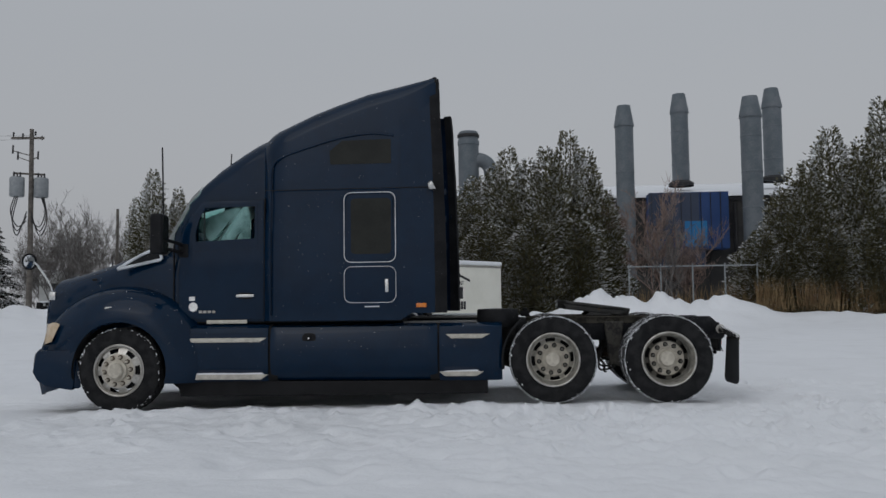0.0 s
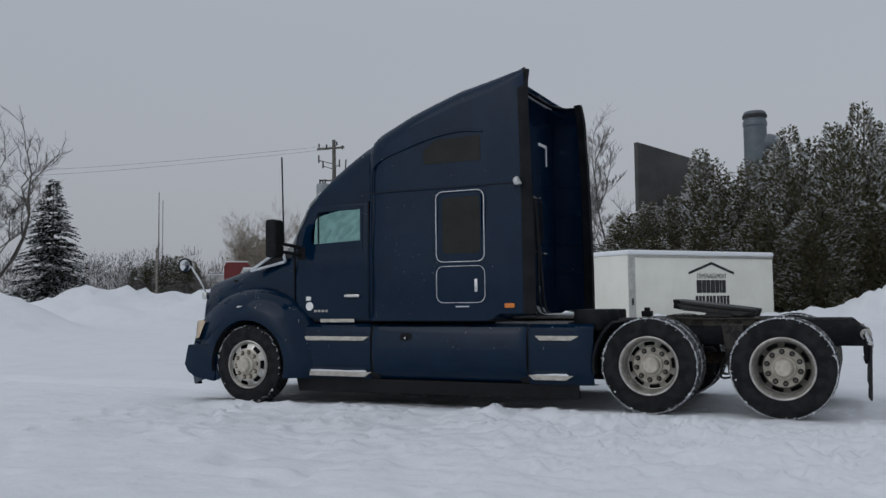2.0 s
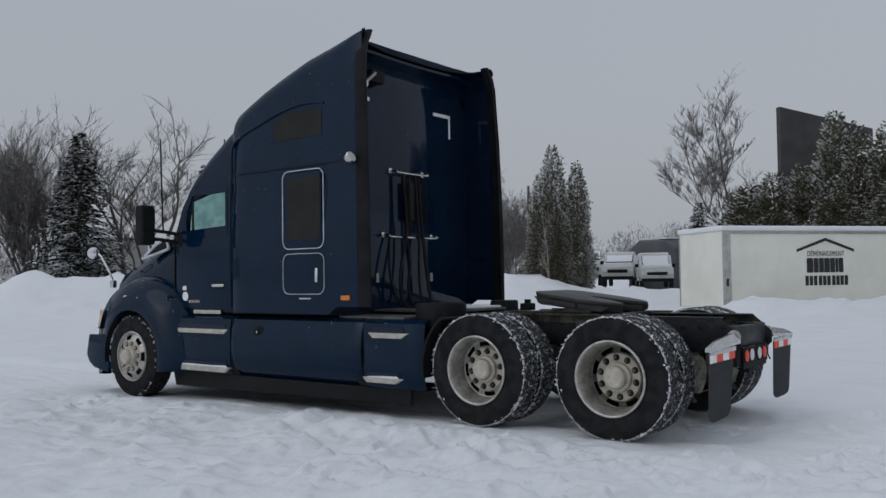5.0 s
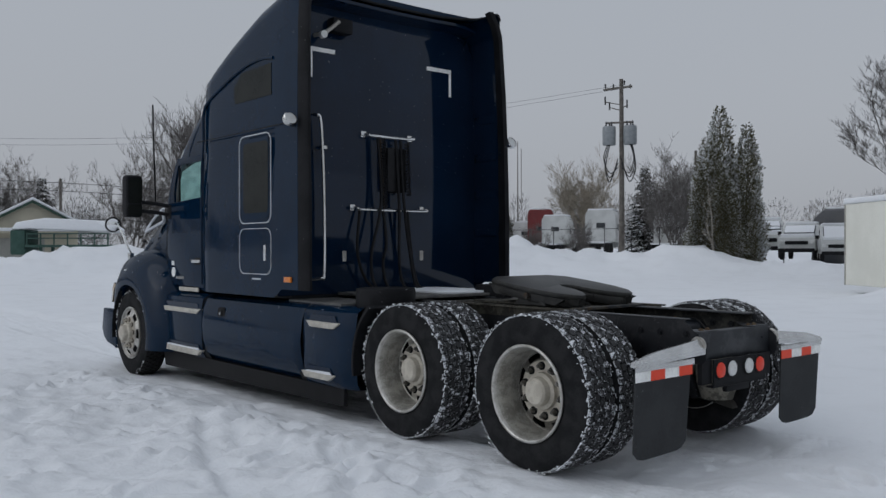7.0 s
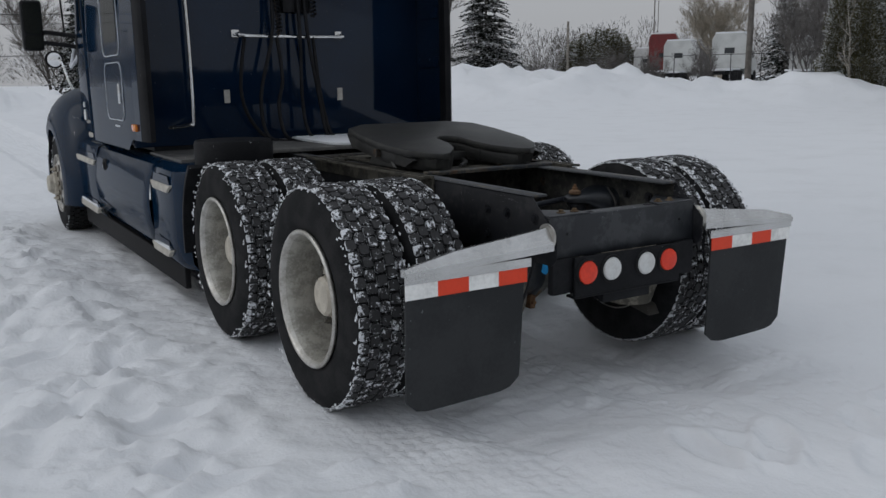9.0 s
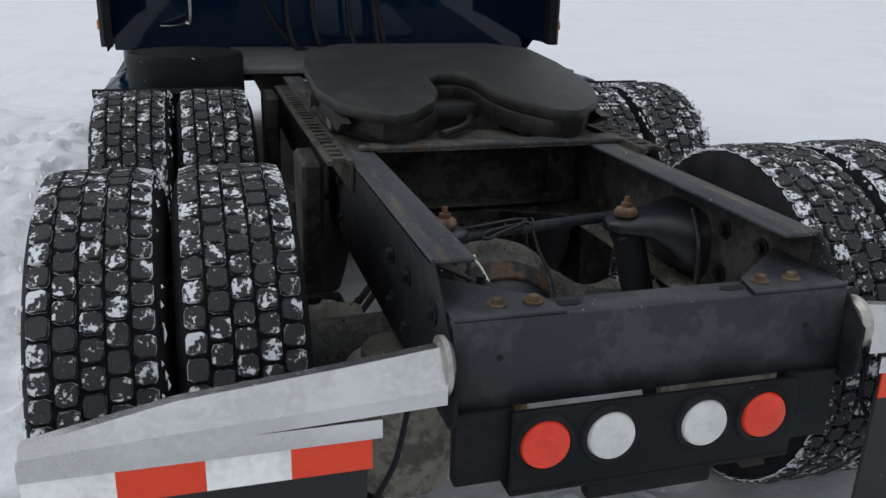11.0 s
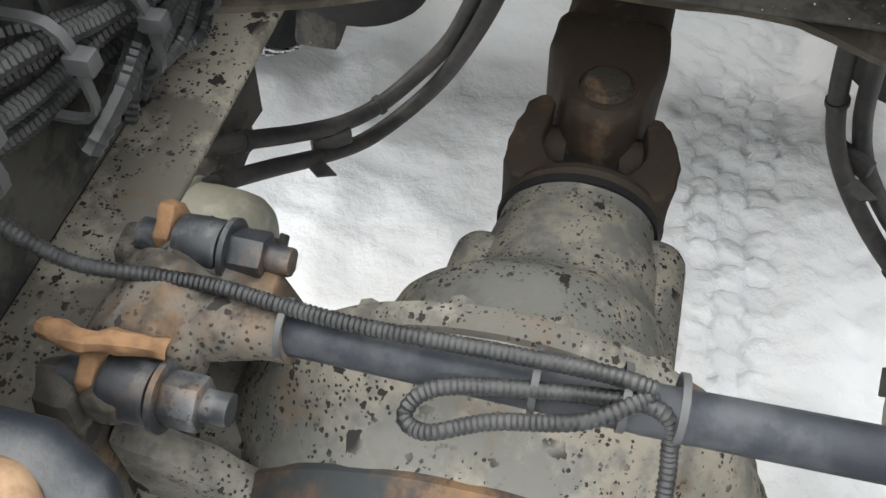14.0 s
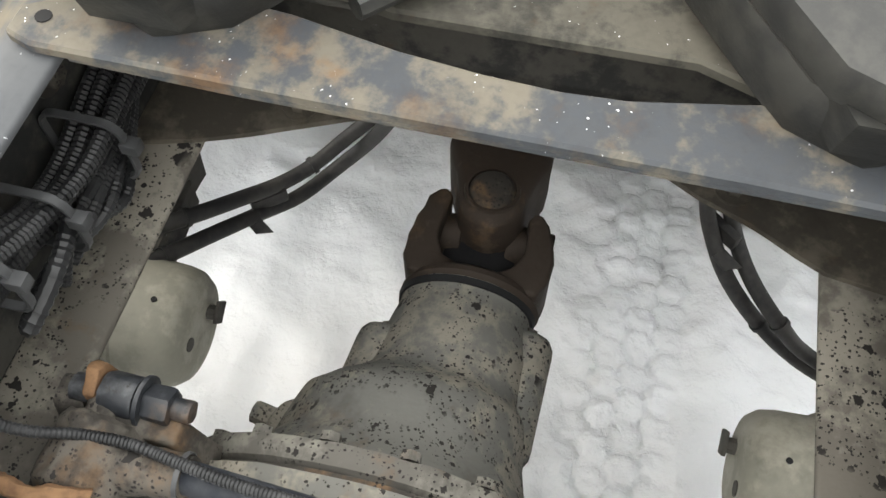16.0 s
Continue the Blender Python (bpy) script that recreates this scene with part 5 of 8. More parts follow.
SHAFT = grimy("brown_driveshaft", (0.032, 0.024, 0.019), (0.085, 0.062, 0.046), 0.32, 0.0, 0.35, 0.75)
GUSSET = grimy("brown_grey_gusset", (0.060, 0.053, 0.044), (0.125, 0.110, 0.088), 0.05, 0.0, 0.5, 0.8)
BRACKET = grimy("dark_blue_bracket", (0.009, 0.012, 0.017), (0.026, 0.029, 0.034), 0.0, 0.0, 0.40, 0.40, 0.0)
CLAMP = grimy("oiled_clamp_steel", (0.009, 0.011, 0.015), (0.070, 0.073, 0.078), 0.34, 0.2, 0.36, 0.5, 0.2)
CHAMBER = grimy("cream_brake_chamber", (0.24, 0.23, 0.19), (0.33, 0.31, 0.26), 0.0, 0.0, 0.5, 0.6)
BAG = grimy("salted_air_bag", (0.10, 0.095, 0.08), (0.26, 0.24, 0.20), 0.0, 0.0, 0.6, 0.85)
HOSE = plain("black_hose", (0.010, 0.010, 0.011), 0.6, 0.0, (0.034, 0.032, 0.030), 14, 90, 0.2)
LOOM = plain("grey_ribbed_loom", (0.009, 0.0095, 0.0105), 0.45, 0.0, (0.029, 0.0295, 0.031), 18, 90, 0.2)
ROD = grimy("blue_grey_rod", (0.018, 0.021, 0.028), (0.040, 0.043, 0.049), 0.0, 0.0, 0.4, 0.55)
TIE = plain("dirty_cable_tie", (0.036, 0.037, 0.039), 0.5)
BLUE = plain("blue_plastic_tag", (0.02, 0.28, 0.62), 0.5, 0.0, (0.03, 0.35, 0.70), 20, 80, 0.2)
BOLT = grimy("tan_bolt", (0.095, 0.062, 0.034), (0.165, 0.125, 0.080), 0.4, 0.0, 0.5, 0.7)
BARTOP = grimy("blue_grey_salted_bar", (0.042, 0.048, 0.057), (0.125, 0.112, 0.090), 0.35, 0.0, 0.50, 0.6, 0.4)
FIFTH = grimy("greased_coupling_steel", (0.010, 0.0102, 0.0098), (0.027, 0.0265, 0.0235), 0.0, 0.0, 0.45, 0.5)
CREAM = plain("cream_rod", (0.60, 0.57, 0.48), 0.6)
POLISHED = plain("polished_hanger", (0.64, 0.64, 0.635), 0.24, 0.95, (0.53, 0.53, 0.52), 5, 80, 0.04)
CH = truck

# frame rails: channels open to the inside, cut off at a slant at the back
for s in (-1, 1):
    top = box(-5.0, 1.30, min(s * 0.432, s * 0.343), max(s * 0.432, s * 0.343), 0.961, 0.9725, 0.003, 1)
    web = plate([(-5.0, 0.692), (-5.0, 0.972), (1.30, 0.972), (1.47, 0.82), (1.47, 0.72), (1.44, 0.692)], "y", s * 0.432, s * 0.423)
    rail = part("frame_rail", bev(web, 0.003, 1, 60), RAIL, CH, "black steel frame rail grey with road salt", 50)
    part("top_flange", top, RAILTOP, rail, "salt-greyed top flange", 50)
    part("lower_flange", box(-5.0, 1.42, *sorted((s * 0.4225, s * 0.343)), 0.6915, 0.703, 0.003, 1), SPECK, rail, "mud-flecked lower flange", 50)
    part("inner_web", box(-5.0, 1.29, *sorted((s * 0.4222, s * 0.4205)), 0.704, 0.959), GRIMEWEB, rail, "dirt-dulled inner side of the rail")
    for x in (1.13, 0.98, 0.30, 0.05, -0.2, 1.33):
        for z in (0.765, 0.88):
            part("rail_bolt", hexbolt((x, s * 0.4205, z), (0, -s, 0), 0.014, 0.012), RUSTY if x < 0.5 else RAIL, CH)
            part("rail_bolt", hexbolt((x, s * 0.432, z), (0, s, 0), 0.014, 0.012), RAIL, CH)

# rear crossmember, its bolts and slots
rear = plate([(1.333, 0.882), (1.333, 0.890), (1.4155, 0.890), (1.4155, 0.712), (1.32, 0.712), (1.32, 0.720), (1.4075, 0.720), (1.4075, 0.882)], "y", -0.42, 0.42)
cross = part("rear_crossmember", bev(rear, 0.002, 1, 60), REARX, CH, "flat dark rear crossmember speckled with melting snow", 50)
for s in (-1, 1):
    y0, y1 = sorted((s * 0.42, s * 0.205))
    part("corner_gusset", plate([(1.17, s * 0.42), (1.413, s * 0.42), (1.413, s * 0.20), (1.335, s * 0.22)], "z", 0.891, 0.897, 0.002), REARX, cross)
    for y in (0.32, 0.247):
        part("gusset_bolt", hexbolt((1.362, s * y, 0.897), (0, 0, 1), 0.0115, 0.011), BOLT, cross, "tan rusty bolt head")
    part("slot", plate(rounded(1.355, 1.378, s * 0.178 - 0.026, s * 0.178 + 0.026, 0.011), "z", 0.8895, 0.8915), SEAM_SHADE, cross)
    part("web_hole", rod((1.4150, s * 0.33, 0.815), (1.4165, s * 0.33, 0.815), 0.007, 12), SEAM_SHADE, cross)

# tail lamp panel
part("lamp_panel", bev(join(box(1.435, 1.450, -0.31, 0.31, 0.545, 0.715), box(1.39, 1.45, -0.31, 0.31, 0.535, 0.547)), 0.003, 1), BLACK, CH, "black tail lamp panel")
for s in (-1, 1):
    part("panel_bracket", box(1.395, 1.43, *sorted((s * 0.415, s * 0.30)), 0.56, 0.715, 0.006), BLACK, CH, "black lamp panel bracket")
part("panel_hanger", box(1.40, 1.436, -0.14, 0.14, 0.49, 0.56, 0.01), BLACK, CH)
for y, m, nm in ((-0.246, REDLENS, "red tail lamp"), (-0.11, WHITELENS, "round clear reversing lamp"), (0.092, WHITELENS, "round clear reversing lamp"), (0.228, REDLENS, "red tail lamp")):
    lamp = part("tail_lamp", lathe([(0, 0.020), (0.03, 0.019), (0.047, 0.014), (0.052, 0.004), (0.052, 0)], 28, pose(1.450, y, 0.646, 0, 90, 0)), m, CH, nm)
    part("lamp_grommet", lathe([(0.050, 0.0), (0.052, 0.009), (0.060, 0.008), (0.063, 0.0)], 28, pose(1.450, y, 0.646, 0, 90, 0)), RUBBER, lamp)

# mud flaps on polished hangers
for s in (-1, 1):
    rows = []
    for y, x0, x1, z0, zt, zf in ((0.445, 1.40, 1.475, 0.765, 0.852, 0.795), (0.62, 1.405, 1.475, 0.758, 0.834, 0.785), (0.9, 1.41, 1.475, 0.748, 0.808, 0.772), (1.135 if s < 0 else 1.07, 1.43, 1.475, 0.74, 0.768, 0.757)):
        rows.append([Vector((x0, s * y, z0)), Vector((x0, s * y, zt)), Vector((x0 + 0.03, s * y, zt + 0.004)), Vector((x1, s * y, zf)), Vector((x1, s * y, z0)), Vector((x1 - 0.012, s * y, z0))])
    hanger = part("flap_hanger", loft(rows, True, True), POLISHED, CH, "polished metal mud flap hanger", 25)
    part("hanger_end", lathe([(0.0, 0.018), (0.045, 0.018), (0.055, 0.010), (0.055, 0.0), (0, 0)], 24, pose(1.42, s * 0.445, 0.815, 90 * s, 0, 0)), ALU, hanger)
    part("hanger_tube", rod((1.42, s * 0.43, 0.80), (1.42, s * 0.52, 0.80), 0.03, 14), BLACK, hanger)
    part("clamp_strip", box(1.466, 1.474, *sorted((s * (0.56 if s < 0 else 0.48), s * (1.14 if s < 0 else 1.06))), 0.715, 0.752, 0.002), POLISHED, hanger)
    FO = 1.138 if s < 0 else 1.055
    rows = []
    for i in range(13):
        u = i / 12
        y = (0.585 if s < 0 else 0.50) + u * 0.55
        rows.append([Vector((1.455 + dx + 0.018 * math.sin(2.2 * u + 1.3 * s) * (0.72 - z) * 1.6 - 0.05 * (0.72 - z), s * y, z)) for dx, zz in ((0.0, 0.0), (0.0, 1), (0.0, 2), (0.0, 3), (0.009, 3), (0.009, 2), (0.009, 1), (0.009, 0)) for z in ((0.72, 0.55, 0.36, 0.195 + (0.05 * (abs(u - 0.5) * 2) ** 8))[int(zz)],)])
    flap = part("mud_flap", loft(rows, True, True), FLAP, CH, "black rubber mud flap", 40)
    for k in range(4):
        ya, yb = sorted((s * (FO - 0.14 * k), s * (FO - 0.14 * (k + 1))))
        part("reflector", box(1.466, 1.470, ya, yb, 0.655, 0.714), (TAPE_WHITE, TAPE_RED)[k % 2], flap, ("white", "red")[k % 2] + " reflective tape")
    part("flap_chain", tube([(1.42, s * 0.5, 0.75), (1.40, s * 0.52, 0.62), (1.41, s * 0.56, 0.55)], 0.006, 6), BLACK, CH)

# fifth wheel on its slotted mounting angles
FWO = [(-0.56, -0.30), (-0.46, -0.44), (-0.25, -0.47), (0.05, -0.47), (0.22, -0.42), (0.33, -0.33), (0.355, -0.28), (0.33, -0.22), (0.22, -0.13), (0.10, -0.085), (-0.05, -0.075), (-0.10, -0.03), (-0.10, 0.03), (-0.05, 0.075), (0.10, 0.085), (0.22, 0.13), (0.33, 0.22), (0.355, 0.28), (0.33, 0.33), (0.22, 0.42), (0.05, 0.47), (-0.25, 0.47), (-0.46, 0.44), (-0.56, 0.30)]
fw = part("fifth_wheel", bev(plate(FWO, "z", -0.02, 0.02), 0.012, 2, 30), FIFTH, CH, "black greasy fifth wheel coupling plate", 45)
fw.matrix_basis = pose(0, 0, 1.105, 0, 7.5, 0)
part("skirt", bev(plate([(0.975 * x - 0.005, 0.955 * y) for x, y in FWO], "z", -0.085, -0.019), 0.012, 2, 30), FIFTH, fw, "thick cast skirt", 45)
part("throat", plate([(-0.30, -0.13), (0.14, -0.13), (0.14, -0.09), (-0.12, -0.08), (-0.12, 0.08), (0.14, 0.09), (0.14, 0.13), (-0.30, 0.13)], "z", -0.085, -0.02, 0.006), FIFTH, fw)
for s in (-1, 1):
    part("skirt_rib", plate([(-0.50, -0.02), (0.30, -0.02), (0.22, -0.07), (-0.42, -0.09)], "y", s * 0.40, s * 0.43), FIFTH, fw)
    part("ramp", loft([[Vector((0.20, s * 0.41, -0.01)), Vector((0.20, s * 0.15, -0.01)), Vector((0.20, s * 0.15, -0.05)), Vector((0.20, s * 0.41, -0.05))], [Vector((0.348, s * 0.315, -0.012)), Vector((0.348, s * 0.24, -0.012)), Vector((0.34, s * 0.24, -0.06)), Vector((0.34, s * 0.315, -0.06))]], True, True), FIFTH, fw)
    part("pivot_stand", bev(plate([(-0.22, 0.99), (0.12, 0.99), (0.02, 1.085), (-0.12, 1.085)], "y", s * 0.36, s * 0.44), 0.008, 1), FIFTH, CH)
    part("pivot_pin", rod((-0.05, s * 0.34, 1.065), (-0.05, s * 0.475, 1.065), 0.022, 14), RUSTY, CH)
    y0, y1 = sorted((s * 0.435, s * 0.505))
    ladder = box(-0.95, 0.515, y0, y0 + 0.016, 0.975, 0.987)
    join(ladder, box(-0.95, 0.515, y1 - 0.016, y1, 0.975, 0.987))
    join(ladder, box(-0.95, 0.515, y0 if s > 0 else y1 - 0.008, y0 + 0.008 if s > 0 else y1, 0.90, 0.976))
    for k in range(25):
        xa = -0.95 + k * 0.0585
        join(ladder, box(xa, xa + 0.030, y0 + 0.014, y1 - 0.014, 0.975, 0.987))
    part("mounting_angle", ladder, BEIGE, CH, "beige slotted mounting angle", 50)
    part("slide_rack", plate([(-0.75 + 0.5 * i * 0.045, s * (0.335 + 0.022 * (i % 2))) for i in range(40)] + [(0.15, s * 0.37), (-0.75, s * 0.37)], "z", 0.99, 1.004), BEIGE, CH)
rear_edge = [(0.347, -0.385), (0.356, -0.36), (0.357, -0.20), (0.357, 0.0), (0.357, 0.20), (0.361, 0.455)]
front_edge = [(0.262, 0.455), (0.268, 0.26), (0.286, 0.18), (0.302, 0.10), (0.305, 0.05), (0.302, -0.01), (0.294, -0.08), (0.276, -0.17), (0.268, -0.26), (0.290, -0.34), (0.318, -0.385)]
bar = part("mounting_bar", plate(rear_edge + front_edge, "z", 0.975, 0.988, 0.003, 1), BARTOP, CH, "blue-grey rust-spotted mounting bar")
part("bar_lip", plate([(0.352, -0.335), (0.355, -0.20), (0.355, 0.335), (0.341, 0.335), (0.341, -0.335)], "z", 0.968, 0.9755, 0.002, 1), BARTOP, bar)
part("bar_hole", rod((0.327, -0.360, 0.9875), (0.327, -0.360, 0.9890), 0.007, 14), SEAM_SHADE, bar)
front_bar = part("mounting_bar_front", plate([(0.08, -0.42), (0.08, 0.42), (0.262, 0.42), (0.264, 0.215), (0.240, 0.150), (0.242, 0.0), (0.243, -0.10), (0.232, -0.14), (0.226, -0.42)], "z", 0.962, 0.976, 0.003, 1), BEIGE, CH, "beige salt-caked slide plate")
part("plate_rib", box(0.09, 0.20, 0.165, 0.19, 0.976, 1.01, 0.006), BEIGE, front_bar)
part("mounting_bar_far", box(-0.78, -0.62, -0.40, 0.40, 0.976, 0.990, 0.003), BEIGE, CH)
part("slide_bolt", hexbolt((0.208, 0.180, 0.976), (0, 0, 1), 0.013, 0.012), RUSTY, CH)
part("release_lever", tube([(-0.15, 0.1, 1.02), (0.1, 0.02, 1.0), (0.27, -0.12, 1.0)], 0.012, 8), FIFTH, CH)
part("lock_jaw", box(-0.14, 0.02, -0.09, 0.09, 1.0, 1.05, 0.012), FIFTH, CH)

# crossmember ahead of the axle
cm = plate([(0.066, 0.737), (0.171, 0.737), (0.171, 0.745), (0.078, 0.745), (0.078, 0.952), (0.23, 0.952), (0.23, 0.960), (0.066, 0.960)], "y", -0.315, 0.315)
cmo = part("crossmember", bev(cm, 0.003, 1, 60), CROSS, CH, "grimy crossmember between the rails", 50)
for s in (-1, 1):
    part("end_web", box(0.066, 0.078, *sorted((s * 0.317, s * 0.4195)), 0.706, 0.958), CROSS, cmo)
for x, y in ((0.116, -0.293), (0.134, -0.168), (0.126, 0.177), (0.120, 0.297)):
    part("flange_bolt", hexbolt((x, y, 0.745), (0, 0, 1), 0.013, 0.011), CROSS, cmo)
gusset = [(-0.02, -0.4195), (0.246, -0.4195), (0.225, -0.344), (0.203, -0.290), (0.168, -0.217), (0.147, -0.166), (0.133, -0.141), (0.128, -0.09), (0.132, -0.05), (0.134, 0.04), (0.130, 0.09), (0.135, 0.145), (0.150, 0.175), (0.171, 0.211), (0.190, 0.262), (0.205, 0.290), (0.235, 0.344), (0.245, 0.4195), (-0.02, 0.4195)]
part("lower_plate", lumpy(plate(gusset, "z", 0.7045, 0.712), 0.0012, 30, 1), GUSSET, cmo, "broad salt-stained gusset plate", 40)
for y in (-0.245, 0.245):
    part("plate_bolt", hexbolt((0.155, y, 0.712), (0, 0, 1), 0.012, 0.009), GUSSET, cmo)
part("far_crossmember", box(-1.3, -1.18, -0.42, 0.42, 0.66, 0.96, 0.004), CROSS, CH)


# drive axles
def axle(cx, cz):
    oy = -0.058

    def turned(profile, seg):
        """A profile turned round the axle's lengthwise axis, which rises towards the front."""
        bm = lathe(profile, seg, pose(cx, oy, cz, 0, 90, 0))
        for v in bm.verts:
            v.co.z += 0.038 * min(1, max(0, (cx + 0.02 - v.co.x) / 0.12)) - 0.008
        return bm

    ax = part("axle_housing", lumpy(turned([(0.196, 0.018), (0.212, 0.002), (0.215, -0.025), (0.218, -0.045), (0.226, -0.062), (0.230, -0.080), (0.226, -0.100), (0.12, -0.112)], 56), 0.002, 18, 1), CAST, CH, "round axle housing with rust along its seam", 40)
    part("axle_cover", turned([(0, 0.122), (0.05, 0.118), (0.10, 0.105), (0.145, 0.082), (0.176, 0.055), (0.194, 0.028), (0.198, 0.016)], 56), BOWL, ax, "dark domed axle cover", 60)
    part("cover_seam", lumpy(turned([(0.192, 0.036), (0.199, 0.037), (0.2095, 0.024), (0.2175, 0.004), (0.2185, -0.012), (0.214, -0.018)], 72), 0.0016, 22, 1), HOUSING, ax, "rusty blackened cover seam")
    for s in (-1, 1):
        rows = []
        for y, rx, rz in ((0.08, 0.085, 0.195), (0.125, 0.088, 0.168), (0.19, 0.088, 0.130), (0.26, 0.085, 0.105), (0.34, 0.080, 0.092), (0.45, 0.075, 0.085), (0.60, 0.072, 0.08), (0.66, 0.072, 0.08)):
            rows.append([Vector((cx - 0.025 + rx * math.cos(2 * math.pi * k / 24), s * y, cz + rz * math.sin(2 * math.pi * k / 24))) for k in range(24)])
        part("axle_arm", lumpy(loft(rows, True, True), 0.0025, 14, 1), ARM, ax, "smooth salt-grey axle arm", 60)
        part("arm_ridge", tube([(cx + 0.050, s * (0.13 if s > 0 else 0.262), cz + (0.10 if s > 0 else 0.04)), (cx + 0.058, s * (0.20 if s > 0 else 0.275), cz + (0.075 if s > 0 else 0.05)), (cx + 0.055, s * 0.28, cz + 0.055), (cx + 0.05, s * 0.40, cz + 0.045)], 0.016, 10, 5), ARM, ax, "", 60)
        part("spring_seat", box(cx - 0.14, cx + 0.12, s * 0.46 - 0.06, s * 0.46 + 0.06, cz - 0.10, cz - 0.06, 0.01), CROSS, ax)
    part("drain_plug", join(box(cx + 0.05, cx + 0.115, -0.035, 0.0, cz - 0.20, cz - 0.13, 0.008), rod((cx + 0.11, -0.018, cz - 0.165), (cx + 0.13, -0.018, cz - 0.165), 0.012, 6)), NUT, ax, "rusty plug on the cover")
    fy, fz = -0.055, cz + 0.030
    flange = part("carrier_flange", lumpy(lathe([(0.12, -0.108), (0.206, -0.108), (0.213, -0.113), (0.215, -0.124), (0.211, -0.134), (0.12, -0.136)], 96, pose(cx, fy, fz, 0, 90, 0)), 0.0012, 40, 0), CASTRUST, ax)
    part("flange_gasket", lathe([(0.15, -0.102), (0.2085, -0.102), (0.2085, -0.1085), (0.15, -0.1085)], 72, pose(cx, fy, fz, 0, 90, 0)), RUSTY, flange, "rust-bled joint", 60)
    for k in range(16):
        a = 2 * math.pi * (k + 0.5) / 16
        c = Vector((cx - 0.135, fy + 0.193 * math.cos(a), fz + 0.193 * math.sin(a)))
        part("flange_bolt", hexbolt(c, (-1, 0, 0), 0.0105, 0.009, False), CASTRUST, flange)
    nose = [(0.178, -0.134), (0.172, -0.150), (0.158, -0.166), (0.146, -0.185), (0.139, -0.215), (0.134, -0.245), (0.124, -0.262), (0.108, -0.278), (0.101, -0.292), (0.097, -0.335), (0.089, -0.372), (0.083, -0.398), (0.084, -0.402), (0.086, -0.412), (0.06, -0.415)]
    nose_bm = lathe(nose, 56, pose(cx, -0.022, cz - 0.006, 0, 90, 0))
    for v in nose_bm.verts:
        u = min(1, max(0, (v.co.x - cx + 0.30) / 0.06))
        v.co.y -= 0.030 * u
        v.co.z += 0.014 * u
    carrier = part("pinion_carrier", lumpy(nose_bm, 0.0012, 24, 1), CAST, ax, "salt-grey pinion housing flecked with dark spots", 40)
    for s, za, xa in ((-1, 0.022, 0.348), (1, 0.010, 0.385)):
        yl = -0.022 + s * 0.088
        part("carrier_lug", bev(rod((cx - 0.22, yl - 0.008, cz + za), (cx - xa, yl - s * 0.004, cz + za - 0.004), 0.034, 22), 0.022, 4, 60), CAST, carrier, "", 60)
        part("lug_bolt", hexbolt((cx - xa + 0.004, yl - s * 0.004, cz + za - 0.004), (-1, 0, 0), 0.012, 0.010), CASTRUST, carrier)
    part("filler_boss", bev(rod((cx - 0.190, -0.150, cz + 0.004), (cx - 0.208, -0.206, cz + 0.003), 0.036, 22), 0.012, 3, 60), CAST, carrier, "", 60)
    part("filler_boss", bev(rod((cx - 0.165, -0.165, cz + 0.02), (cx - 0.180, -0.212, cz + 0.016), 0.030, 20), 0.012, 3, 60), CAST, carrier, "", 60)
    part("filler_plug", rod((cx - 0.210, -0.198, cz + 0.003), (cx - 0.216, -0.236, cz + 0.004), 0.014, 8, None, 0.002), CAST, carrier)
    part("seal_ring", lathe([(0.078, -0.402), (0.0875, -0.402), (0.089, -0.410), (0.078, -0.413)], 40, pose(cx, -0.022, cz - 0.006, 0, 90, 0)), SEAM_SHADE, carrier)
    return ax


axle(0.665, 0.50)


def yoke(x0, d, cy=-0.020):
    """A universal joint fork: flange at x0 and two rounded ears standing out along d."""
    y = part("yoke", lathe([(0.0, 0.0), (0.084, 0.0), (0.090, 0.006), (0.088, 0.014), (0.074, 0.024), (0.0, 0.026)], 40, pose(x0, cy, 0.494, 0, 90 * d, 0)), SHAFT, CH, "brown rusty universal joint yoke", 40)
    for s in (-1, 1):
        k = 1.0 if s < 0 else 0.92
        shape = [(0.0, 0.018), (0.010, 0.080), (0.030, 0.092), (0.060, 0.094), (0.090, 0.089), (0.122 * k, 0.080), (0.136 * k, 0.070), (0.138 * k, 0.058), (0.126 * k, 0.050), (0.100, 0.054), (0.066, 0.056), (0.040, 0.044), (0.030, 0.020), (0.027, 0.0), (0.0, 0.0)]
        ear = part("yoke_ear", lumpy(bev(plate([(x0 + d * u, cy + s * v) for u, v in shape], "z", 0.450, 0.552), 0.016, 3, 25), 0.0024, 45, 1), SHAFT, y, "", 60)
        part("bearing_cap", rod((x0 + d * 0.098, cy + s * 0.03, 0.50), (x0 + d * 0.098, cy + s * 0.090, 0.50), 0.030, 20, None, 0.004), SHAFT, ear)
    return y


yoke(0.253, -1)
SY_ = -0.022
tongue = [(0.178 - 0.044 * (1 - math.cos(radians(a))), 0.004 + SY_ + 0.044 * math.sin(radians(a))) for a in range(-90, 91, 15)]
tongue = tongue + [(0.105, SY_ + 0.054), (0.070, SY_ + 0.068), (0.0, SY_ + 0.068), (0.0, SY_ - 0.068), (0.070, SY_ - 0.068), (0.105, SY_ - 0.050)]
shaft = part("drive_shaft", rod((0.04, SY_, 0.525), (-0.34, -0.004, 0.52), 0.066, 36, None, 0.006), SHAFT, CH, "brown inter-axle drive shaft", 40)
part("shaft_yoke", lumpy(bev(plate(tongue, "z", 0.462, 0.590), 0.024, 3, 25), 0.0026, 45, 1), SHAFT, shaft, "rounded rusty shaft end", 60)
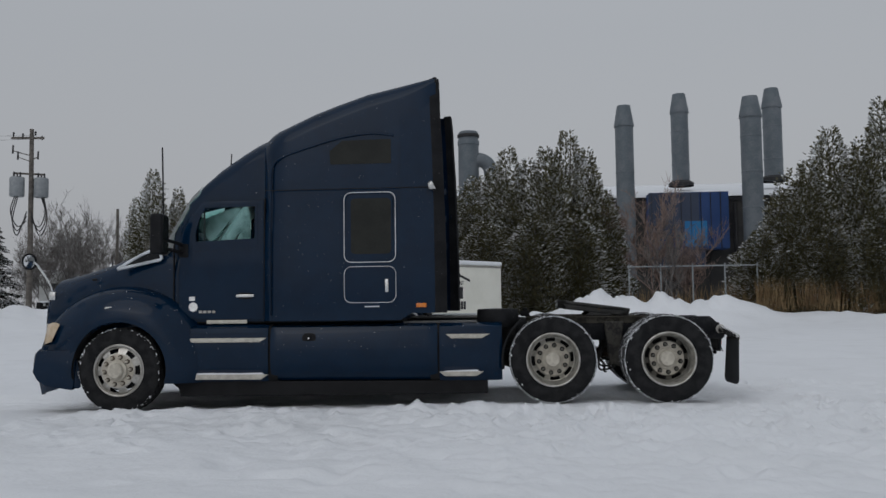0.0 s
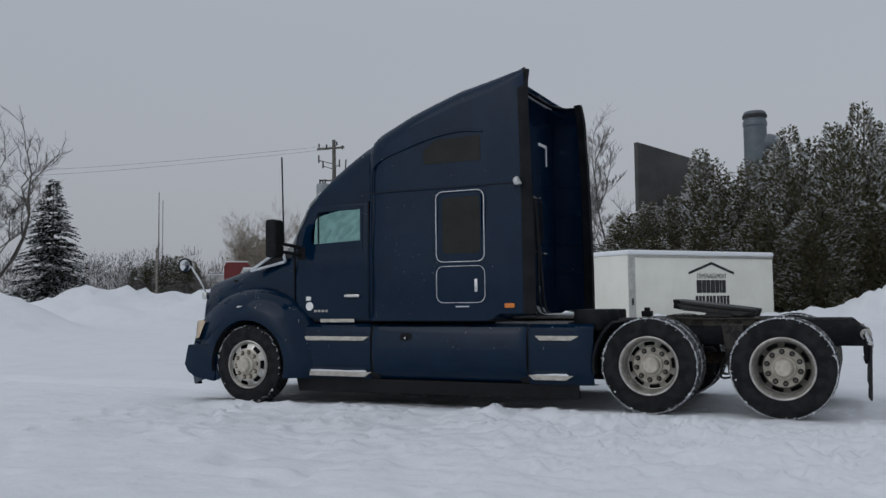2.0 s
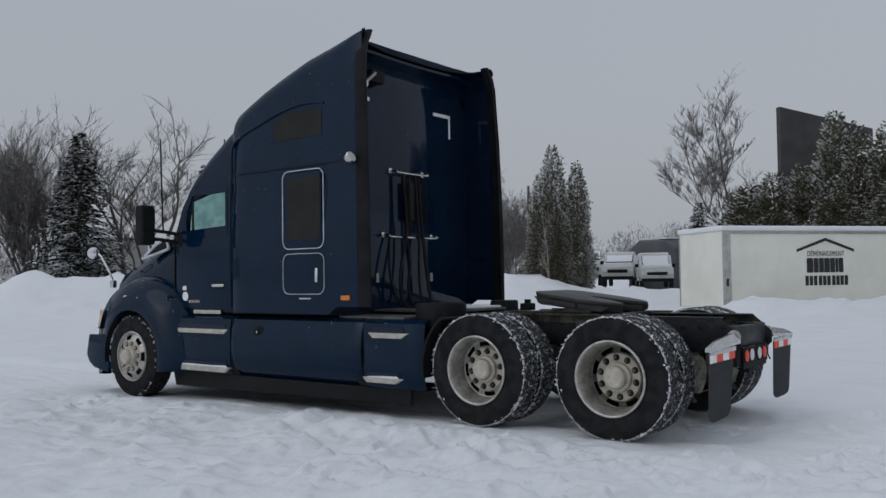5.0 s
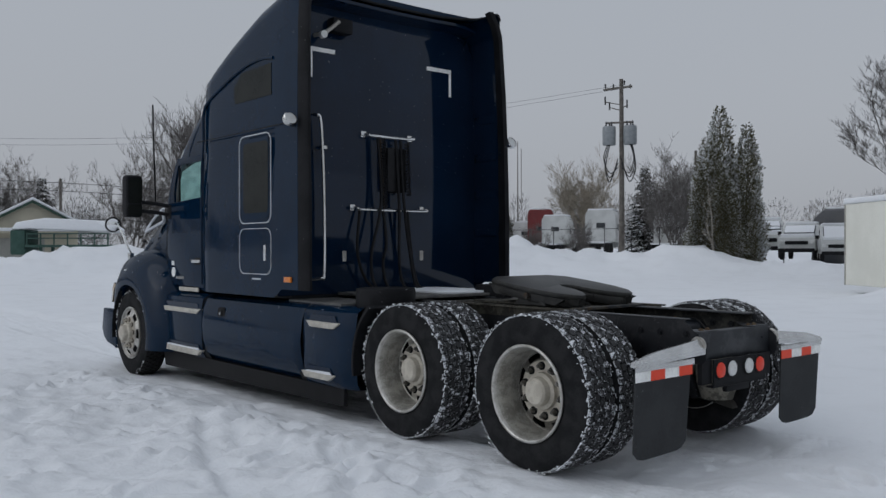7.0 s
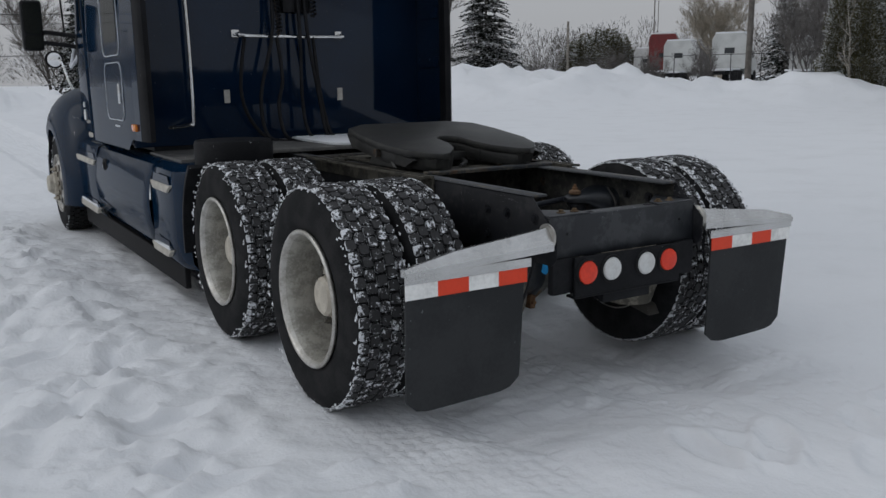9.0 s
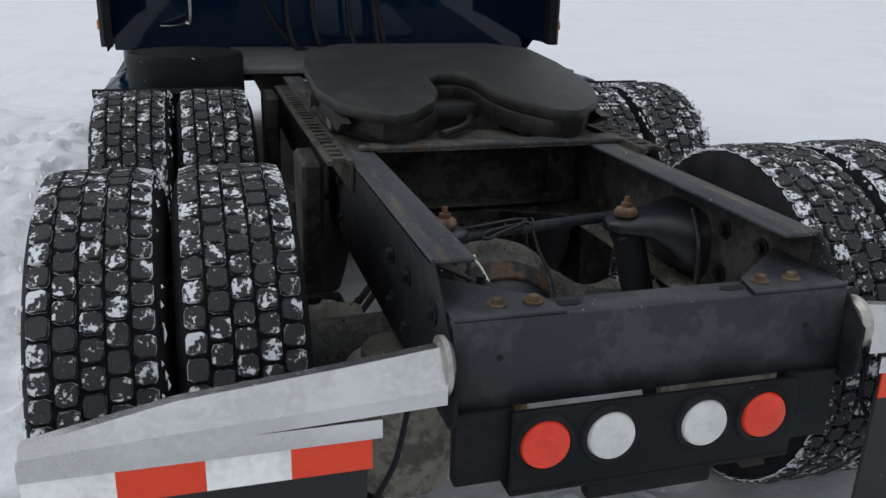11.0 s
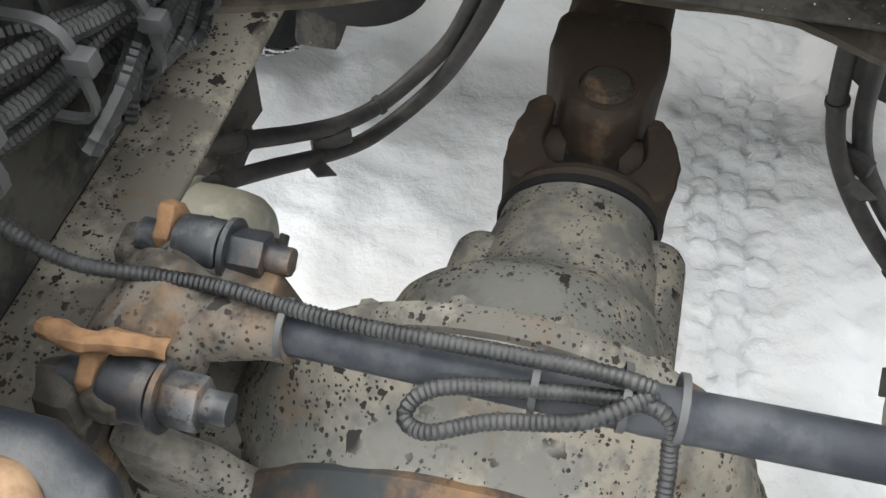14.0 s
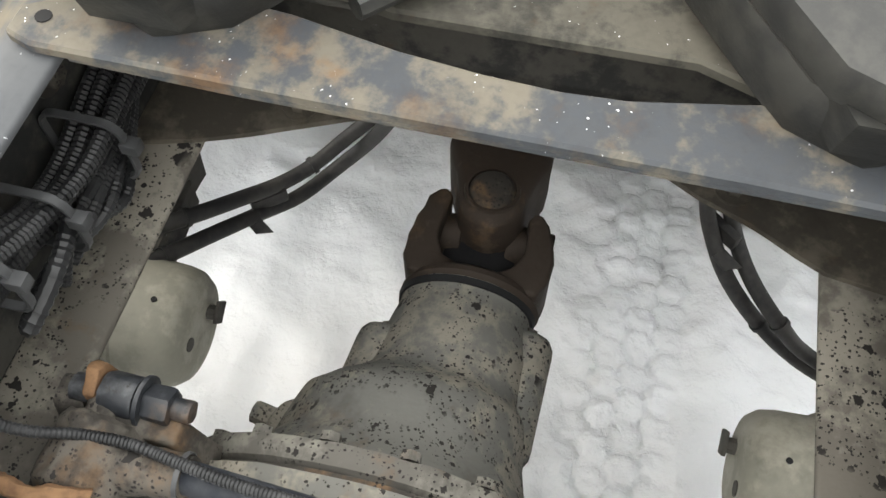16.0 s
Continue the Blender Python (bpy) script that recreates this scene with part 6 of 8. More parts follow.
part("bearing_cap", lathe([(0.0, 0.010), (0.024, 0.009), (0.028, 0.004), (0.030, 0.0)], 28, pose(0.130, SY_ + 0.003, 0.588)), RUSTY, shaft)
part("cap_ring", lathe([(0.030, 0.0), (0.031, 0.005), (0.035, 0.005), (0.036, 0.0)], 28, pose(0.130, SY_ + 0.003, 0.588)), SHAFT, shaft)
part("joint_body", bev(box(0.120, 0.230, SY_ - 0.050, SY_ + 0.050, 0.455, 0.515), 0.015, 2), SEAM_SHADE, shaft, "black greased joint")
part("joint_cross", join(rod((0.148, SY_ - 0.058, 0.50), (0.148, SY_ + 0.055, 0.50), 0.026, 16), rod((0.140, SY_, 0.44), (0.140, SY_, 0.575), 0.028, 16)), SHAFT, shaft)
yoke(-0.42, 1, -0.004)
front_ax = part("front_axle_housing", lathe([(0, 0.235), (0.09, 0.23), (0.10, 0.18), (0.14, 0.12), (0.20, 0.08), (0.24, 0.03), (0.24, -0.08), (0.2, -0.12), (0.1, -0.14), (0, -0.14)], 40, pose(-0.66, 0, 0.5, 0, 90, 0)), CASTRUST, CH, "forward drive axle housing", 40)
for s in (-1, 1):
    part("axle_arm", rod((-0.66, s * 0.15, 0.5), (-0.66, s * 0.66, 0.5), 0.12, 20, 0.085), CAST, front_ax)

# suspension
for s in (-1, 1):
    for cx in (0.66, -0.66):
        part("trailing_beam", bev(plate([(cx - 0.55, 0.44), (cx - 0.2, 0.41), (cx + 0.1, 0.40), (cx + 0.42, 0.31), (cx + 0.45, 0.26), (cx + 0.2, 0.30), (cx - 0.2, 0.33), (cx - 0.55, 0.38)], "y", s * 0.47, s * 0.55), 0.006, 1), CROSS, CH, "dark suspension beam")
        part("beam_hanger", bev(plate([(cx - 0.66, 0.92), (cx - 0.42, 0.92), (cx - 0.48, 0.40), (cx - 0.60, 0.38)], "y", s * 0.475, s * 0.54), 0.012, 1), CROSS, CH, "dark hanger bracket")
    bag = part("air_bag", lathe([(0.0, 0.625), (0.085, 0.625), (0.10, 0.615), (0.125, 0.60), (0.145, 0.56), (0.150, 0.50), (0.145, 0.42), (0.125, 0.36), (0.11, 0.31), (0.0, 0.30)], 36, pose(1.015, s * 0.42, 0.025)), BAG, CH, "salt-whitened rubber air spring", 50)
    part("bag_plate", lathe([(0.0, 0.640), (0.088, 0.640), (0.092, 0.626), (0.0, 0.626)], 30, pose(1.015, s * 0.42, 0.025)), BEIGE, bag)
    part("bag_fitting", join(rod((0.97, s * 0.365, 0.66), (0.97, s * 0.365, 0.68), 0.013, 6), rod((0.97, s * 0.365, 0.675), (0.97, s * 0.365, 0.70), 0.008, 10)), BOLT, bag)
    part("bag_hose", tube([(0.97, s * 0.365, 0.695), (0.965, s * 0.365, 0.75), (0.95, s * 0.37, 0.84), (0.86, s * 0.40, 0.90)], 0.007, 8), HOSE, CH)
    fbag = part("air_bag", lathe([(0.0, 0.62), (0.10, 0.62), (0.14, 0.58), (0.15, 0.48), (0.13, 0.38), (0.11, 0.31), (0.0, 0.30)], 30, pose(-0.335, s * 0.45, 0)), GROOVE, CH, "dark rubber air spring", 50)
    # shock absorber and its horn-shaped bracket
    nx_, ny_, nz_ = 0.775, s * 0.252, 0.868
    rows = []
    for y, x0, x1, z0, z1 in ((0.425, 0.66, 0.93, 0.70, 0.905), (0.38, 0.675, 0.915, 0.735, 0.895), (0.335, 0.70, 0.875, 0.785, 0.88), (0.30, 0.712, 0.845, 0.812, 0.872), (0.252, 0.712, 0.838, 0.822, 0.866), (0.215, 0.73, 0.82, 0.826, 0.862), (0.195, 0.755, 0.795, 0.832, 0.856)):
        xm, zm, a, b = (x0 + x1) / 2, (z0 + z1) / 2, (x1 - x0) / 2, (z1 - z0) / 2
        rows.append([Vector((xm + a * math.copysign(abs(math.cos(t)) ** 0.6, math.cos(t)), s * y, zm + b * math.copysign(abs(math.sin(t)) ** 0.6, math.sin(t)))) for t in [2 * math.pi * k / 24 for k in range(24)]])
    horn = part("shock_bracket", loft(rows, True, True), BRACKET, CH, "dark horn-shaped shock absorber bracket", 60)
    part("bushing", lathe([(0.0, 0.026), (0.017, 0.026), (0.027, 0.022), (0.0315, 0.014), (0.031, 0.004), (0.025, 0.0)], 28, pose(nx_, ny_, nz_ - 0.002)), WASHER, horn, "tan rubber bushing", 60)
    part("top_nut", join(rod((nx_, ny_, nz_ + 0.020), (nx_, ny_, nz_ + 0.036), 0.0165, 6, None, 0.003), rod((nx_, ny_, nz_ + 0.034), (nx_, ny_, nz_ + 0.052), 0.009, 10, 0.007)), NUT, horn, "rusty nut and stud")
    part("shock_tube", join(rod((nx_ + 0.003, s * 0.256, 0.832), (nx_ + 0.062, s * 0.306, 0.56), 0.043, 22), rod((nx_ + 0.062, s * 0.306, 0.57), (nx_ + 0.11, s * 0.345, 0.33), 0.033, 20)), BLACK, CH, "black shock absorber")
    part("lower_bushing", lathe([(0.044, 0.0), (0.046, 0.012), (0.03, 0.022)], 22, pose(nx_ + 0.002, s * 0.256, 0.808)), BRACKET, CH)
    # brake chambers
    can = [(0.0, 0.0), (0.052, 0.0), (0.072, 0.006), (0.081, 0.018), (0.085, 0.038), (0.087, 0.078), (0.088, 0.084), (0.092, 0.086), (0.093, 0.093), (0.090, 0.096), (0.090, 0.104), (0.099, 0.107), (0.101, 0.121), (0.092, 0.127), (0.087, 0.14), (0.085, 0.27), (0.0, 0.28)]
    CX, CY = (0.330, 0.376) if s < 0 else (0.352, 0.346)
    cham = part("brake_chamber", lathe(can, 36, pose(CX, s * CY, 0.41, -90 * s, 0, 0)), CHAMBER, CH, "cream round brake chamber", 50)
    part("cage_bolt", join(rod((CX - 0.030, s * (CY + 0.006), 0.41), (CX - 0.032, s * (CY - 0.012), 0.408), 0.011, 8), moved(box(-0.016, 0.016, -0.003, 0.003, -0.012, 0.012, 0.002), pose(CX - 0.034, s * (CY - 0.014), 0.408, 0, 30, 0))), CROSS, cham)
    part("vent_hole", rod((CX + 0.005, s * (CY + 0.040), 0.4935), (CX + 0.005, s * (CY + 0.040), 0.4965), 0.004, 10), SEAM_SHADE, cham)
    part("end_socket", rod((CX + 0.028, s * (CY + 0.003), 0.425), (CX + 0.028, s * (CY - 0.0015), 0.425), 0.010, 14), CROSS, cham)
    part("clamp_ring_bolt", rod((CX + 0.10, s * (CY + 0.118), 0.43), (CX + 0.10, s * (CY + 0.15), 0.43), 0.008, 8), CROSS, cham)
    # pairs of air lines
    if s < 0:
        lines = [[(0.34, -0.60, 0.52), (0.265, -0.505, 0.50), (0.195, -0.438, 0.470), (0.105, -0.403, 0.402), (0.045, -0.367, 0.370), (-0.004, -0.330, 0.366), (-0.048, -0.288, 0.39), (-0.043, -0.234, 0.47), (0.0, -0.185, 0.60), (0.07, -0.150, 0.72)],
                 [(0.36, -0.56, 0.48), (0.31, -0.49, 0.475), (0.253, -0.449, 0.455), (0.177, -0.420, 0.405), (0.094, -0.392, 0.345), (0.030, -0.347, 0.322), (-0.040, -0.305, 0.32), (-0.052, -0.252, 0.385), (-0.013, -0.201, 0.50), (0.035, -0.160, 0.62), (0.085, -0.140, 0.72)]]
    else:
        lines = [[(0.13, 0.60, 0.22), (0.092, 0.484, 0.235), (0.078, 0.396, 0.305), (0.053, 0.325, 0.378), (0.001, 0.284, 0.425), (-0.018, 0.262, 0.49), (0.015, 0.235, 0.60), (0.06, 0.21, 0.72)],
                 [(0.14, 0.62, 0.25), (0.098, 0.484, 0.272), (0.090, 0.418, 0.335), (0.047, 0.363, 0.372), (-0.003, 0.326, 0.405), (-0.020, 0.300, 0.47), (0.015, 0.27, 0.59), (0.06, 0.24, 0.72)]]
    for k, l in enumerate(lines):
        part("air_hose", tube(l, 0.012, 16, 8), HOSE, CH, "black rubber air hose")
    p = Vector(lines[0][4]).lerp(Vector(lines[1][4]), 0.5)
    part("hose_clip", moved(box(-0.008, 0.008, -0.030, 0.030, -0.014, 0.014, 0.005), Matrix.Translation(p) @ pose(0, 0, 0, 0, 0, -40 * s)), HOSE, CH)
    part("clip_tail", moved(plate([(-0.016, -0.012), (0.010, -0.012), (0.026, 0.010), (-0.010, 0.010)], "z", -0.003, 0.003), Matrix.Translation(p + Vector((0.042, -0.006 if s < 0 else 0.01, -0.012))) @ pose(0, 0, 0, 10, 20, 60)), HOSE, CH)
    for k, i in ((0, 5), (1, 2), (0, 2)):
        part("hose_tie", moved(lathe([(0.0125, -0.004), (0.0150, -0.004), (0.0150, 0.004), (0.0125, 0.004)], 14, None, True), Matrix.Translation(lines[k][i]) @ (Vector(lines[k][i + 1]) - Vector(lines[k][i - 1])).to_track_quat("Z", "Y").to_matrix().to_4x4()), HOSE, CH)

# torque rod across the axle, with its rusty left end and loom
part("torque_rod", join(rod((0.597, -0.195, 0.770), (0.615, 0.06, 0.801), 0.0145, 20), rod((0.612, 0.03, 0.797), (0.622, 0.40, 0.828), 0.0155, 20)), ROD, CH, "blue-grey lateral torque rod")
end = part("rod_bracket", lumpy(bev(plate([(0.515, 0.56), (0.690, 0.56), (0.688, 0.70), (0.678, 0.768), (0.655, 0.776), (0.632, 0.742), (0.572, 0.742), (0.556, 0.770), (0.532, 0.764), (0.518, 0.70)], "y", -0.332, -0.300), 0.010, 2), 0.005, 28, 2), RUSTY, CH, "rust and salt covered rod bracket")
part("bracket_rib", lumpy(bev(plate([(-0.30, 0.575), (-0.17, 0.575), (-0.20, 0.645), (-0.255, 0.700), (-0.30, 0.715)], "x", 0.645, 0.675), 0.010, 2), 0.005, 30, 2), CASTRUST, end)
part("bracket_rib", lumpy(bev(plate([(-0.30, 0.575), (-0.20, 0.575), (-0.245, 0.660), (-0.30, 0.70)], "x", 0.530, 0.556), 0.008, 2), 0.005, 30, 2), CASTRUST, end)
part("bracket_foot", lumpy(bev(box(0.52, 0.69, -0.31, -0.16, 0.56, 0.632), 0.02, 2), 0.006, 30, 2), CASTRUST, end)
# the rod's eye turns on a bar pin that two bolts hold to the bracket
eye = part("rod_eye", lumpy(lathe([(0.020, -0.034), (0.032, -0.034), (0.037, -0.026), (0.038, 0.0), (0.037, 0.026), (0.032, 0.034), (0.020, 0.034)], 32, pose(0.600, -0.276, 0.758, 0, 90, 0), True), 0.005, 34, 2), RUSTY, end, "rust-scabbed rod eye", 80)
part("eye_neck", lumpy(tube([(0.602, -0.262, 0.758), (0.600, -0.235, 0.762), (0.598, -0.210, 0.766), (0.598, -0.185, 0.770)], 0.025, 20, 5, 0, 0.72), 0.003, 40, 1), RUSTY, eye, "", 80)
part("bar_pin", lumpy(bev(box(0.527, 0.676, -0.296, -0.266, 0.748, 0.778), 0.012, 3), 0.003, 50, 2), RUSTY, eye, "", 80)
part("clamp_leg", lumpy(bev(plate([(-0.272, 0.772), (-0.212, 0.764), (-0.190, 0.700), (-0.196, 0.672), (-0.236, 0.690)], "x", 0.548, 0.574), 0.005, 2), 0.003, 50, 1), RUSTY, end, "dark rust-stained clamp leg", 60)
part("rust_ledge", lumpy(tube([(0.640, -0.325, 0.792), (0.645, -0.300, 0.798), (0.640, -0.275, 0.795), (0.634, -0.250, 0.786)], 0.0075, 10, 5), 0.003, 60, 1), NUT, eye, "flaking orange rust ledge")
for x, z in ((0.543, 0.766), (0.654, 0.764)):
    part("lock_tab", lumpy(bev(plate([(x - 0.026, z - 0.020), (x + 0.016, z - 0.022), (x + 0.010, z + 0.014), (x - 0.010, z + 0.026), (x - 0.022, z + 0.016)], "y", -0.300, -0.288), 0.003, 2), 0.002, 60, 1), NUT, end, "orange rusted lock tab")
    bolt = rod((x, -0.315, z), (x, -0.225, z), 0.0125, 16)
    join(bolt, rod((x, -0.286, z), (x, -0.253, z), 0.0205, 20, None, 0.004))
    join(bolt, rod((x, -0.248, z), (x, -0.222, z), 0.0185, 6, None, 0.004))
    join(bolt, rod((x, -0.224, z), (x, -0.205, z), 0.0105, 14, None, 0.002))
    part("clamp_bolt", lumpy(bolt, 0.0008, 90, 1), CLAMP, end, "grey clamp bolt and nut", 30)
    part("washer", lathe([(0.012, 0), (0.0235, 0), (0.0235, 0.004), (0.012, 0.004)], 22, pose(x, -0.2465, z, 90, 0, 0)), CLAMP, end)
part("loom", tube([(0.605, -0.385, 0.895), (0.603, -0.366, 0.852), (0.602, -0.323, 0.812), (0.590, -0.278, 0.794), (0.587, -0.235, 0.791), (0.592, -0.197, 0.794), (0.600, -0.14, 0.802), (0.604, -0.08, 0.811), (0.609, 0.0, 0.822), (0.612, 0.035, 0.820)], 0.0056, 10, 8, 0.0038), LOOM, CH, "ribbed cable conduit")
part("loom", tube([(0.612, 0.035, 0.818), (0.635, 0.0, 0.812), (0.640, -0.05, 0.797), (0.650, -0.085, 0.787), (0.640, -0.10, 0.784), (0.625, -0.08, 0.797), (0.618, 0.0, 0.810), (0.62, 0.04, 0.812), (0.632, 0.050, 0.785), (0.665, 0.055, 0.745), (0.690, 0.066, 0.712), (0.714, 0.082, 0.66), (0.735, 0.086, 0.59), (0.750, 0.078, 0.53), (0.758, 0.06, 0.47)], 0.0054, 10, 8, 0.0038), LOOM, CH, "ribbed cable conduit")
for y in (-0.188, -0.03, 0.02, 0.05):
    part("cable_tie", lathe([(0.019, -0.0022), (0.0203, -0.0022), (0.0203, 0.0022), (0.019, 0.0022)], 18, pose(0.603 + 0.06 * (y + 0.1), y, 0.799 + 0.127 * y, 90, 0, 0), True), TIE, CH)
for k, (dy, dz) in enumerate(((0, 0), (0.022, 0.004), (0.004, 0.024), (0.028, 0.028), (0.012, -0.02), (-0.012, 0.02))):
    a = 0.012 * math.sin(k * 2.1)
    part("loom", tube([(0.74, -0.405 + dy, 0.925 + dz), (0.63, -0.392 + dy + a, 0.905 + dz), (0.53, -0.385 + dy, 0.878 + dz - a), (0.45, -0.382 + dy - a, 0.845 + dz), (0.37, -0.382 + dy, 0.823 + dz + a), (0.25, -0.395 + dy, 0.82 + dz), (0.05, -0.405 + dy, 0.82 + dz)], 0.0078, 8, 5, 0.006), LOOM, CH, "bundle of grey ribbed conduit")
part("loom", tube([(0.42, -0.352, 0.835), (0.48, -0.340, 0.835), (0.52, -0.350, 0.815), (0.47, -0.370, 0.795), (0.38, -0.365, 0.80)], 0.009, 8, 6, 0.008), LOOM, CH)
for x, z in ((0.60, 0.902), (0.51, 0.875), (0.43, 0.842), (0.335, 0.826)):
    part("cable_tie", moved(framed(rounded(-0.042, 0.042, -0.040, 0.045, 0.02, 3), rounded(-0.039, 0.039, -0.037, 0.042, 0.018, 3), -0.004, 0.004), Matrix.Translation((x, -0.376, z)) @ pose(0, 0, 0, 0, 0, 90)), TIE, CH)
    part("tie_head", box(x - 0.007, x + 0.007, -0.340, -0.322, z + 0.008, z + 0.022, 0.002), TIE, CH)
for k in range(4):
    part("loom", tube([(0.40 + 0.02 * k, -0.36, 0.80 - 0.006 * k), (0.36 + 0.02 * k, -0.345 - 0.004 * k, 0.785 + 0.012 * k), (0.30 + 0.01 * k, -0.365, 0.79 + 0.008 * k), (0.24, -0.385, 0.80 + 0.006 * k)], 0.0065, 8, 5, 0.006), LOOM, CH)

# levelling valve, its rod and lines
valve = part("levelling_valve", join(box(1.032, 1.077, -0.268, -0.222, 0.735, 0.820, 0.006), rod((1.054, -0.246, 0.815), (1.054, -0.246, 0.838), 0.011, 8)), ROD, CH, "grey levelling valve")
part("valve_shelf", box(1.02, 1.09, -0.42, -0.235, 0.726, 0.734, 0.002), GUSSET, valve)
part("valve_cap", box(1.052, 1.077, -0.302, -0.275, 0.755, 0.780, 0.006), CREAM, valve, "white plastic cap")
part("valve_rod", tube([(0.866, -0.205, 0.814), (0.93, -0.204, 0.809), (0.99, -0.204, 0.793), (1.062, -0.204, 0.765)], 0.0032, 8, 4), CREAM, valve, "thin cream link rod")
part("rod_end", rod((0.866, -0.212, 0.814), (0.866, -0.198, 0.814), 0.0065, 12), CREAM, valve)
part("rod_end", rod((1.062, -0.214, 0.765), (1.062, -0.194, 0.765), 0.006, 12), CREAM, valve)
part("link_arm", tube([(0.866, -0.212, 0.812), (0.885, -0.222, 0.775), (0.91, -0.23, 0.72), (0.93, -0.235, 0.64)], 0.005, 8, 4), CROSS, valve)
for k in range(3):
    part("valve_line", tube([(0.76 + 0.035 * k, -0.40, 0.88), (0.88 + 0.03 * k, -0.36, 0.85), (0.98 + 0.012 * k, -0.29 - 0.006 * k, 0.835), (1.047, -0.255 + 0.008 * k, 0.81)], 0.0050, 8, 5), HOSE, CH)
part("blue_tag", moved(loft([[Vector((-0.028, 0.0, -0.035)), Vector((0.0, 0.010, -0.05)), Vector((0.03, 0.002, -0.030))], [Vector((-0.03, 0.004, 0.0)), Vector((0.002, -0.004, -0.006)), Vector((0.034, 0.006, 0.012))], [Vector((-0.012, 0.0, 0.036)), Vector((0.012, 0.008, 0.042)), Vector((0.036, 0.0, 0.046))]], False), pose(0.762, 0.070, 0.515, -18, 0, 90)), BLUE, CH, "crumpled bright blue tag", 20)

# ---- round the yard ----
def foliage(name, c, c2, snow):
    m, nt, b = nodes(name)
    n = tex(nt, "ShaderNodeTexNoise", 0.9, 3)
    g = nt.nodes.new("ShaderNodeNewGeometry")
    col = blend(nt, g.outputs["Random Per Island"], c, c2)
    col = blend(nt, maths(nt, "MULTIPLY", n.outputs[0], 0.5), col, tuple(0.5 * v for v in c))
    s = nt.nodes.new("ShaderNodeTexNoise")
    s.inputs["Scale"].default_value = 3.2
    pick = maths(nt, "ADD", maths(nt, "MULTIPLY", g.outputs["Random Per Island"], 0.6), maths(nt, "MULTIPLY", s.outputs[0], 0.5))
    col = blend(nt, maths(nt, "MULTIPLY", ramp(nt, pick, 0.90 - snow, 0.94 - snow), upward(nt, -0.7, -0.1)), col, (0.80, 0.82, 0.85))
    nt.links.new(col, b.inputs["Base Color"])
    b.inputs["Roughness"].default_value = 0.85
    b.inputs["Specular IOR Level"].default_value = 0.15
    return m


CEDAR = foliage("cedar_foliage", (0.095, 0.092, 0.050), (0.20, 0.178, 0.095), 0.375)
SPRUCE = foliage("spruce_needles", (0.016, 0.020, 0.016), (0.042, 0.044, 0.036), 0.30)
BARK = plain("grey_bark", (0.065, 0.058, 0.052), 0.9, 0.0, (0.13, 0.12, 0.11), 8, 60, 0.4)
TWIG = plain("frosted_twigs", (0.085, 0.075, 0.068), 0.9, 0.0, (0.20, 0.19, 0.185), 3, 30, 0.3)
YTWIG = plain("yellow_willow_twigs", (0.26, 0.22, 0.17), 0.9, 0.0, (0.38, 0.34, 0.28), 3, 30, 0.3)
REDTWIG = plain("reddish_twigs", (0.17, 0.115, 0.095), 0.9, 0.0, (0.3, 0.23, 0.20), 3, 30, 0.3)
BIRCH = plain("pale_birch_bark", (0.34, 0.31, 0.27), 0.8, 0.0, (0.2, 0.18, 0.16), 6, 50, 0.3)
STRAW = plain("dry_reeds", (0.14, 0.085, 0.042), 0.9, 0.0, (0.32, 0.235, 0.13), 1.5, 60, 0.2)
CONCRETE = plain("dark_concrete", (0.055, 0.055, 0.056), 0.9, 0.0, (0.085, 0.083, 0.08), 0.5, 9, 0.2)
CLAD = plain("dark_cladding", (0.035, 0.035, 0.036), 0.8, 0.0, (0.06, 0.058, 0.055), 0.6, 12, 0.2)
BLUECLAD = plain("blue_cladding", (0.020, 0.055, 0.17), 0.6, 0.0, (0.03, 0.07, 0.2), 0.5, 10, 0.1)
BLUEGREY = plain("faded_blue_cladding", (0.040, 0.055, 0.095), 0.7, 0.0, (0.055, 0.07, 0.11), 0.6, 10, 0.1)
BRIGHTBLUE = plain("bright_blue_panel", (0.02, 0.16, 0.38), 0.6, 0.0, (0.03, 0.2, 0.42), 0.5, 10, 0.1)
GREYCLAD = plain("grey_cladding", (0.10, 0.105, 0.115), 0.8, 0.0, (0.14, 0.14, 0.145), 0.5, 10, 0.2)
STACK = plain("weathered_stack_steel", (0.12, 0.145, 0.165), 0.6, 0.3, (0.18, 0.20, 0.22), 0.8, 10, 0.15)
SOOT = plain("sooty_steel", (0.03, 0.03, 0.032), 0.8)
POLE = plain("weathered_pole", (0.10, 0.09, 0.08), 0.9, 0.0, (0.17, 0.155, 0.14), 4, 40, 0.3)
TRANSF = plain("grey_transformer", (0.24, 0.26, 0.28), 0.5, 0.1, (0.30, 0.32, 0.33), 4, 40, 0.05)
WIRE = plain("dark_cable", (0.03, 0.03, 0.032), 0.8)
CREAMWALL = plain("cream_siding", (0.52, 0.48, 0.38), 0.8, 0.0, (0.44, 0.41, 0.33), 0.7, 14, 0.1)
GREYWALL = plain("pale_grey_siding", (0.36, 0.36, 0.33), 0.8, 0.0, (0.30, 0.30, 0.28), 0.7, 14, 0.1)
ROOFGREEN = plain("dark_green_trim", (0.03, 0.06, 0.045), 0.7)
REDCAB = plain("red_cab_paint", (0.17, 0.016, 0.016), 0.4, 0.0, (0.13, 0.013, 0.013), 2, 30, 0.05, 0.4)
PALECAB = plain("white_cab_paint", (0.62, 0.63, 0.62), 0.4, 0.0, (0.52, 0.53, 0.52), 1.5, 30, 0.05, 0.3)
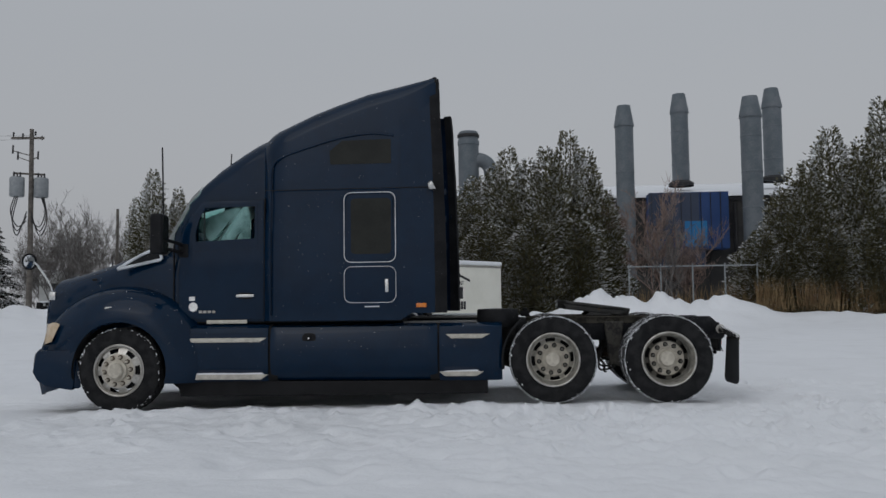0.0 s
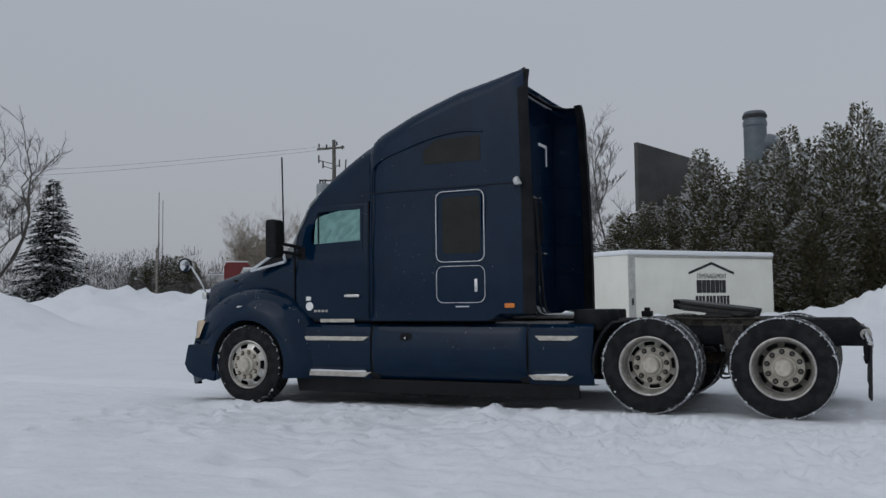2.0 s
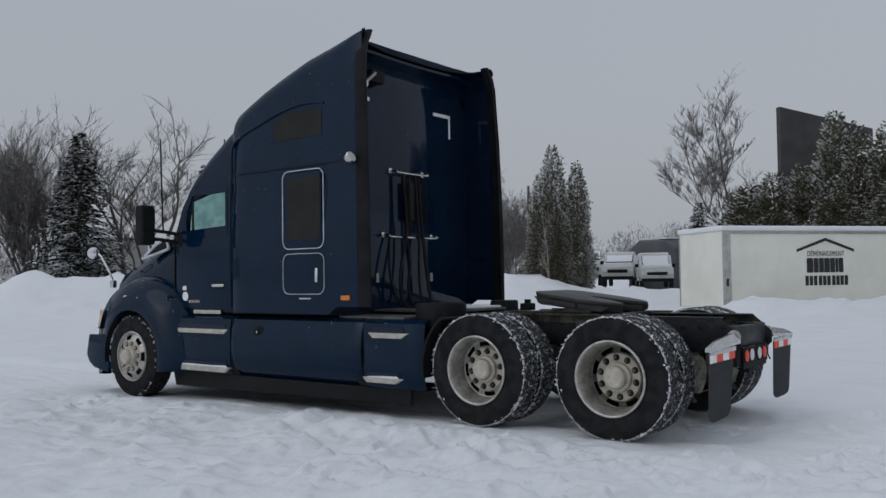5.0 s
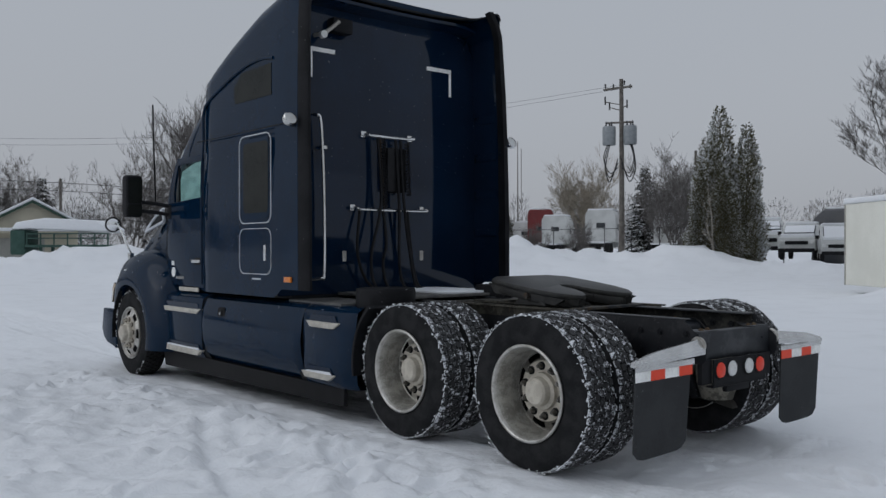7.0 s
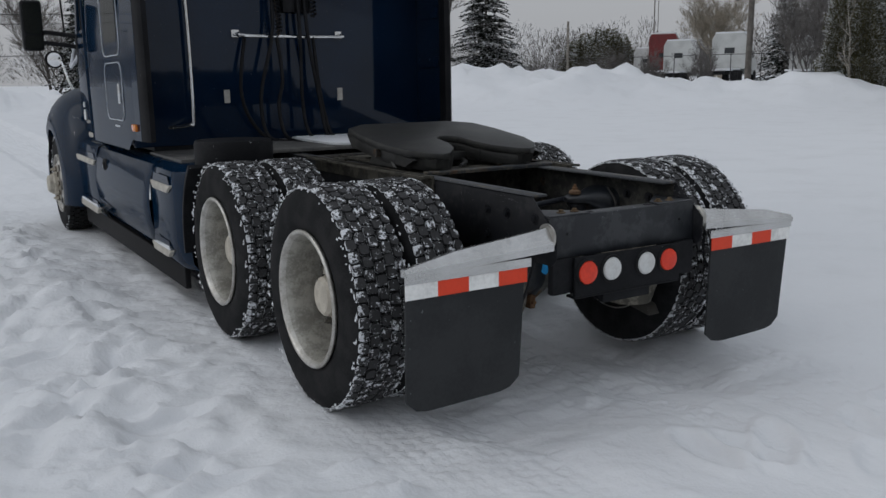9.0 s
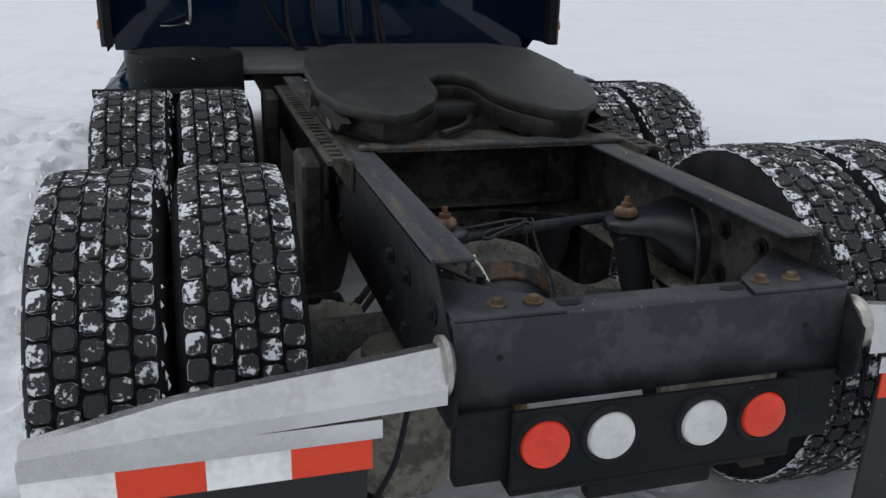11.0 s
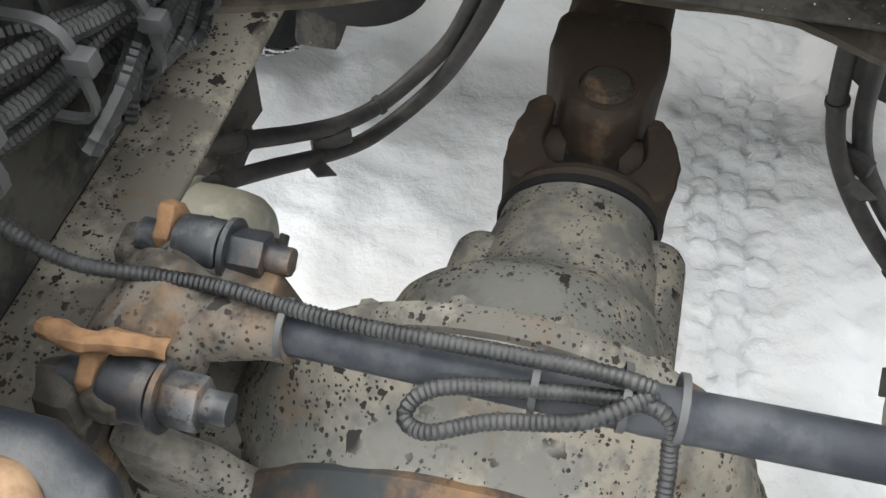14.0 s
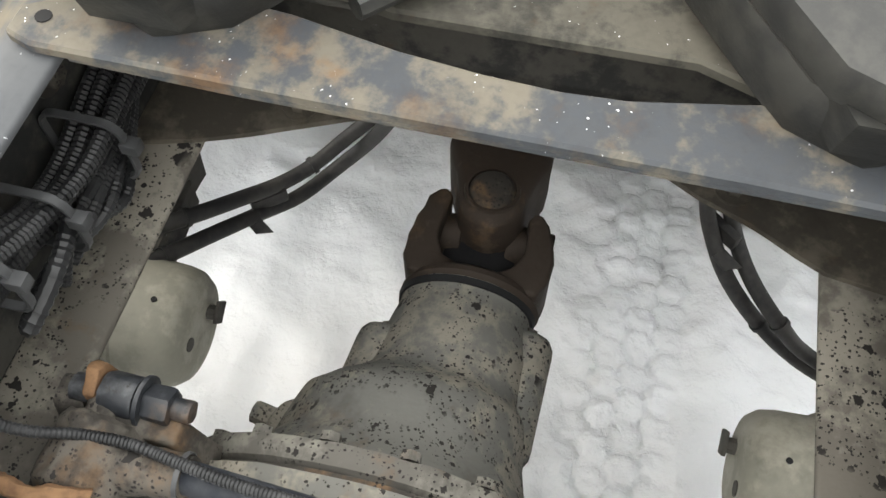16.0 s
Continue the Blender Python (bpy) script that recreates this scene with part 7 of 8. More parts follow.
CARGLASS = plain("car_window", (0.02, 0.024, 0.028), 0.15, 0.0, (0.03, 0.034, 0.04), 3, 30, 0.0, 0.5)
GREENSTEEL = plain("green_steel", (0.03, 0.075, 0.06), 0.6, 0.1, (0.05, 0.1, 0.085), 3, 40, 0.1)


def spray(co, faces, p, d, length, width, rng):
    """One clump of foliage: two crossed, pointed leaves along d."""
    side = d.cross(Vector((rng.uniform(-1, 1), rng.uniform(-1, 1), rng.uniform(-1, 1)))).normalized()
    k = len(co)
    co.extend([p, p + d * length * 0.45 + side * width, p + d * length, p + d * length * 0.45 - side * width])
    faces.append((k, k + 1, k + 2, k + 3))
    up = d.cross(side).normalized()
    k = len(co)
    co.extend([p + d * length * 0.05, p + d * length * 0.5 + up * width * 0.8, p + d * length * 0.95, p + d * length * 0.5 - up * width * 0.8])
    faces.append((k, k + 1, k + 2, k + 3))


def raw(name, co, faces, material):
    me = bpy.data.meshes.new(name)
    me.from_pydata([tuple(c) for c in co], [], faces)
    me.materials.append(material)
    me.update()
    return me


def cedar(seed, h, spread, count=15000):
    """A narrow cedar with several leaders, ragged outline and gaps."""
    rng = random.Random(seed)
    t = thing("cedar_tree", "dense dark green cedar dusted with snow", "tree")
    part("trunk", tube([(0, 0, -0.3), (rng.uniform(-0.1, 0.1), 0, h * 0.4), (rng.uniform(-0.15, 0.15), 0, h * 0.92)], 0.13, 7, 3, 0, 0.2), BARK, t)
    co, faces = [], []
    tops = [(0, 0, h)] + [(rng.uniform(-0.55, 0.55) * spread, rng.uniform(-0.4, 0.4) * spread, h * rng.uniform(0.78, 0.97)) for _ in range(4)]
    for i in range(count):
        tx, ty, th = tops[0] if rng.random() < 0.45 else rng.choice(tops)
        z = th * (1 - rng.random() ** 0.62)
        f = z / th
        rad = spread * (1 - f) ** 0.5 * (0.84 + 0.16 * math.sin(3.3 * z + seed) * math.sin(1.7 * z)) + 0.10
        a = rng.uniform(0, 2 * math.pi)
        r = rad * math.sqrt(rng.uniform(0.25, 1.0)) * (1 + 0.18 * math.sin(5 * a + z))
        p = Vector((tx * f + r * math.cos(a), ty * f + r * math.sin(a), z))
        d = Vector((math.cos(a), math.sin(a), rng.uniform(0.1, 1.4))).normalized()
        spray(co, faces, p, d, rng.uniform(0.11, 0.26), rng.uniform(0.028, 0.062), rng)
    crown = new("crown", raw("crown", co, faces, CEDAR))
    crown.parent = t
    return t


def spruce(seed, h, spread, label):
    rng = random.Random(seed)
    t = thing("spruce_tree", label, "tree")
    part("trunk", rod((0, 0, -0.3), (0, 0, h * 0.97), 0.2, 8, 0.02), BARK, t)
    co, faces = [], []
    z = h * 0.06
    while z < h * 0.985:
        f = 1 - z / h
        n = int(5 + 6 * f)
        for k in range(n):
            zb = z + rng.uniform(-0.2, 0.2)
            a = rng.uniform(0, 2 * math.pi)
            ln = spread * (f ** 0.85) * rng.uniform(0.7, 1.12) + 0.12
            droop = rng.uniform(0.12, 0.38)
            m = max(2, int(ln / 0.22))
            for j in range(m):
                u = (j + 0.5) / m
                p = Vector((math.cos(a) * ln * u, math.sin(a) * ln * u, zb - droop * ln * u * u + 0.05 * ln * u))
                for sgn in (-1, 1, 0):
                    d = Vector((math.cos(a + sgn * 0.75), math.sin(a + sgn * 0.75), rng.uniform(-0.45, 0.05))).normalized()
                    spray(co, faces, p, d, rng.uniform(0.30, 0.60) * (1.1 - 0.5 * u), rng.uniform(0.035, 0.075), rng)
        z += 0.15 + 0.07 * f
    crown = new("crown", raw("crown", co, faces, SPRUCE))
    crown.parent = t
    return t


def bare(seed, h, material, label, trunks=1, spread=0.55, levels=6, name="bare_tree", thick=0.011, twiggy=3, fine=0.012):
    """A leafless tree: trunk and limbs split again and again, down to thin twigs."""
    rng = random.Random(seed)
    t = thing(name, label, "tree")
    wood, twigs = ([], []), ([], [])

    def limb(p, d, length, r, level):
        co, faces = wood if level < 2 else twigs
        pts, q = [p], p
        n = 4
        dd = d.copy()
        for i in range(n):
            dd = (dd + Vector((rng.uniform(-1, 1), rng.uniform(-1, 1), rng.uniform(-0.4, 0.9))) * 0.085).normalized()
            q = q + dd * (length / n)
            pts.append(q)
        seg = 6 if level == 0 else (4 if level < 3 else 3)
        k0 = len(co)
        for i, c in enumerate(pts):
            rr = r * (1 - 0.55 * i / n)
            side = dd.orthogonal().normalized()
            up = dd.cross(side)
            for s in range(seg):
                a = 2 * math.pi * s / seg
                co.append(c + side * (rr * math.cos(a)) + up * (rr * math.sin(a)))
        for i in range(n):
            for s in range(seg):
                j = (s + 1) % seg
                faces.append((k0 + i * seg + s, k0 + i * seg + j, k0 + (i + 1) * seg + j, k0 + (i + 1) * seg + s))
        if level >= levels:
            return
        kids = rng.randint(2, 3) + 1 + (twiggy - 3 if level >= levels - 2 else 0)
        for c in range(kids):
            u = rng.uniform(0.35, 1.0) if c else 1.0
            b = pts[min(n, max(1, round(u * n)))]
            out = Vector((rng.uniform(-1, 1), rng.uniform(-1, 1), rng.uniform(-0.1, 0.75))).normalized()
            if trunks == 1 and level < 3:
                az = 2.4 * c + 1.3 * level + rng.uniform(-0.4, 0.4)
                out = Vector((math.cos(az), math.sin(az), 0.35)).normalized() if c else Vector((0.2 * out.x, 0.2 * out.y, 1))
            nd = (dd * (1.0 - spread * (0.6 if c == 0 else 1.0)) + out * spread).normalized()
            limb(b, nd, length * (rng.uniform(0.66, 0.84) if c == 0 else rng.uniform(0.45, 0.75)), max(r * (0.52 if c else 0.66), fine), level + 1)

    for k in range(trunks):
        lean = Vector((rng.uniform(-0.35, 0.35), rng.uniform(-0.35, 0.35), 1)) if trunks > 1 else Vector((rng.uniform(-0.08, 0.08), 0, 1))
        limb(Vector((rng.uniform(-0.4, 0.4) * (trunks > 1), rng.uniform(-0.3, 0.3) * (trunks > 1), -0.2)), lean.normalized(), h * 0.30, h * thick, 0)
    top = max(c.z for c in twigs[0])
    for kind, (co, faces) in (("trunk", wood), ("crown", twigs)):
        piece = new(kind, raw(kind, co, faces, material))
        piece.parent = t
        piece.scale = (h / top,) * 3
    return t


def stand(ob, x, y, turn, size=1.0, group="", label="", sink=0.1):
    c = copy_thing(ob, pose(x, y, ground_z(x, y) - sink, 0, 0, turn) @ Matrix.Diagonal((size[0], size[0], size[1], 1) if isinstance(size, tuple) else (size, size, size, 1)))
    return tagged(c, label, "", group)


def discard(ob):
    for o in (*ob.children_recursive, ob):
        bpy.data.objects.remove(o)


# cedar hedges behind the yard
rng = random.Random(21)
kinds = [cedar(3, 9.0, 1.55), cedar(8, 9.0, 1.75), cedar(15, 9.0, 1.4)]
HEDGE = [(-9.3, 34.4, 5.8), (-8.1, 34.2, 6.3), (-7.0, 34.6, 6.6), (-5.6, 35.0, 8.9), (-4.4, 34.4, 7.4), (-3.2, 34.2, 8.0), (-2.0, 34.8, 8.6), (-1.3, 34.2, 9.5), (-0.2, 34.6, 8.9), (0.7, 34.0, 9.4), (1.9, 34.4, 10.3), (2.9, 34.8, 9.4), (3.7, 34.2, 7.0),
         (-7.6, 32.6, 4.4), (-5.0, 32.8, 5.0), (-2.6, 32.6, 5.4), (0.0, 32.4, 5.6), (2.2, 32.6, 5.4)]
for i, (x, y, h) in enumerate(HEDGE):
    stand(kinds[i % 3], x, y, rng.uniform(0, 360), (1.05 if h > 6 else 1.35, h / 9.0), "cedar hedge behind the yard")
for i, (x, y, h) in enumerate([(11.4, 33.0, 4.6), (12.6, 33.6, 6.8), (13.9, 33.2, 8.2), (15.2, 33.8, 10.0), (16.4, 33.0, 9.2), (17.7, 33.6, 11.4), (19.0, 33.2, 11.8), (20.4, 34.0, 12.0), (22.0, 33.4, 11.5), (23.6, 34, 12.0), (12.3, 31.9, 3.4), (14.4, 31.8, 4.6), (16.6, 31.6, 5.4), (18.8, 31.8, 6.0), (21.0, 31.8, 6.2)]):
    stand(kinds[(i + 1) % 3], x, y, rng.uniform(0, 360), (1.15, h / 9.0), "tall cedars beside the plant")
for i, (x, y, h) in enumerate([(-24.2, 39.7, 8.0), (-22.9, 39.0, 9.3), (-21.6, 39.7, 8.4), (-23.5, 38.4, 5.6), (-22.2, 38.4, 5.2)]):
    stand(kinds[i % 3], x, y, rng.uniform(0, 360), (0.80, h / 9.0), "clump of cedars by the pole")
for i, (x, y, h) in enumerate([(-57.5, 55.0, 5.6), (-59.5, 55.6, 6.2), (-61.6, 56.0, 6.4), (-63.8, 56.0, 6.0), (-66.0, 56.5, 5.4)]):
    stand(kinds[i % len(kinds)], x, y, 70 * i, (1.3, h / 9.0), "", "dense dark evergreen bush beyond the parked lorries")
for k in kinds:
    discard(k)
birch = bare(31, 4.4, BIRCH, "pale crooked birch in front of the cedars", 1, 0.5, 3, "birch_tree", 0.011)
birch.matrix_basis = pose(-22.2, 37.3, ground_z(-22.2, 37.3) - 0.1)

# spruces
s1 = spruce(5, 12.8, 4.6, "snow-laden dark blue-green spruce")
s1.matrix_basis = pose(-62.5, 43.0, -0.3)
s2 = spruce(6, 13.2, 4.3, "broad dark spruce with little snow")
s2.matrix_basis = pose(-56.5, 27.0, -0.3)
s3 = spruce(7, 9.5, 3.2, "narrow snowy spruce behind a low house")
s3.matrix_basis = pose(-69.5, 9.4, -0.2)
for x, y, h in ((-82, 76, 7.5), (-19.5, 62, 8.5), (-23, 64, 8.0), (-62.8, 86, 12.0), (-88, 20, 9)):
    stand(s3, x, y, 40 * x, h / 9.5, "", "dark spruce standing in the distance", 0.2)

# leafless trees
b1 = bare(41, 17.0, BARK, "tall leafless tree with dark frosted branches", 2, 0.48, 6, "bare_tree", 0.011, 4, 0.010)
b1.matrix_basis = pose(-59.4, 33.0, -0.2) @ Matrix.Diagonal((1.25, 1.25, 1, 1))
b2 = bare(45, 12.9, TWIG, "slender leafless tree standing at the hedge's end", 1, 0.38, 7, "bare_tree", 0.008, 4, 0.006)
b2.matrix_basis = pose(-11.0, 39.4, -0.1) @ Matrix.Diagonal((1.3, 1.3, 0.97, 1))
b3 = bare(47, 16.6, YTWIG, "yellowish leafless willow, dense with twigs", 7, 0.5, 6, "willow_tree", 0.009, 4, 0.014)
b3.matrix_basis = pose(-72.4, 86.0, -0.2)
b4 = bare(53, 11.0, TWIG, "spreading leafless tree with many fine branches", 4, 0.52, 6, "bare_tree", 0.008)
b4.matrix_basis = pose(-65.0, 20.5, -0.2)
b0 = bare(71, 15.8, TWIG, "great round leafless tree with many fine frosted branches", 8, 0.40, 6, "bare_tree", 0.009, 3, 0.011)
b0.matrix_basis = pose(-63.0, 26.8, -0.2) @ Matrix.Diagonal((1.15, 1.15, 1, 1))
stand(b4, -71.0, 14.0, 200, 0.95)
stand(b1, -75.5, 8.0, 75, 0.66)
b7 = bare(83, 8.6, TWIG, "leafless tree with snow on its forked limbs", 3, 0.46, 6, "bare_tree", 0.011, 3, 0.008)
b7.matrix_basis = pose(-28.0, 43.0, ground_z(-28.0, 43.0) - 0.1)
stand(b4, -38.0, 55.5, 310, 1.0)
stand(b4, -42.0, 62.0, 140, 0.9)
b5 = bare(59, 7.4, REDTWIG, "small reddish leafless tree before the plant", 2, 0.5, 6, "bare_tree", 0.009)
b5.matrix_basis = pose(6.2, 32.6, ground_z(6.2, 32.6) - 0.1)
b6 = bare(61, 6.0, TWIG, "pale forked leafless tree", 2, 0.42, 4, "bare_tree", 0.008)
b6.matrix_basis = pose(6.4, 31.4, ground_z(6.4, 31.4) - 0.1)
stand(b5, 8.6, 34.0, 80, 0.75)
for i, (x, y, s) in enumerate([(-46, 40.5, 0.34), (-44, 42.0, 0.4), (-41, 43, 0.36), (-48.5, 38.5, 0.36), (-39, 45, 0.4), (-50, 35.5, 0.3)]):
    stand(b4, x, y, 77 * i, s, "shrubs along the bank", "leafless shrub rising from the snow bank")


# far woods: one ragged mass
def woods():
    rng = random.Random(77)
    co, faces = [], []
    for i in range(230):
        a, r = radians(rng.uniform(84, 208)), rng.uniform(120, 165)
        cx, cy = r * math.cos(a), r * math.sin(a)
        h, w = rng.uniform(6.5, 11.5), rng.uniform(2.2, 4.6)
        for k in range(400):
            b, u = rng.uniform(0, 2 * math.pi), math.sqrt(rng.random())
            z = h * (0.12 + 0.88 * math.sqrt(max(0, 1 - u * u)) * rng.random() ** 0.45)
            p = Vector((cx + w * u * math.cos(b), cy + w * u * math.sin(b), z))
            d = Vector((0.8 * math.cos(b) * u + rng.uniform(-0.4, 0.4), 0.8 * math.sin(b) * u + rng.uniform(-0.4, 0.4), 0.9)).normalized()
            spray(co, faces, p, d, rng.uniform(0.4, 1.2), rng.uniform(0.018, 0.045), rng)
    return raw("far_woods", co, faces, foliage("far_woods", (0.085, 0.078, 0.073), (0.17, 0.155, 0.145), 0.16))


tagged(new("far_woods", woods()), "distant grey-brown leafless woods", "woods", kind="stuff")


def reeds():
    rng = random.Random(5)
    co, faces = [], []
    for i in range(2600):
        x = rng.uniform(10.2, 22) if i % 5 else rng.uniform(4.5, 10.5)
        y = 30.6 + rng.uniform(-0.5, 0.9) + (1.6 if x < 10.4 else 0)
        z = ground_z(x, y)
        p = Vector((x, y, z - 0.05))
        d = Vector((rng.uniform(-0.22, 0.22), rng.uniform(-0.22, 0.22), 1)).normalized()
        spray(co, faces, p, d, rng.uniform(0.5, 1.9), rng.uniform(0.010, 0.026), rng)
    return raw("dry_reeds", co, faces, STRAW)


tagged(new("dry_reeds", reeds()), "dry straw-coloured reeds standing in the snow", "reeds", kind="stuff")

# the plant with its stacks
plant = thing("industrial_building", "dark industrial building with snow on its roof and blue cladding", "building")
part("wall", box(-8.5, 34, 50, 50.5, -0.5, 8.4), CLAD, plant)
part("side_wall", box(-8.5, -8.0, 50.5, 75, -0.5, 8.4), CLAD, plant)
part("roof", plate([(49.8, 8.4), (75, 12.2), (75, 11.6), (49.8, 8.2)], "x", -8.7, 34.2), SOOT, plant)
part("roof_snow", bev(plate([(49.6, 8.45), (75, 12.25), (75, 12.7), (52, 9.2), (49.9, 8.75)], "x", -8.8, 34.4), 0.08, 2), SNOW_CAP, plant, "thick snow on the roof")
for i in range(22):
    part("cladding_rib", box(-8.2 + 1.9 * i, -8.1 + 1.9 * i, 49.93, 50.0, 0, 8.3), CLAD, plant)
parapet = bmesh.new()
for x, y, top in ((-12.4, 50.0, 12.2), (-8.0, 55.6, 11.0), (-7.7, 55.4, 11.0), (-12.1, 49.75, 12.2)):
    parapet.verts.new((x, y, -0.5))
    parapet.verts.new((x, y, top))
bmesh.ops.convex_hull(parapet, input=parapet.verts[:])
part("end_parapet", parapet, CONCRETE, plant, "tall dark concrete end wall")
part("blue_front", box(8.3, 13.6, 48.2, 50.0, 4.7, 8.6, 0.04), BLUECLAD, plant, "deep blue clad upper storey")
part("grey_front", box(8.6, 12.0, 48.35, 50.0, 3.4, 4.7), BLUEGREY, plant)
part("blue_panel", box(10.6, 12.1, 48.12, 48.2, 4.85, 6.6), BRIGHTBLUE, plant, "bright blue panel")
part("grey_bay", box(8.2, 11.6, 48.13, 48.2, 5.4, 8.55), BLUEGREY, plant)
for i in range(8):
    part("cladding_joint", box(8.4 + 0.66 * i, 8.43 + 0.66 * i, 48.09, 48.2, 4.7, 8.6), SOOT, plant)
for x in (14.4, 16.0):
    part("wall_pipe", rod((x, 49.8, 0), (x, 49.8, 8), 0.12, 10), SOOT, plant)
for x in (17.5, 20.0, 22.5, 25):
    part("window", box(x, x + 1.4, 49.95, 50.05, 4.5, 6.0), CARGLASS, plant)


def stack(x, y, r, base, top, label, collar):
    t = thing("exhaust_stack", label, "chimney", "exhaust stacks of the plant", at=(x, y, 0))
    neck = top - 1.45
    part("pipe", lathe([(r, base), (r, neck), (r * 1.06, neck)], 28), STACK, t)
    for k in range(int((neck - base) / 2.4)):
        part("joint_band", lathe([(r, 0), (r * 1.035, 0.02), (r * 1.035, 0.10), (r, 0.12)], 28, pose(0, 0, base + 2.4 * (k + 0.6))), STACK, t)
    part("cone", lathe([(r * 1.08, neck), (r * 1.10, neck + 0.12), (r * 0.74, top - 0.05), (r * 0.72, top), (r * 0.6, top), (r * 0.6, top - 0.4)], 28), STACK, t, "tapered outlet")
    if collar:
        part("foot_collar", lathe([(r * 1.45, base - 0.1), (r * 1.45, base + 0.12), (r * 1.05, base + 0.3)], 28), SOOT, t)
    return t


stack(6.4, 46.0, 0.60, 1.0, 14.2, "tall grey steel exhaust stack", False)
stack(11.2, 52.0, 0.62, 9.6, 16.3, "grey steel roof exhaust stack", True)
stack(14.9, 47.0, 0.68, 1.0, 14.8, "wide grey steel exhaust stack", False)
stack(17.8, 52.0, 0.66, 9.8, 16.5, "grey steel roof exhaust stack", True)
short = thing("exhaust_stack", "short wide roof duct with an elbow", "chimney", "exhaust stacks of the plant", at=(-4.1, 48.2, 0))
part("pipe", lathe([(0.72, 6), (0.72, 12.2), (0.76, 12.25), (0.76, 12.5), (0.70, 12.6), (0.70, 13.1), (0.6, 13.2), (0.5, 13.2)], 28), STACK, short)
part("elbow", tube([(0, 0, 10.8), (0.8, 0.1, 11.2), (1.5, 0.2, 10.6), (1.6, 0.2, 9)], 0.5, 14, 5), STACK, short)
part("cap_band", lathe([(0.73, 12.75), (0.77, 12.78), (0.77, 12.95), (0.72, 13.0)], 28), SOOT, short)

fence = thing("yard_fence", "low metal fence with a single rail before the plant", "fence")
for i in range(5):
    part("post", rod((4.6 + 1.55 * i, 31.8, 0.5), (4.6 + 1.55 * i, 31.8, 3.0), 0.04, 8), TRANSF, fence)
part("rail", rod((4.5, 31.8, 2.88), (11, 31.8, 2.88), 0.035, 8), TRANSF, fence)

# box trailer with its lettering
box_t = thing("box_trailer", "white box trailer half buried in snow, black moving-company lettering", "trailer", at=(-6.2, 21.3, 0.2), turn=math.degrees(math.atan2(6.05, 4.56)))
LT, WT, HT = 7.55, 2.72, 2.62
part("body", box(0, LT, 0, WT, 0.0, HT, 0.04, 3), plain("cream_white_panel", (0.82, 0.81, 0.73), 0.45, 0.0, (0.74, 0.73, 0.65), 0.8, 20, 0.03, 0.2), box_t, "white box body", 30)
part("roof_snow", box(-0.06, LT + 0.04, -0.05, WT + 0.05, HT + 0.004, HT + 0.19, 0.085, 4), SNOW_CAP, box_t, "snow on the roof")
part("corner_post", box(-0.02, 0.30, -0.03, 0.0, 0.0, HT - 0.03, 0.008), plain("grey_post", (0.36, 0.36, 0.34), 0.6), box_t, "grey corner post")
part("top_rail", box(0, LT, -0.025, 0.0, HT - 0.10, HT - 0.02, 0.006), ALU, box_t)
part("bottom_rail", box(0, LT, -0.02, 0.0, 0.0, 0.12, 0.006), ALU, box_t)
part("end_rail", box(LT, LT + 0.02, 0, WT, HT - 0.1, HT - 0.02), ALU, box_t)
part("front_edge", box(-0.025, 0.0, WT - 0.05, WT, 0, HT - 0.03, 0.006), ALU, box_t)
part("door_latch", box(0.1, 0.2, -0.05, -0.03, 0.75, 1.0, 0.01), SOOT, box_t)


def lettering(text, u, v, size, parent, spread=1.0):
    cu = bpy.data.curves.new("lettering", "FONT")
    cu.body, cu.size, cu.extrude, cu.align_x, cu.space_character = text, size, 0.003, "CENTER", 1.05
    tmp = bpy.data.objects.new("lettering", cu)
    scene.collection.objects.link(tmp)
    me = bpy.data.meshes.new_from_object(tmp.evaluated_get(bpy.context.evaluated_depsgraph_get()))
    bpy.data.objects.remove(tmp)
    me.transform(Matrix.Translation((u, -0.008, v)) @ pose(0, 0, 0, 90, 0, 0) @ Matrix.Diagonal((spread / max(0.1, max(q.co.x for q in me.vertices) - min(q.co.x for q in me.vertices)), 1, 1, 1)))
    me.materials.clear()
    me.materials.append(INK)
    ob = new("lettering", me)
    ob.parent = parent
    return tagged(ob, "black lettering")


LC = 4.15
lettering("D\u00c9M\u00c9NAGEMENT", LC, 1.74, 0.27, box_t, 1.55)
for s in (-1, 1):
    part("roof_mark", plate([(LC, 2.39), (LC + s * 1.2, 1.99), (LC + s * 1.2, 1.89), (LC, 2.28)], "y", -0.012, -0.001), INK, box_t, "black gable line")
for k, w in enumerate((0.24, 0.17, 0.17, 0.20, 0.17, 0.08, 0.17)):
    x0 = LC - 0.80 + sum((0.24, 0.17, 0.17, 0.20, 0.17, 0.08, 0.17)[:k]) + 0.05 * k
    part("name_bar", plate(rounded(x0, x0 + w + 0.025, 1.17, 1.68, 0.03, 2), "y", -0.012, -0.001), INK, box_t)
for k in range(10):
    x0 = LC - 0.87 + 0.175 * k + (0.03 if k > 2 else 0) + (0.03 if k > 5 else 0)
    part("number_bar", plate(rounded(x0, x0 + 0.135, 0.72, 1.06, 0.025, 2), "y", -0.012, -0.001), INK, box_t)

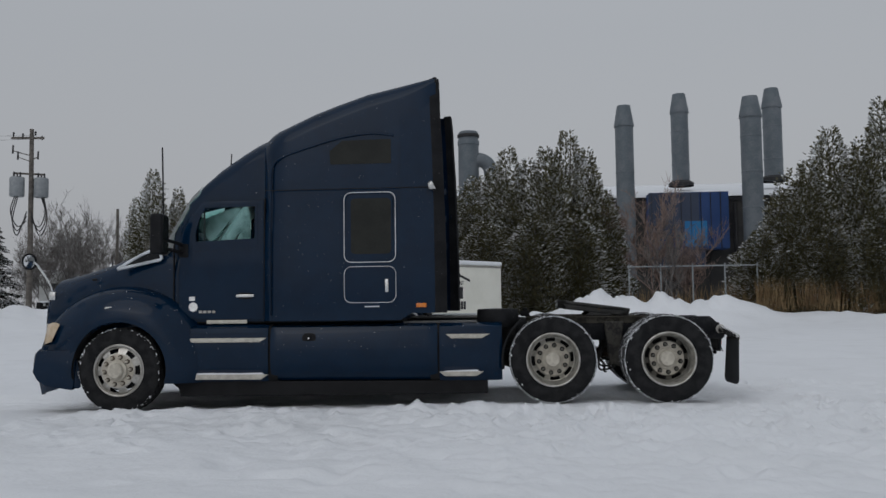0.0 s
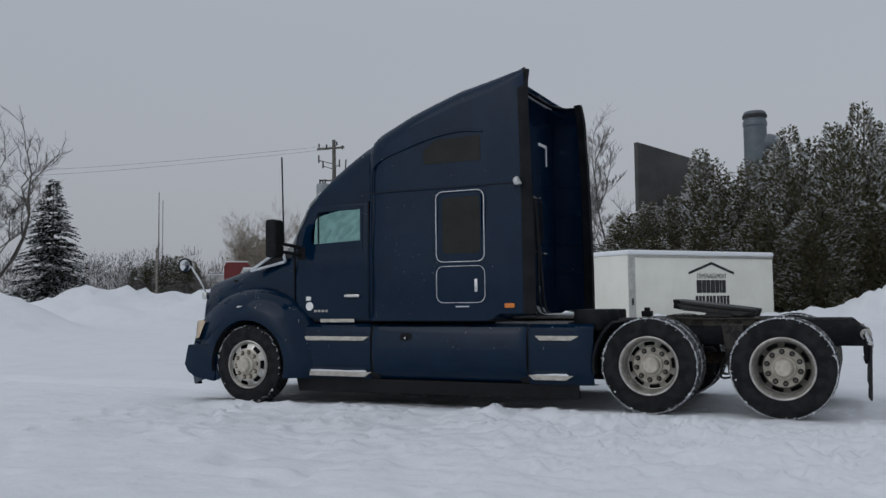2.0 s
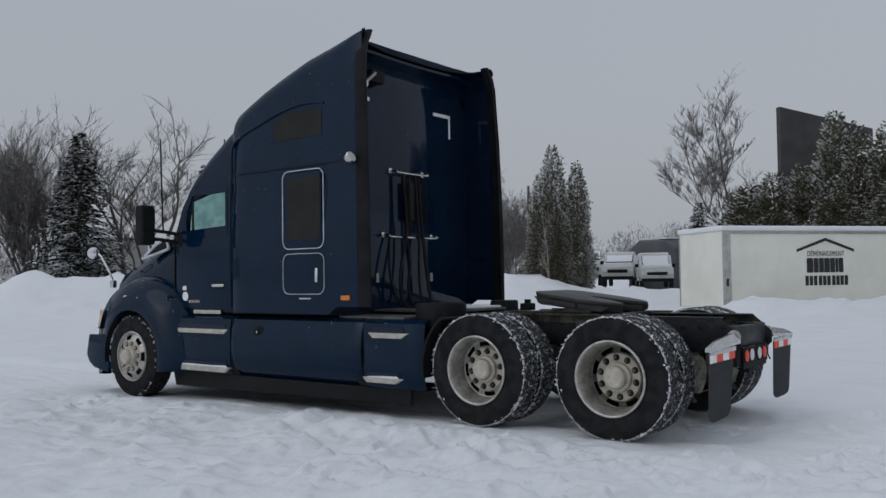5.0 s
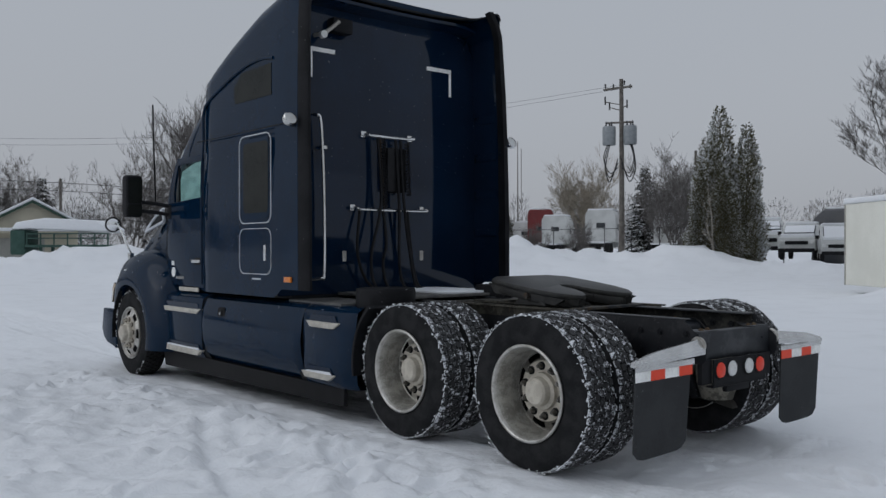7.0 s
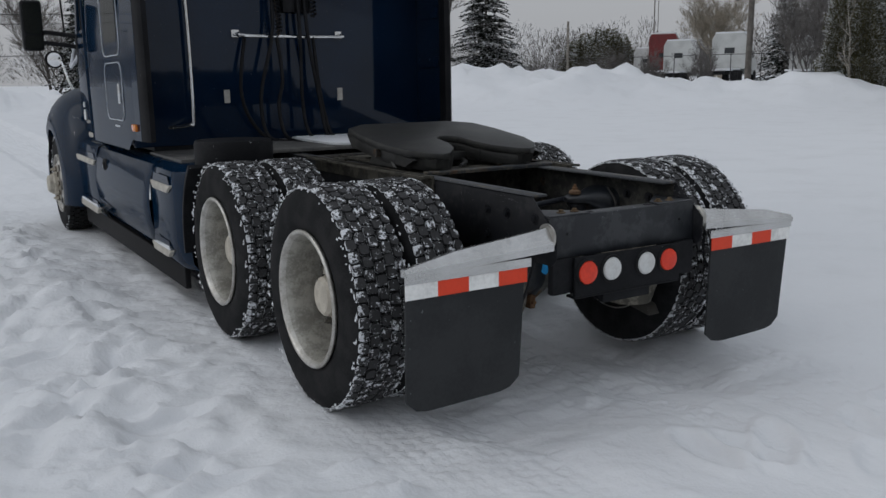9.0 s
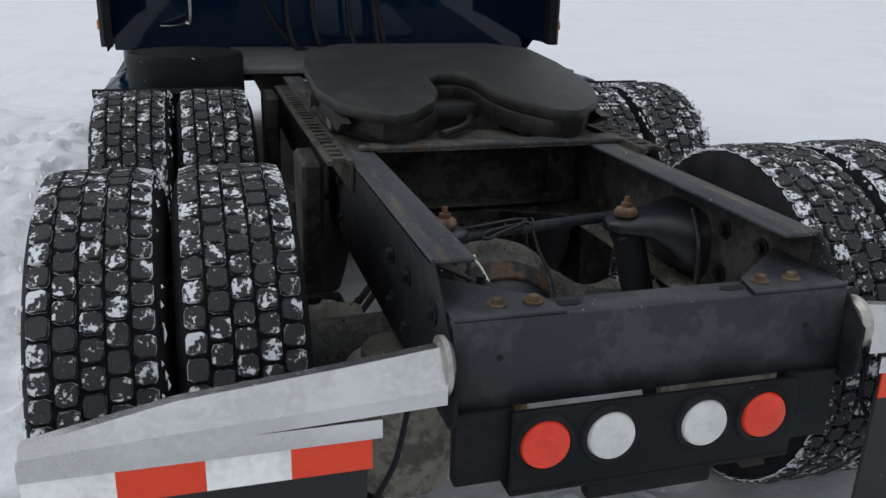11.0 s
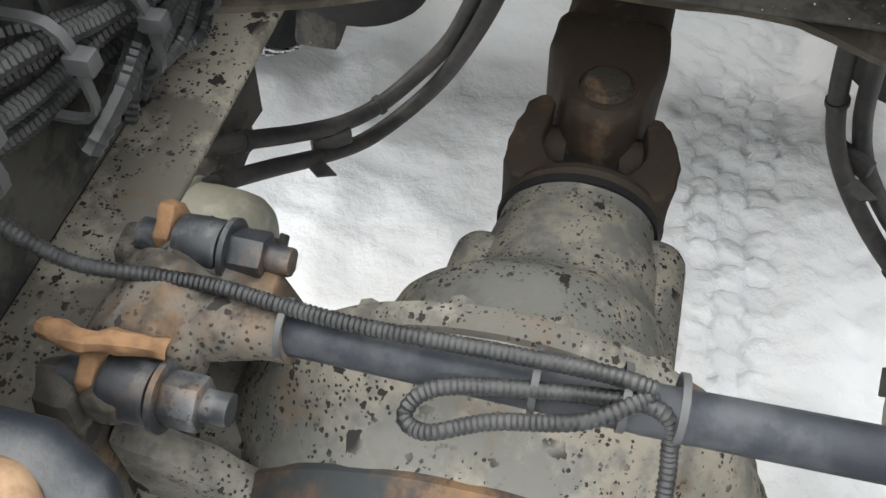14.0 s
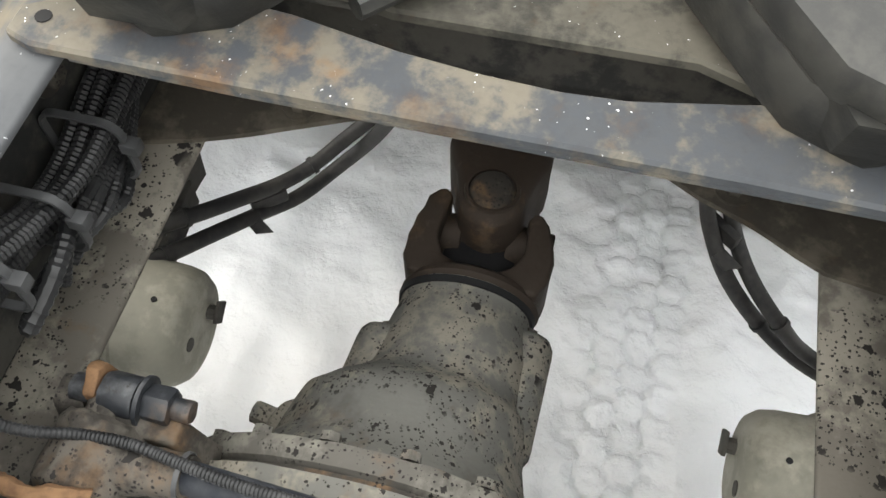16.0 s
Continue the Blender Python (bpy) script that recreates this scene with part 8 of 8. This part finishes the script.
# utility pole with transformers and cables
up = thing("utility_pole", "weathered wooden utility pole with two grey transformers", "utility pole", at=(-33.0, 42.9, 0))
part("pole", tube([(0, 0, -0.5), (0.03, 0, 6), (0, 0, 13.15)], 0.22, 12, 4, 0, 0.6), POLE, up)
part("cross_arm", moved(box(-1.15, 0.85, -0.07, 0.07, 0, 0.14, 0.01), pose(0, -0.15, 12.45, 0, -4, 30)), POLE, up)
part("cross_arm", moved(box(-1.0, 0.9, -0.06, 0.06, 0, 0.12, 0.01), pose(0, -0.15, 10.05, 0, 0, 30)), POLE, up)
for dx, z in ((-1.0, 12.75), (-0.45, 12.7), (0.7, 12.62), (0.3, 12.9)):
    part("insulator", lathe([(0.03, -0.2), (0.07, -0.1), (0.035, -0.05), (0.08, 0.03), (0.03, 0.1), (0, 0.12)], 12, pose(dx * 0.87, dx * 0.5 - 0.15, z)), SOOT, up)
for dx, z in ((-0.75, 11.3), (-1.05, 11.7), (0.45, 11.4)):
    sw = part("fuse_switch", moved(rod((0, 0, -0.28), (0, 0, 0.28), 0.055, 10), pose(dx * 0.87, dx * 0.5 - 0.1, z, 20, 15, 0)), SOOT, up)
    part("switch_arm", rod((dx * 0.87, dx * 0.5 - 0.1, z - 0.1), (0, 0, z - 0.35), 0.03, 8), POLE, up)
for dx in (-0.72, 0.72):
    tr = part("transformer", lathe([(0, 8.55), (0.42, 8.55), (0.46, 8.65), (0.46, 9.75), (0.42, 9.85), (0, 9.9)], 24, pose(dx * 0.87, dx * 0.5 - 0.2, 0)), TRANSF, up, "grey pole transformer")
    for a in (0, 120, 240):
        part("bushing", lathe([(0.05, 9.85), (0.07, 9.95), (0.04, 10.0), (0.065, 10.08), (0.02, 10.2)], 10, pose(dx * 0.87 + 0.22 * math.cos(radians(a)), dx * 0.5 - 0.2 + 0.22 * math.sin(radians(a)), 0)), SOOT, tr)
    for k in range(3):
        part("drop_cable", tube([(dx * 0.9 + 0.1 * k, dx * 0.5 - 0.3, 8.7), (dx * 1.25 + 0.08 * k, dx * 0.7 - 0.3, 7.6 - 0.3 * k), (dx * 0.8, dx * 0.45 - 0.2, 6.6 - 0.3 * k), (dx * 0.2, -0.2, 7.0 + 0.3 * k)], 0.035, 6, 5), WIRE, up)
for z0, z1, dx in ((12.7, 9.4, 0.3), (12.45, 8.95, -0.3)):
    part("cable", tube([(dx, -0.1, z0), (-14, -14.5, (z0 + z1) / 2 - 1.0), (-28, -29, z1), (-34, -52, z1 - 0.6)], 0.008, 5, 8), WIRE, up)
p2 = thing("utility_pole", "slim weathered pole among leafless trees", "utility pole", at=(-26.8, 42.5, 0))
part("pole", rod((0, 0, -0.5), (0, 0, 7.6), 0.12, 10, 0.09), POLE, p2)
p3 = thing("utility_pole", "thin pale post behind the snow bank", "utility pole", at=(-48.2, 40.8, 0))
part("pole", rod((0, 0, -0.5), (0, 0, 5.6), 0.11, 10, 0.09), BIRCH, p3)
p4 = thing("utility_pole", "far wooden pole carrying cables", "utility pole", at=(-61, 13.9, 0))
part("pole", rod((0, 0, -0.5), (0, 0, 6.5), 0.13, 10, 0.1), POLE, p4)
for z in (5.6, 6.2, 3.6):
    part("cable", tube([(-2, 14, z - 0.3), (0, 0, z), (4, -18, z - 0.5), (6, -36, z + 0.2)], 0.022, 5, 6), WIRE, p4)
mast = thing("radio_mast", "thin distant radio mast", "mast", at=(-300, 302, 0))
part("mast", rod((0, 0, 0), (0, 0, 55), 0.40, 8, 0.18), POLE, mast)
part("whip", rod((1.8, 0.7, 20), (1.8, 0.7, 51), 0.16, 6), POLE, mast)

# low gabled house and a loaded flatbed before it
house = thing("low_house", "cream gabled outbuilding with snow on its roof and dark eaves", "house", at=(-63.8, 12.3, 0), turn=-12)
part("wall", plate([(-2.7, -0.5), (2.7, -0.5), (2.7, 2.95), (0, 4.4), (-2.7, 2.95)], "x", 0, 9, 0.02), CREAMWALL, house)
for s in (-1, 1):
    part("roof", plate([(0, 4.52), (s * 3.1, 2.84), (s * 3.1, 2.72), (0, 4.38)], "x", -0.6, 9.4), ROOFGREEN, house)
    part("roof_snow", bev(plate([(0, 4.56), (s * 3.0, 2.93), (s * 3.0, 3.09), (0, 4.76)], "x", -0.5, 9.3), 0.04, 2), SNOW_CAP, house)
part("porch_roof", box(8.9, 9.9, -2.9, 2.4, 2.42, 2.52, 0.01), CREAMWALL, house)
part("porch_snow", box(8.85, 9.95, -2.95, 2.45, 2.525, 2.74, 0.08, 3), SNOW_CAP, house)
part("garage_door", box(8.98, 9.04, -1.9, 0.7, -0.4, 2.1, 0.01), GREYWALL, house)
flat = thing("flatbed_trailer", "green steel flatbed trailer under a heavy snow load", "trailer", at=(-49.6, 11.5, 0.65), turn=50)
part("bed", box(-2.6, 2.6, -1.1, 1.1, 0.85, 1.0, 0.02), GREENSTEEL, flat)
for i in range(7):
    part("side_stake", box(-2.5 + 0.8 * i, -2.43 + 0.8 * i, -1.14, -1.08, 1.0, 1.65), GREENSTEEL, flat)
for z in (1.35, 1.62):
    part("side_rail", box(-2.5, 2.45, -1.16, -1.10, z, z + 0.07), GREENSTEEL, flat)
part("cab_guard", box(-3.6, -2.7, -0.9, 0.9, 0.4, 1.9, 0.12), GREENSTEEL, flat)
part("snow_load", bev(plate([(-3.5, 1.9), (-2.4, 1.95), (2.5, 1.7), (2.6, 1.95), (1.6, 2.45), (-1.5, 2.6), (-3.2, 2.35)], "y", -1.05, 1.05), 0.25, 3), SNOW_CAP, flat, "rounded heap of snow")
for x in (-1.8, 1.6):
    part("leg", box(x - 0.08, x + 0.08, -0.9, -0.75, -0.3, 0.85), GREENSTEEL, flat)
    part("leg", box(x - 0.08, x + 0.08, 0.75, 0.9, -0.3, 0.85), GREENSTEEL, flat)
shed = thing("pale_building", "pale flat-roofed building beyond the spruce", "building", at=(-84, 46, 0), turn=-30)
part("wall", box(-5, 5, -4, 4, -0.5, 6.2, 0.03), GREYWALL, shed)
part("roof_snow", box(-5.2, 5.2, -4.2, 4.2, 6.22, 6.5, 0.08, 2), SNOW_CAP, shed)
part("annex", box(-4, 9, -7.5, -4, -0.5, 3.2, 0.03), GREYWALL, shed)
part("annex_snow", box(-4.2, 9.2, -7.7, -3.9, 3.22, 3.55, 0.08, 2), SNOW_CAP, shed)
for x in (-3, 0, 3):
    part("window", box(x, x + 1.1, -4.04, -3.98, 4.2, 5.4), CARGLASS, shed)
for x in (-2, 2, 6):
    part("window", box(x, x + 1.1, -7.54, -7.48, 1.2, 2.2), CARGLASS, shed)


# parked lorries and cars in the far yard
def tractor(paint, label, tall):
    t = thing("parked_semi", label, "truck", "parked lorries in the far yard")
    part("sleeper", loft([[Vector((x, y, z)) for y, z in ((-1.2, 1.1), (-1.2, top - 0.4), (-1.0, top), (1.0, top), (1.2, top - 0.4), (1.2, 1.1))] for x, top in ((-1.5, tall), (0.6, tall - 0.1), (1.5, tall - 0.9))], True, True), paint, t)
    part("hood", loft([[Vector((x, y, z)) for y, z in ((-1.1, 0.7), (-1.1, top - 0.2), (-0.8, top), (0.8, top), (1.1, top - 0.2), (1.1, 0.7))] for x, top in ((1.4, 2.3), (2.9, 2.0), (3.3, 1.6))], True, True), paint, t)
    part("chassis", box(-4.5, 2.5, -0.45, 0.45, 0.7, 0.95), BLACK, t)
    for s in (-1, 1):
        part("side_window", box(0.75, 1.35, s * 1.205 - 0.01, s * 1.205 + 0.01, 1.9, 2.4), CARGLASS, t)
        part("rear_window", box(-0.6, -0.1, s * 1.205 - 0.01, s * 1.205 + 0.01, 2.0, 2.5), CARGLASS, t)
        for x in (2.3, -2.6, -3.8):
            part("wheel", rod((x, s * 0.8, 0.5), (x, s * 1.15, 0.5), 0.5, 20, None, 0.04), RUBBER, t)
    part("back_window", box(-1.515, -1.5, -0.4, 0.3, 2.2, 2.6), CARGLASS, t)
    part("roof_snow", box(-1.4, 0.6, -1.0, 1.0, tall - 0.03, tall + 0.12, 0.05), SNOW_CAP, t)
    part("deck_snow", box(-4.4, -1.6, -0.9, 0.9, 0.97, 1.12, 0.05), SNOW_CAP, t)
    return t


t1 = tractor(REDCAB, "red semi truck parked beyond the snow bank", 4.2)
t1.matrix_basis = pose(-50.6, 53.6, 0.8, 0, 0, 128) @ Matrix.Diagonal((0.98, 0.98, 0.98, 1))
t2 = tractor(PALECAB, "white semi truck parked beyond the snow bank", 3.6)
t2.matrix_basis = pose(-47.6, 52.6, 0.7, 0, 0, 118) @ Matrix.Diagonal((0.98, 0.98, 0.98, 1))
for x, y, a, s in ((-43.9, 54.4, 118, 1.12), (-54.6, 55.5, 130, 0.9), (-39.5, 58.0, 115, 1.0)):
    copy_thing(t2, pose(x, y, 0.7, 0, 0, a) @ Matrix.Diagonal((s, s, s, 1)))


def car(label, paint, van):
    t = thing("parked_van" if van else "parked_pickup", label, "van" if van else "pickup truck")
    hh = 2.05 if van else 1.85
    prof = [(-2.6, 0.45), (-2.6, 1.9), (-2.4, hh), (0.9, hh), (1.65, 1.35), (2.55, 1.2), (2.65, 0.45)] if van else [(-2.8, 0.5), (-2.8, 1.15), (-0.7, 1.15), (-0.6, hh - 0.05), (0.9, hh), (1.5, 1.25), (2.7, 1.15), (2.8, 0.5)]
    part("body", plate(prof, "y", -0.98, 0.98, 0.07, 2), paint, t)
    part("windscreen", plate([(0.98, hh - 0.08), (1.62, 1.38), (1.64, 1.40), (1.0, hh - 0.06)], "y", -0.82, 0.82), CARGLASS, t)
    part("windscreen_snow", plate([(1.10, hh - 0.10), (1.66, 1.42), (1.74, 1.44), (1.16, hh - 0.04)], "y", -0.78, 0.78, 0.01), SNOW_CAP, t, "snow lying on the windscreen")
    part("grille", box(2.62 if van else 2.79, 2.68 if van else 2.84, -0.6, 0.6, 0.80, 0.98, 0.02), BLACK, t)
    part("bumper", box(2.6 if van else 2.75, 2.8 if van else 2.95, -0.95, 0.95, 0.4, 0.6, 0.04), BLACK, t)
    for s in (-1, 1):
        part("headlight", box(2.6 if van else 2.78, 2.70 if van else 2.86, s * 0.82 - 0.12, s * 0.82 + 0.12, 0.82, 1.02, 0.03), WHITELENS, t)
        part("side_window", box(0.1, 0.95, s * 0.985 - 0.01, s * 0.985 + 0.01, 1.35, hh - 0.15), CARGLASS, t)
        part("door_mirror", box(1.0, 1.2, s * 1.12 - 0.1, s * 1.12 + 0.1, 1.3, 1.5, 0.03), BLACK, t)
        for x in (1.75, -1.7):
            wheel_ = part("wheel", rod((x, s * 0.78, 0.36), (x, s * 1.0, 0.36), 0.36, 20, None, 0.03), RUBBER, t)
            part("hubcap", rod((x, s * 1.0, 0.36), (x, s * 1.012, 0.36), 0.2, 16), ALU, wheel_)
    part("roof_snow", box(-2.3 if van else -0.5, 0.8, -0.85, 0.85, hh - 0.02, hh + 0.16, 0.07, 3), SNOW_CAP, t)
    part("hood_snow", box(1.55, 2.5, -0.88, 0.88, 1.22 if van else 1.14, 1.44 if van else 1.36, 0.07, 3), SNOW_CAP, t)
    return t


van = car("white van parked at the yard's far end", PALECAB, True)
van.matrix_basis = pose(-19.6, 46.5, 0.55, 0, 0, -62) @ Matrix.Diagonal((1.05, 1.05, 1.05, 1))
pick = car("snow-covered white pickup truck", PALECAB, False)
pick.matrix_basis = pose(-23.8, 50.5, 0.6, 0, 0, -70) @ Matrix.Diagonal((1.15, 1.15, 1.25, 1))
copy_thing(pick, pose(-28.5, 54.0, 0.6, 0, 0, -60) @ Matrix.Diagonal((1.1, 1.1, 1.2, 1)))
copy_thing(van, pose(-16.5, 55, 0.4, 0, 0, -80) @ Matrix.Diagonal((1.2, 1.2, 1.4, 1)))
grey_t = thing("tarped_load", "dark tarpaulin-covered load behind the van", "load", at=(-20.8, 54, 0.3), turn=-20)
part("tarp", bev(plate([(-2.4, 0), (2.4, 0), (2.3, 3.0), (1.4, 3.6), (-1.2, 3.7), (-2.2, 3.1)], "y", -3, 3), 0.25, 3), GREYCLAD, grey_t)
part("tarp_snow", box(-1.2, 1.3, -2.8, 2.8, 3.66, 3.8, 0.05), SNOW_CAP, grey_t)
yard = thing("chain_fence", "chain fence posts with a top rail along the far yard", "fence")
for i in range(14):
    x, y = -52 + 2.1 * i, 42.5 + 0.55 * i
    part("post", rod((x, y, 0), (x, y, 2.9), 0.032, 8), SOOT, yard)
part("rail", rod((-52, 42.5, 2.85), (-24.7, 49.65, 2.85), 0.022, 8), SOOT, yard)
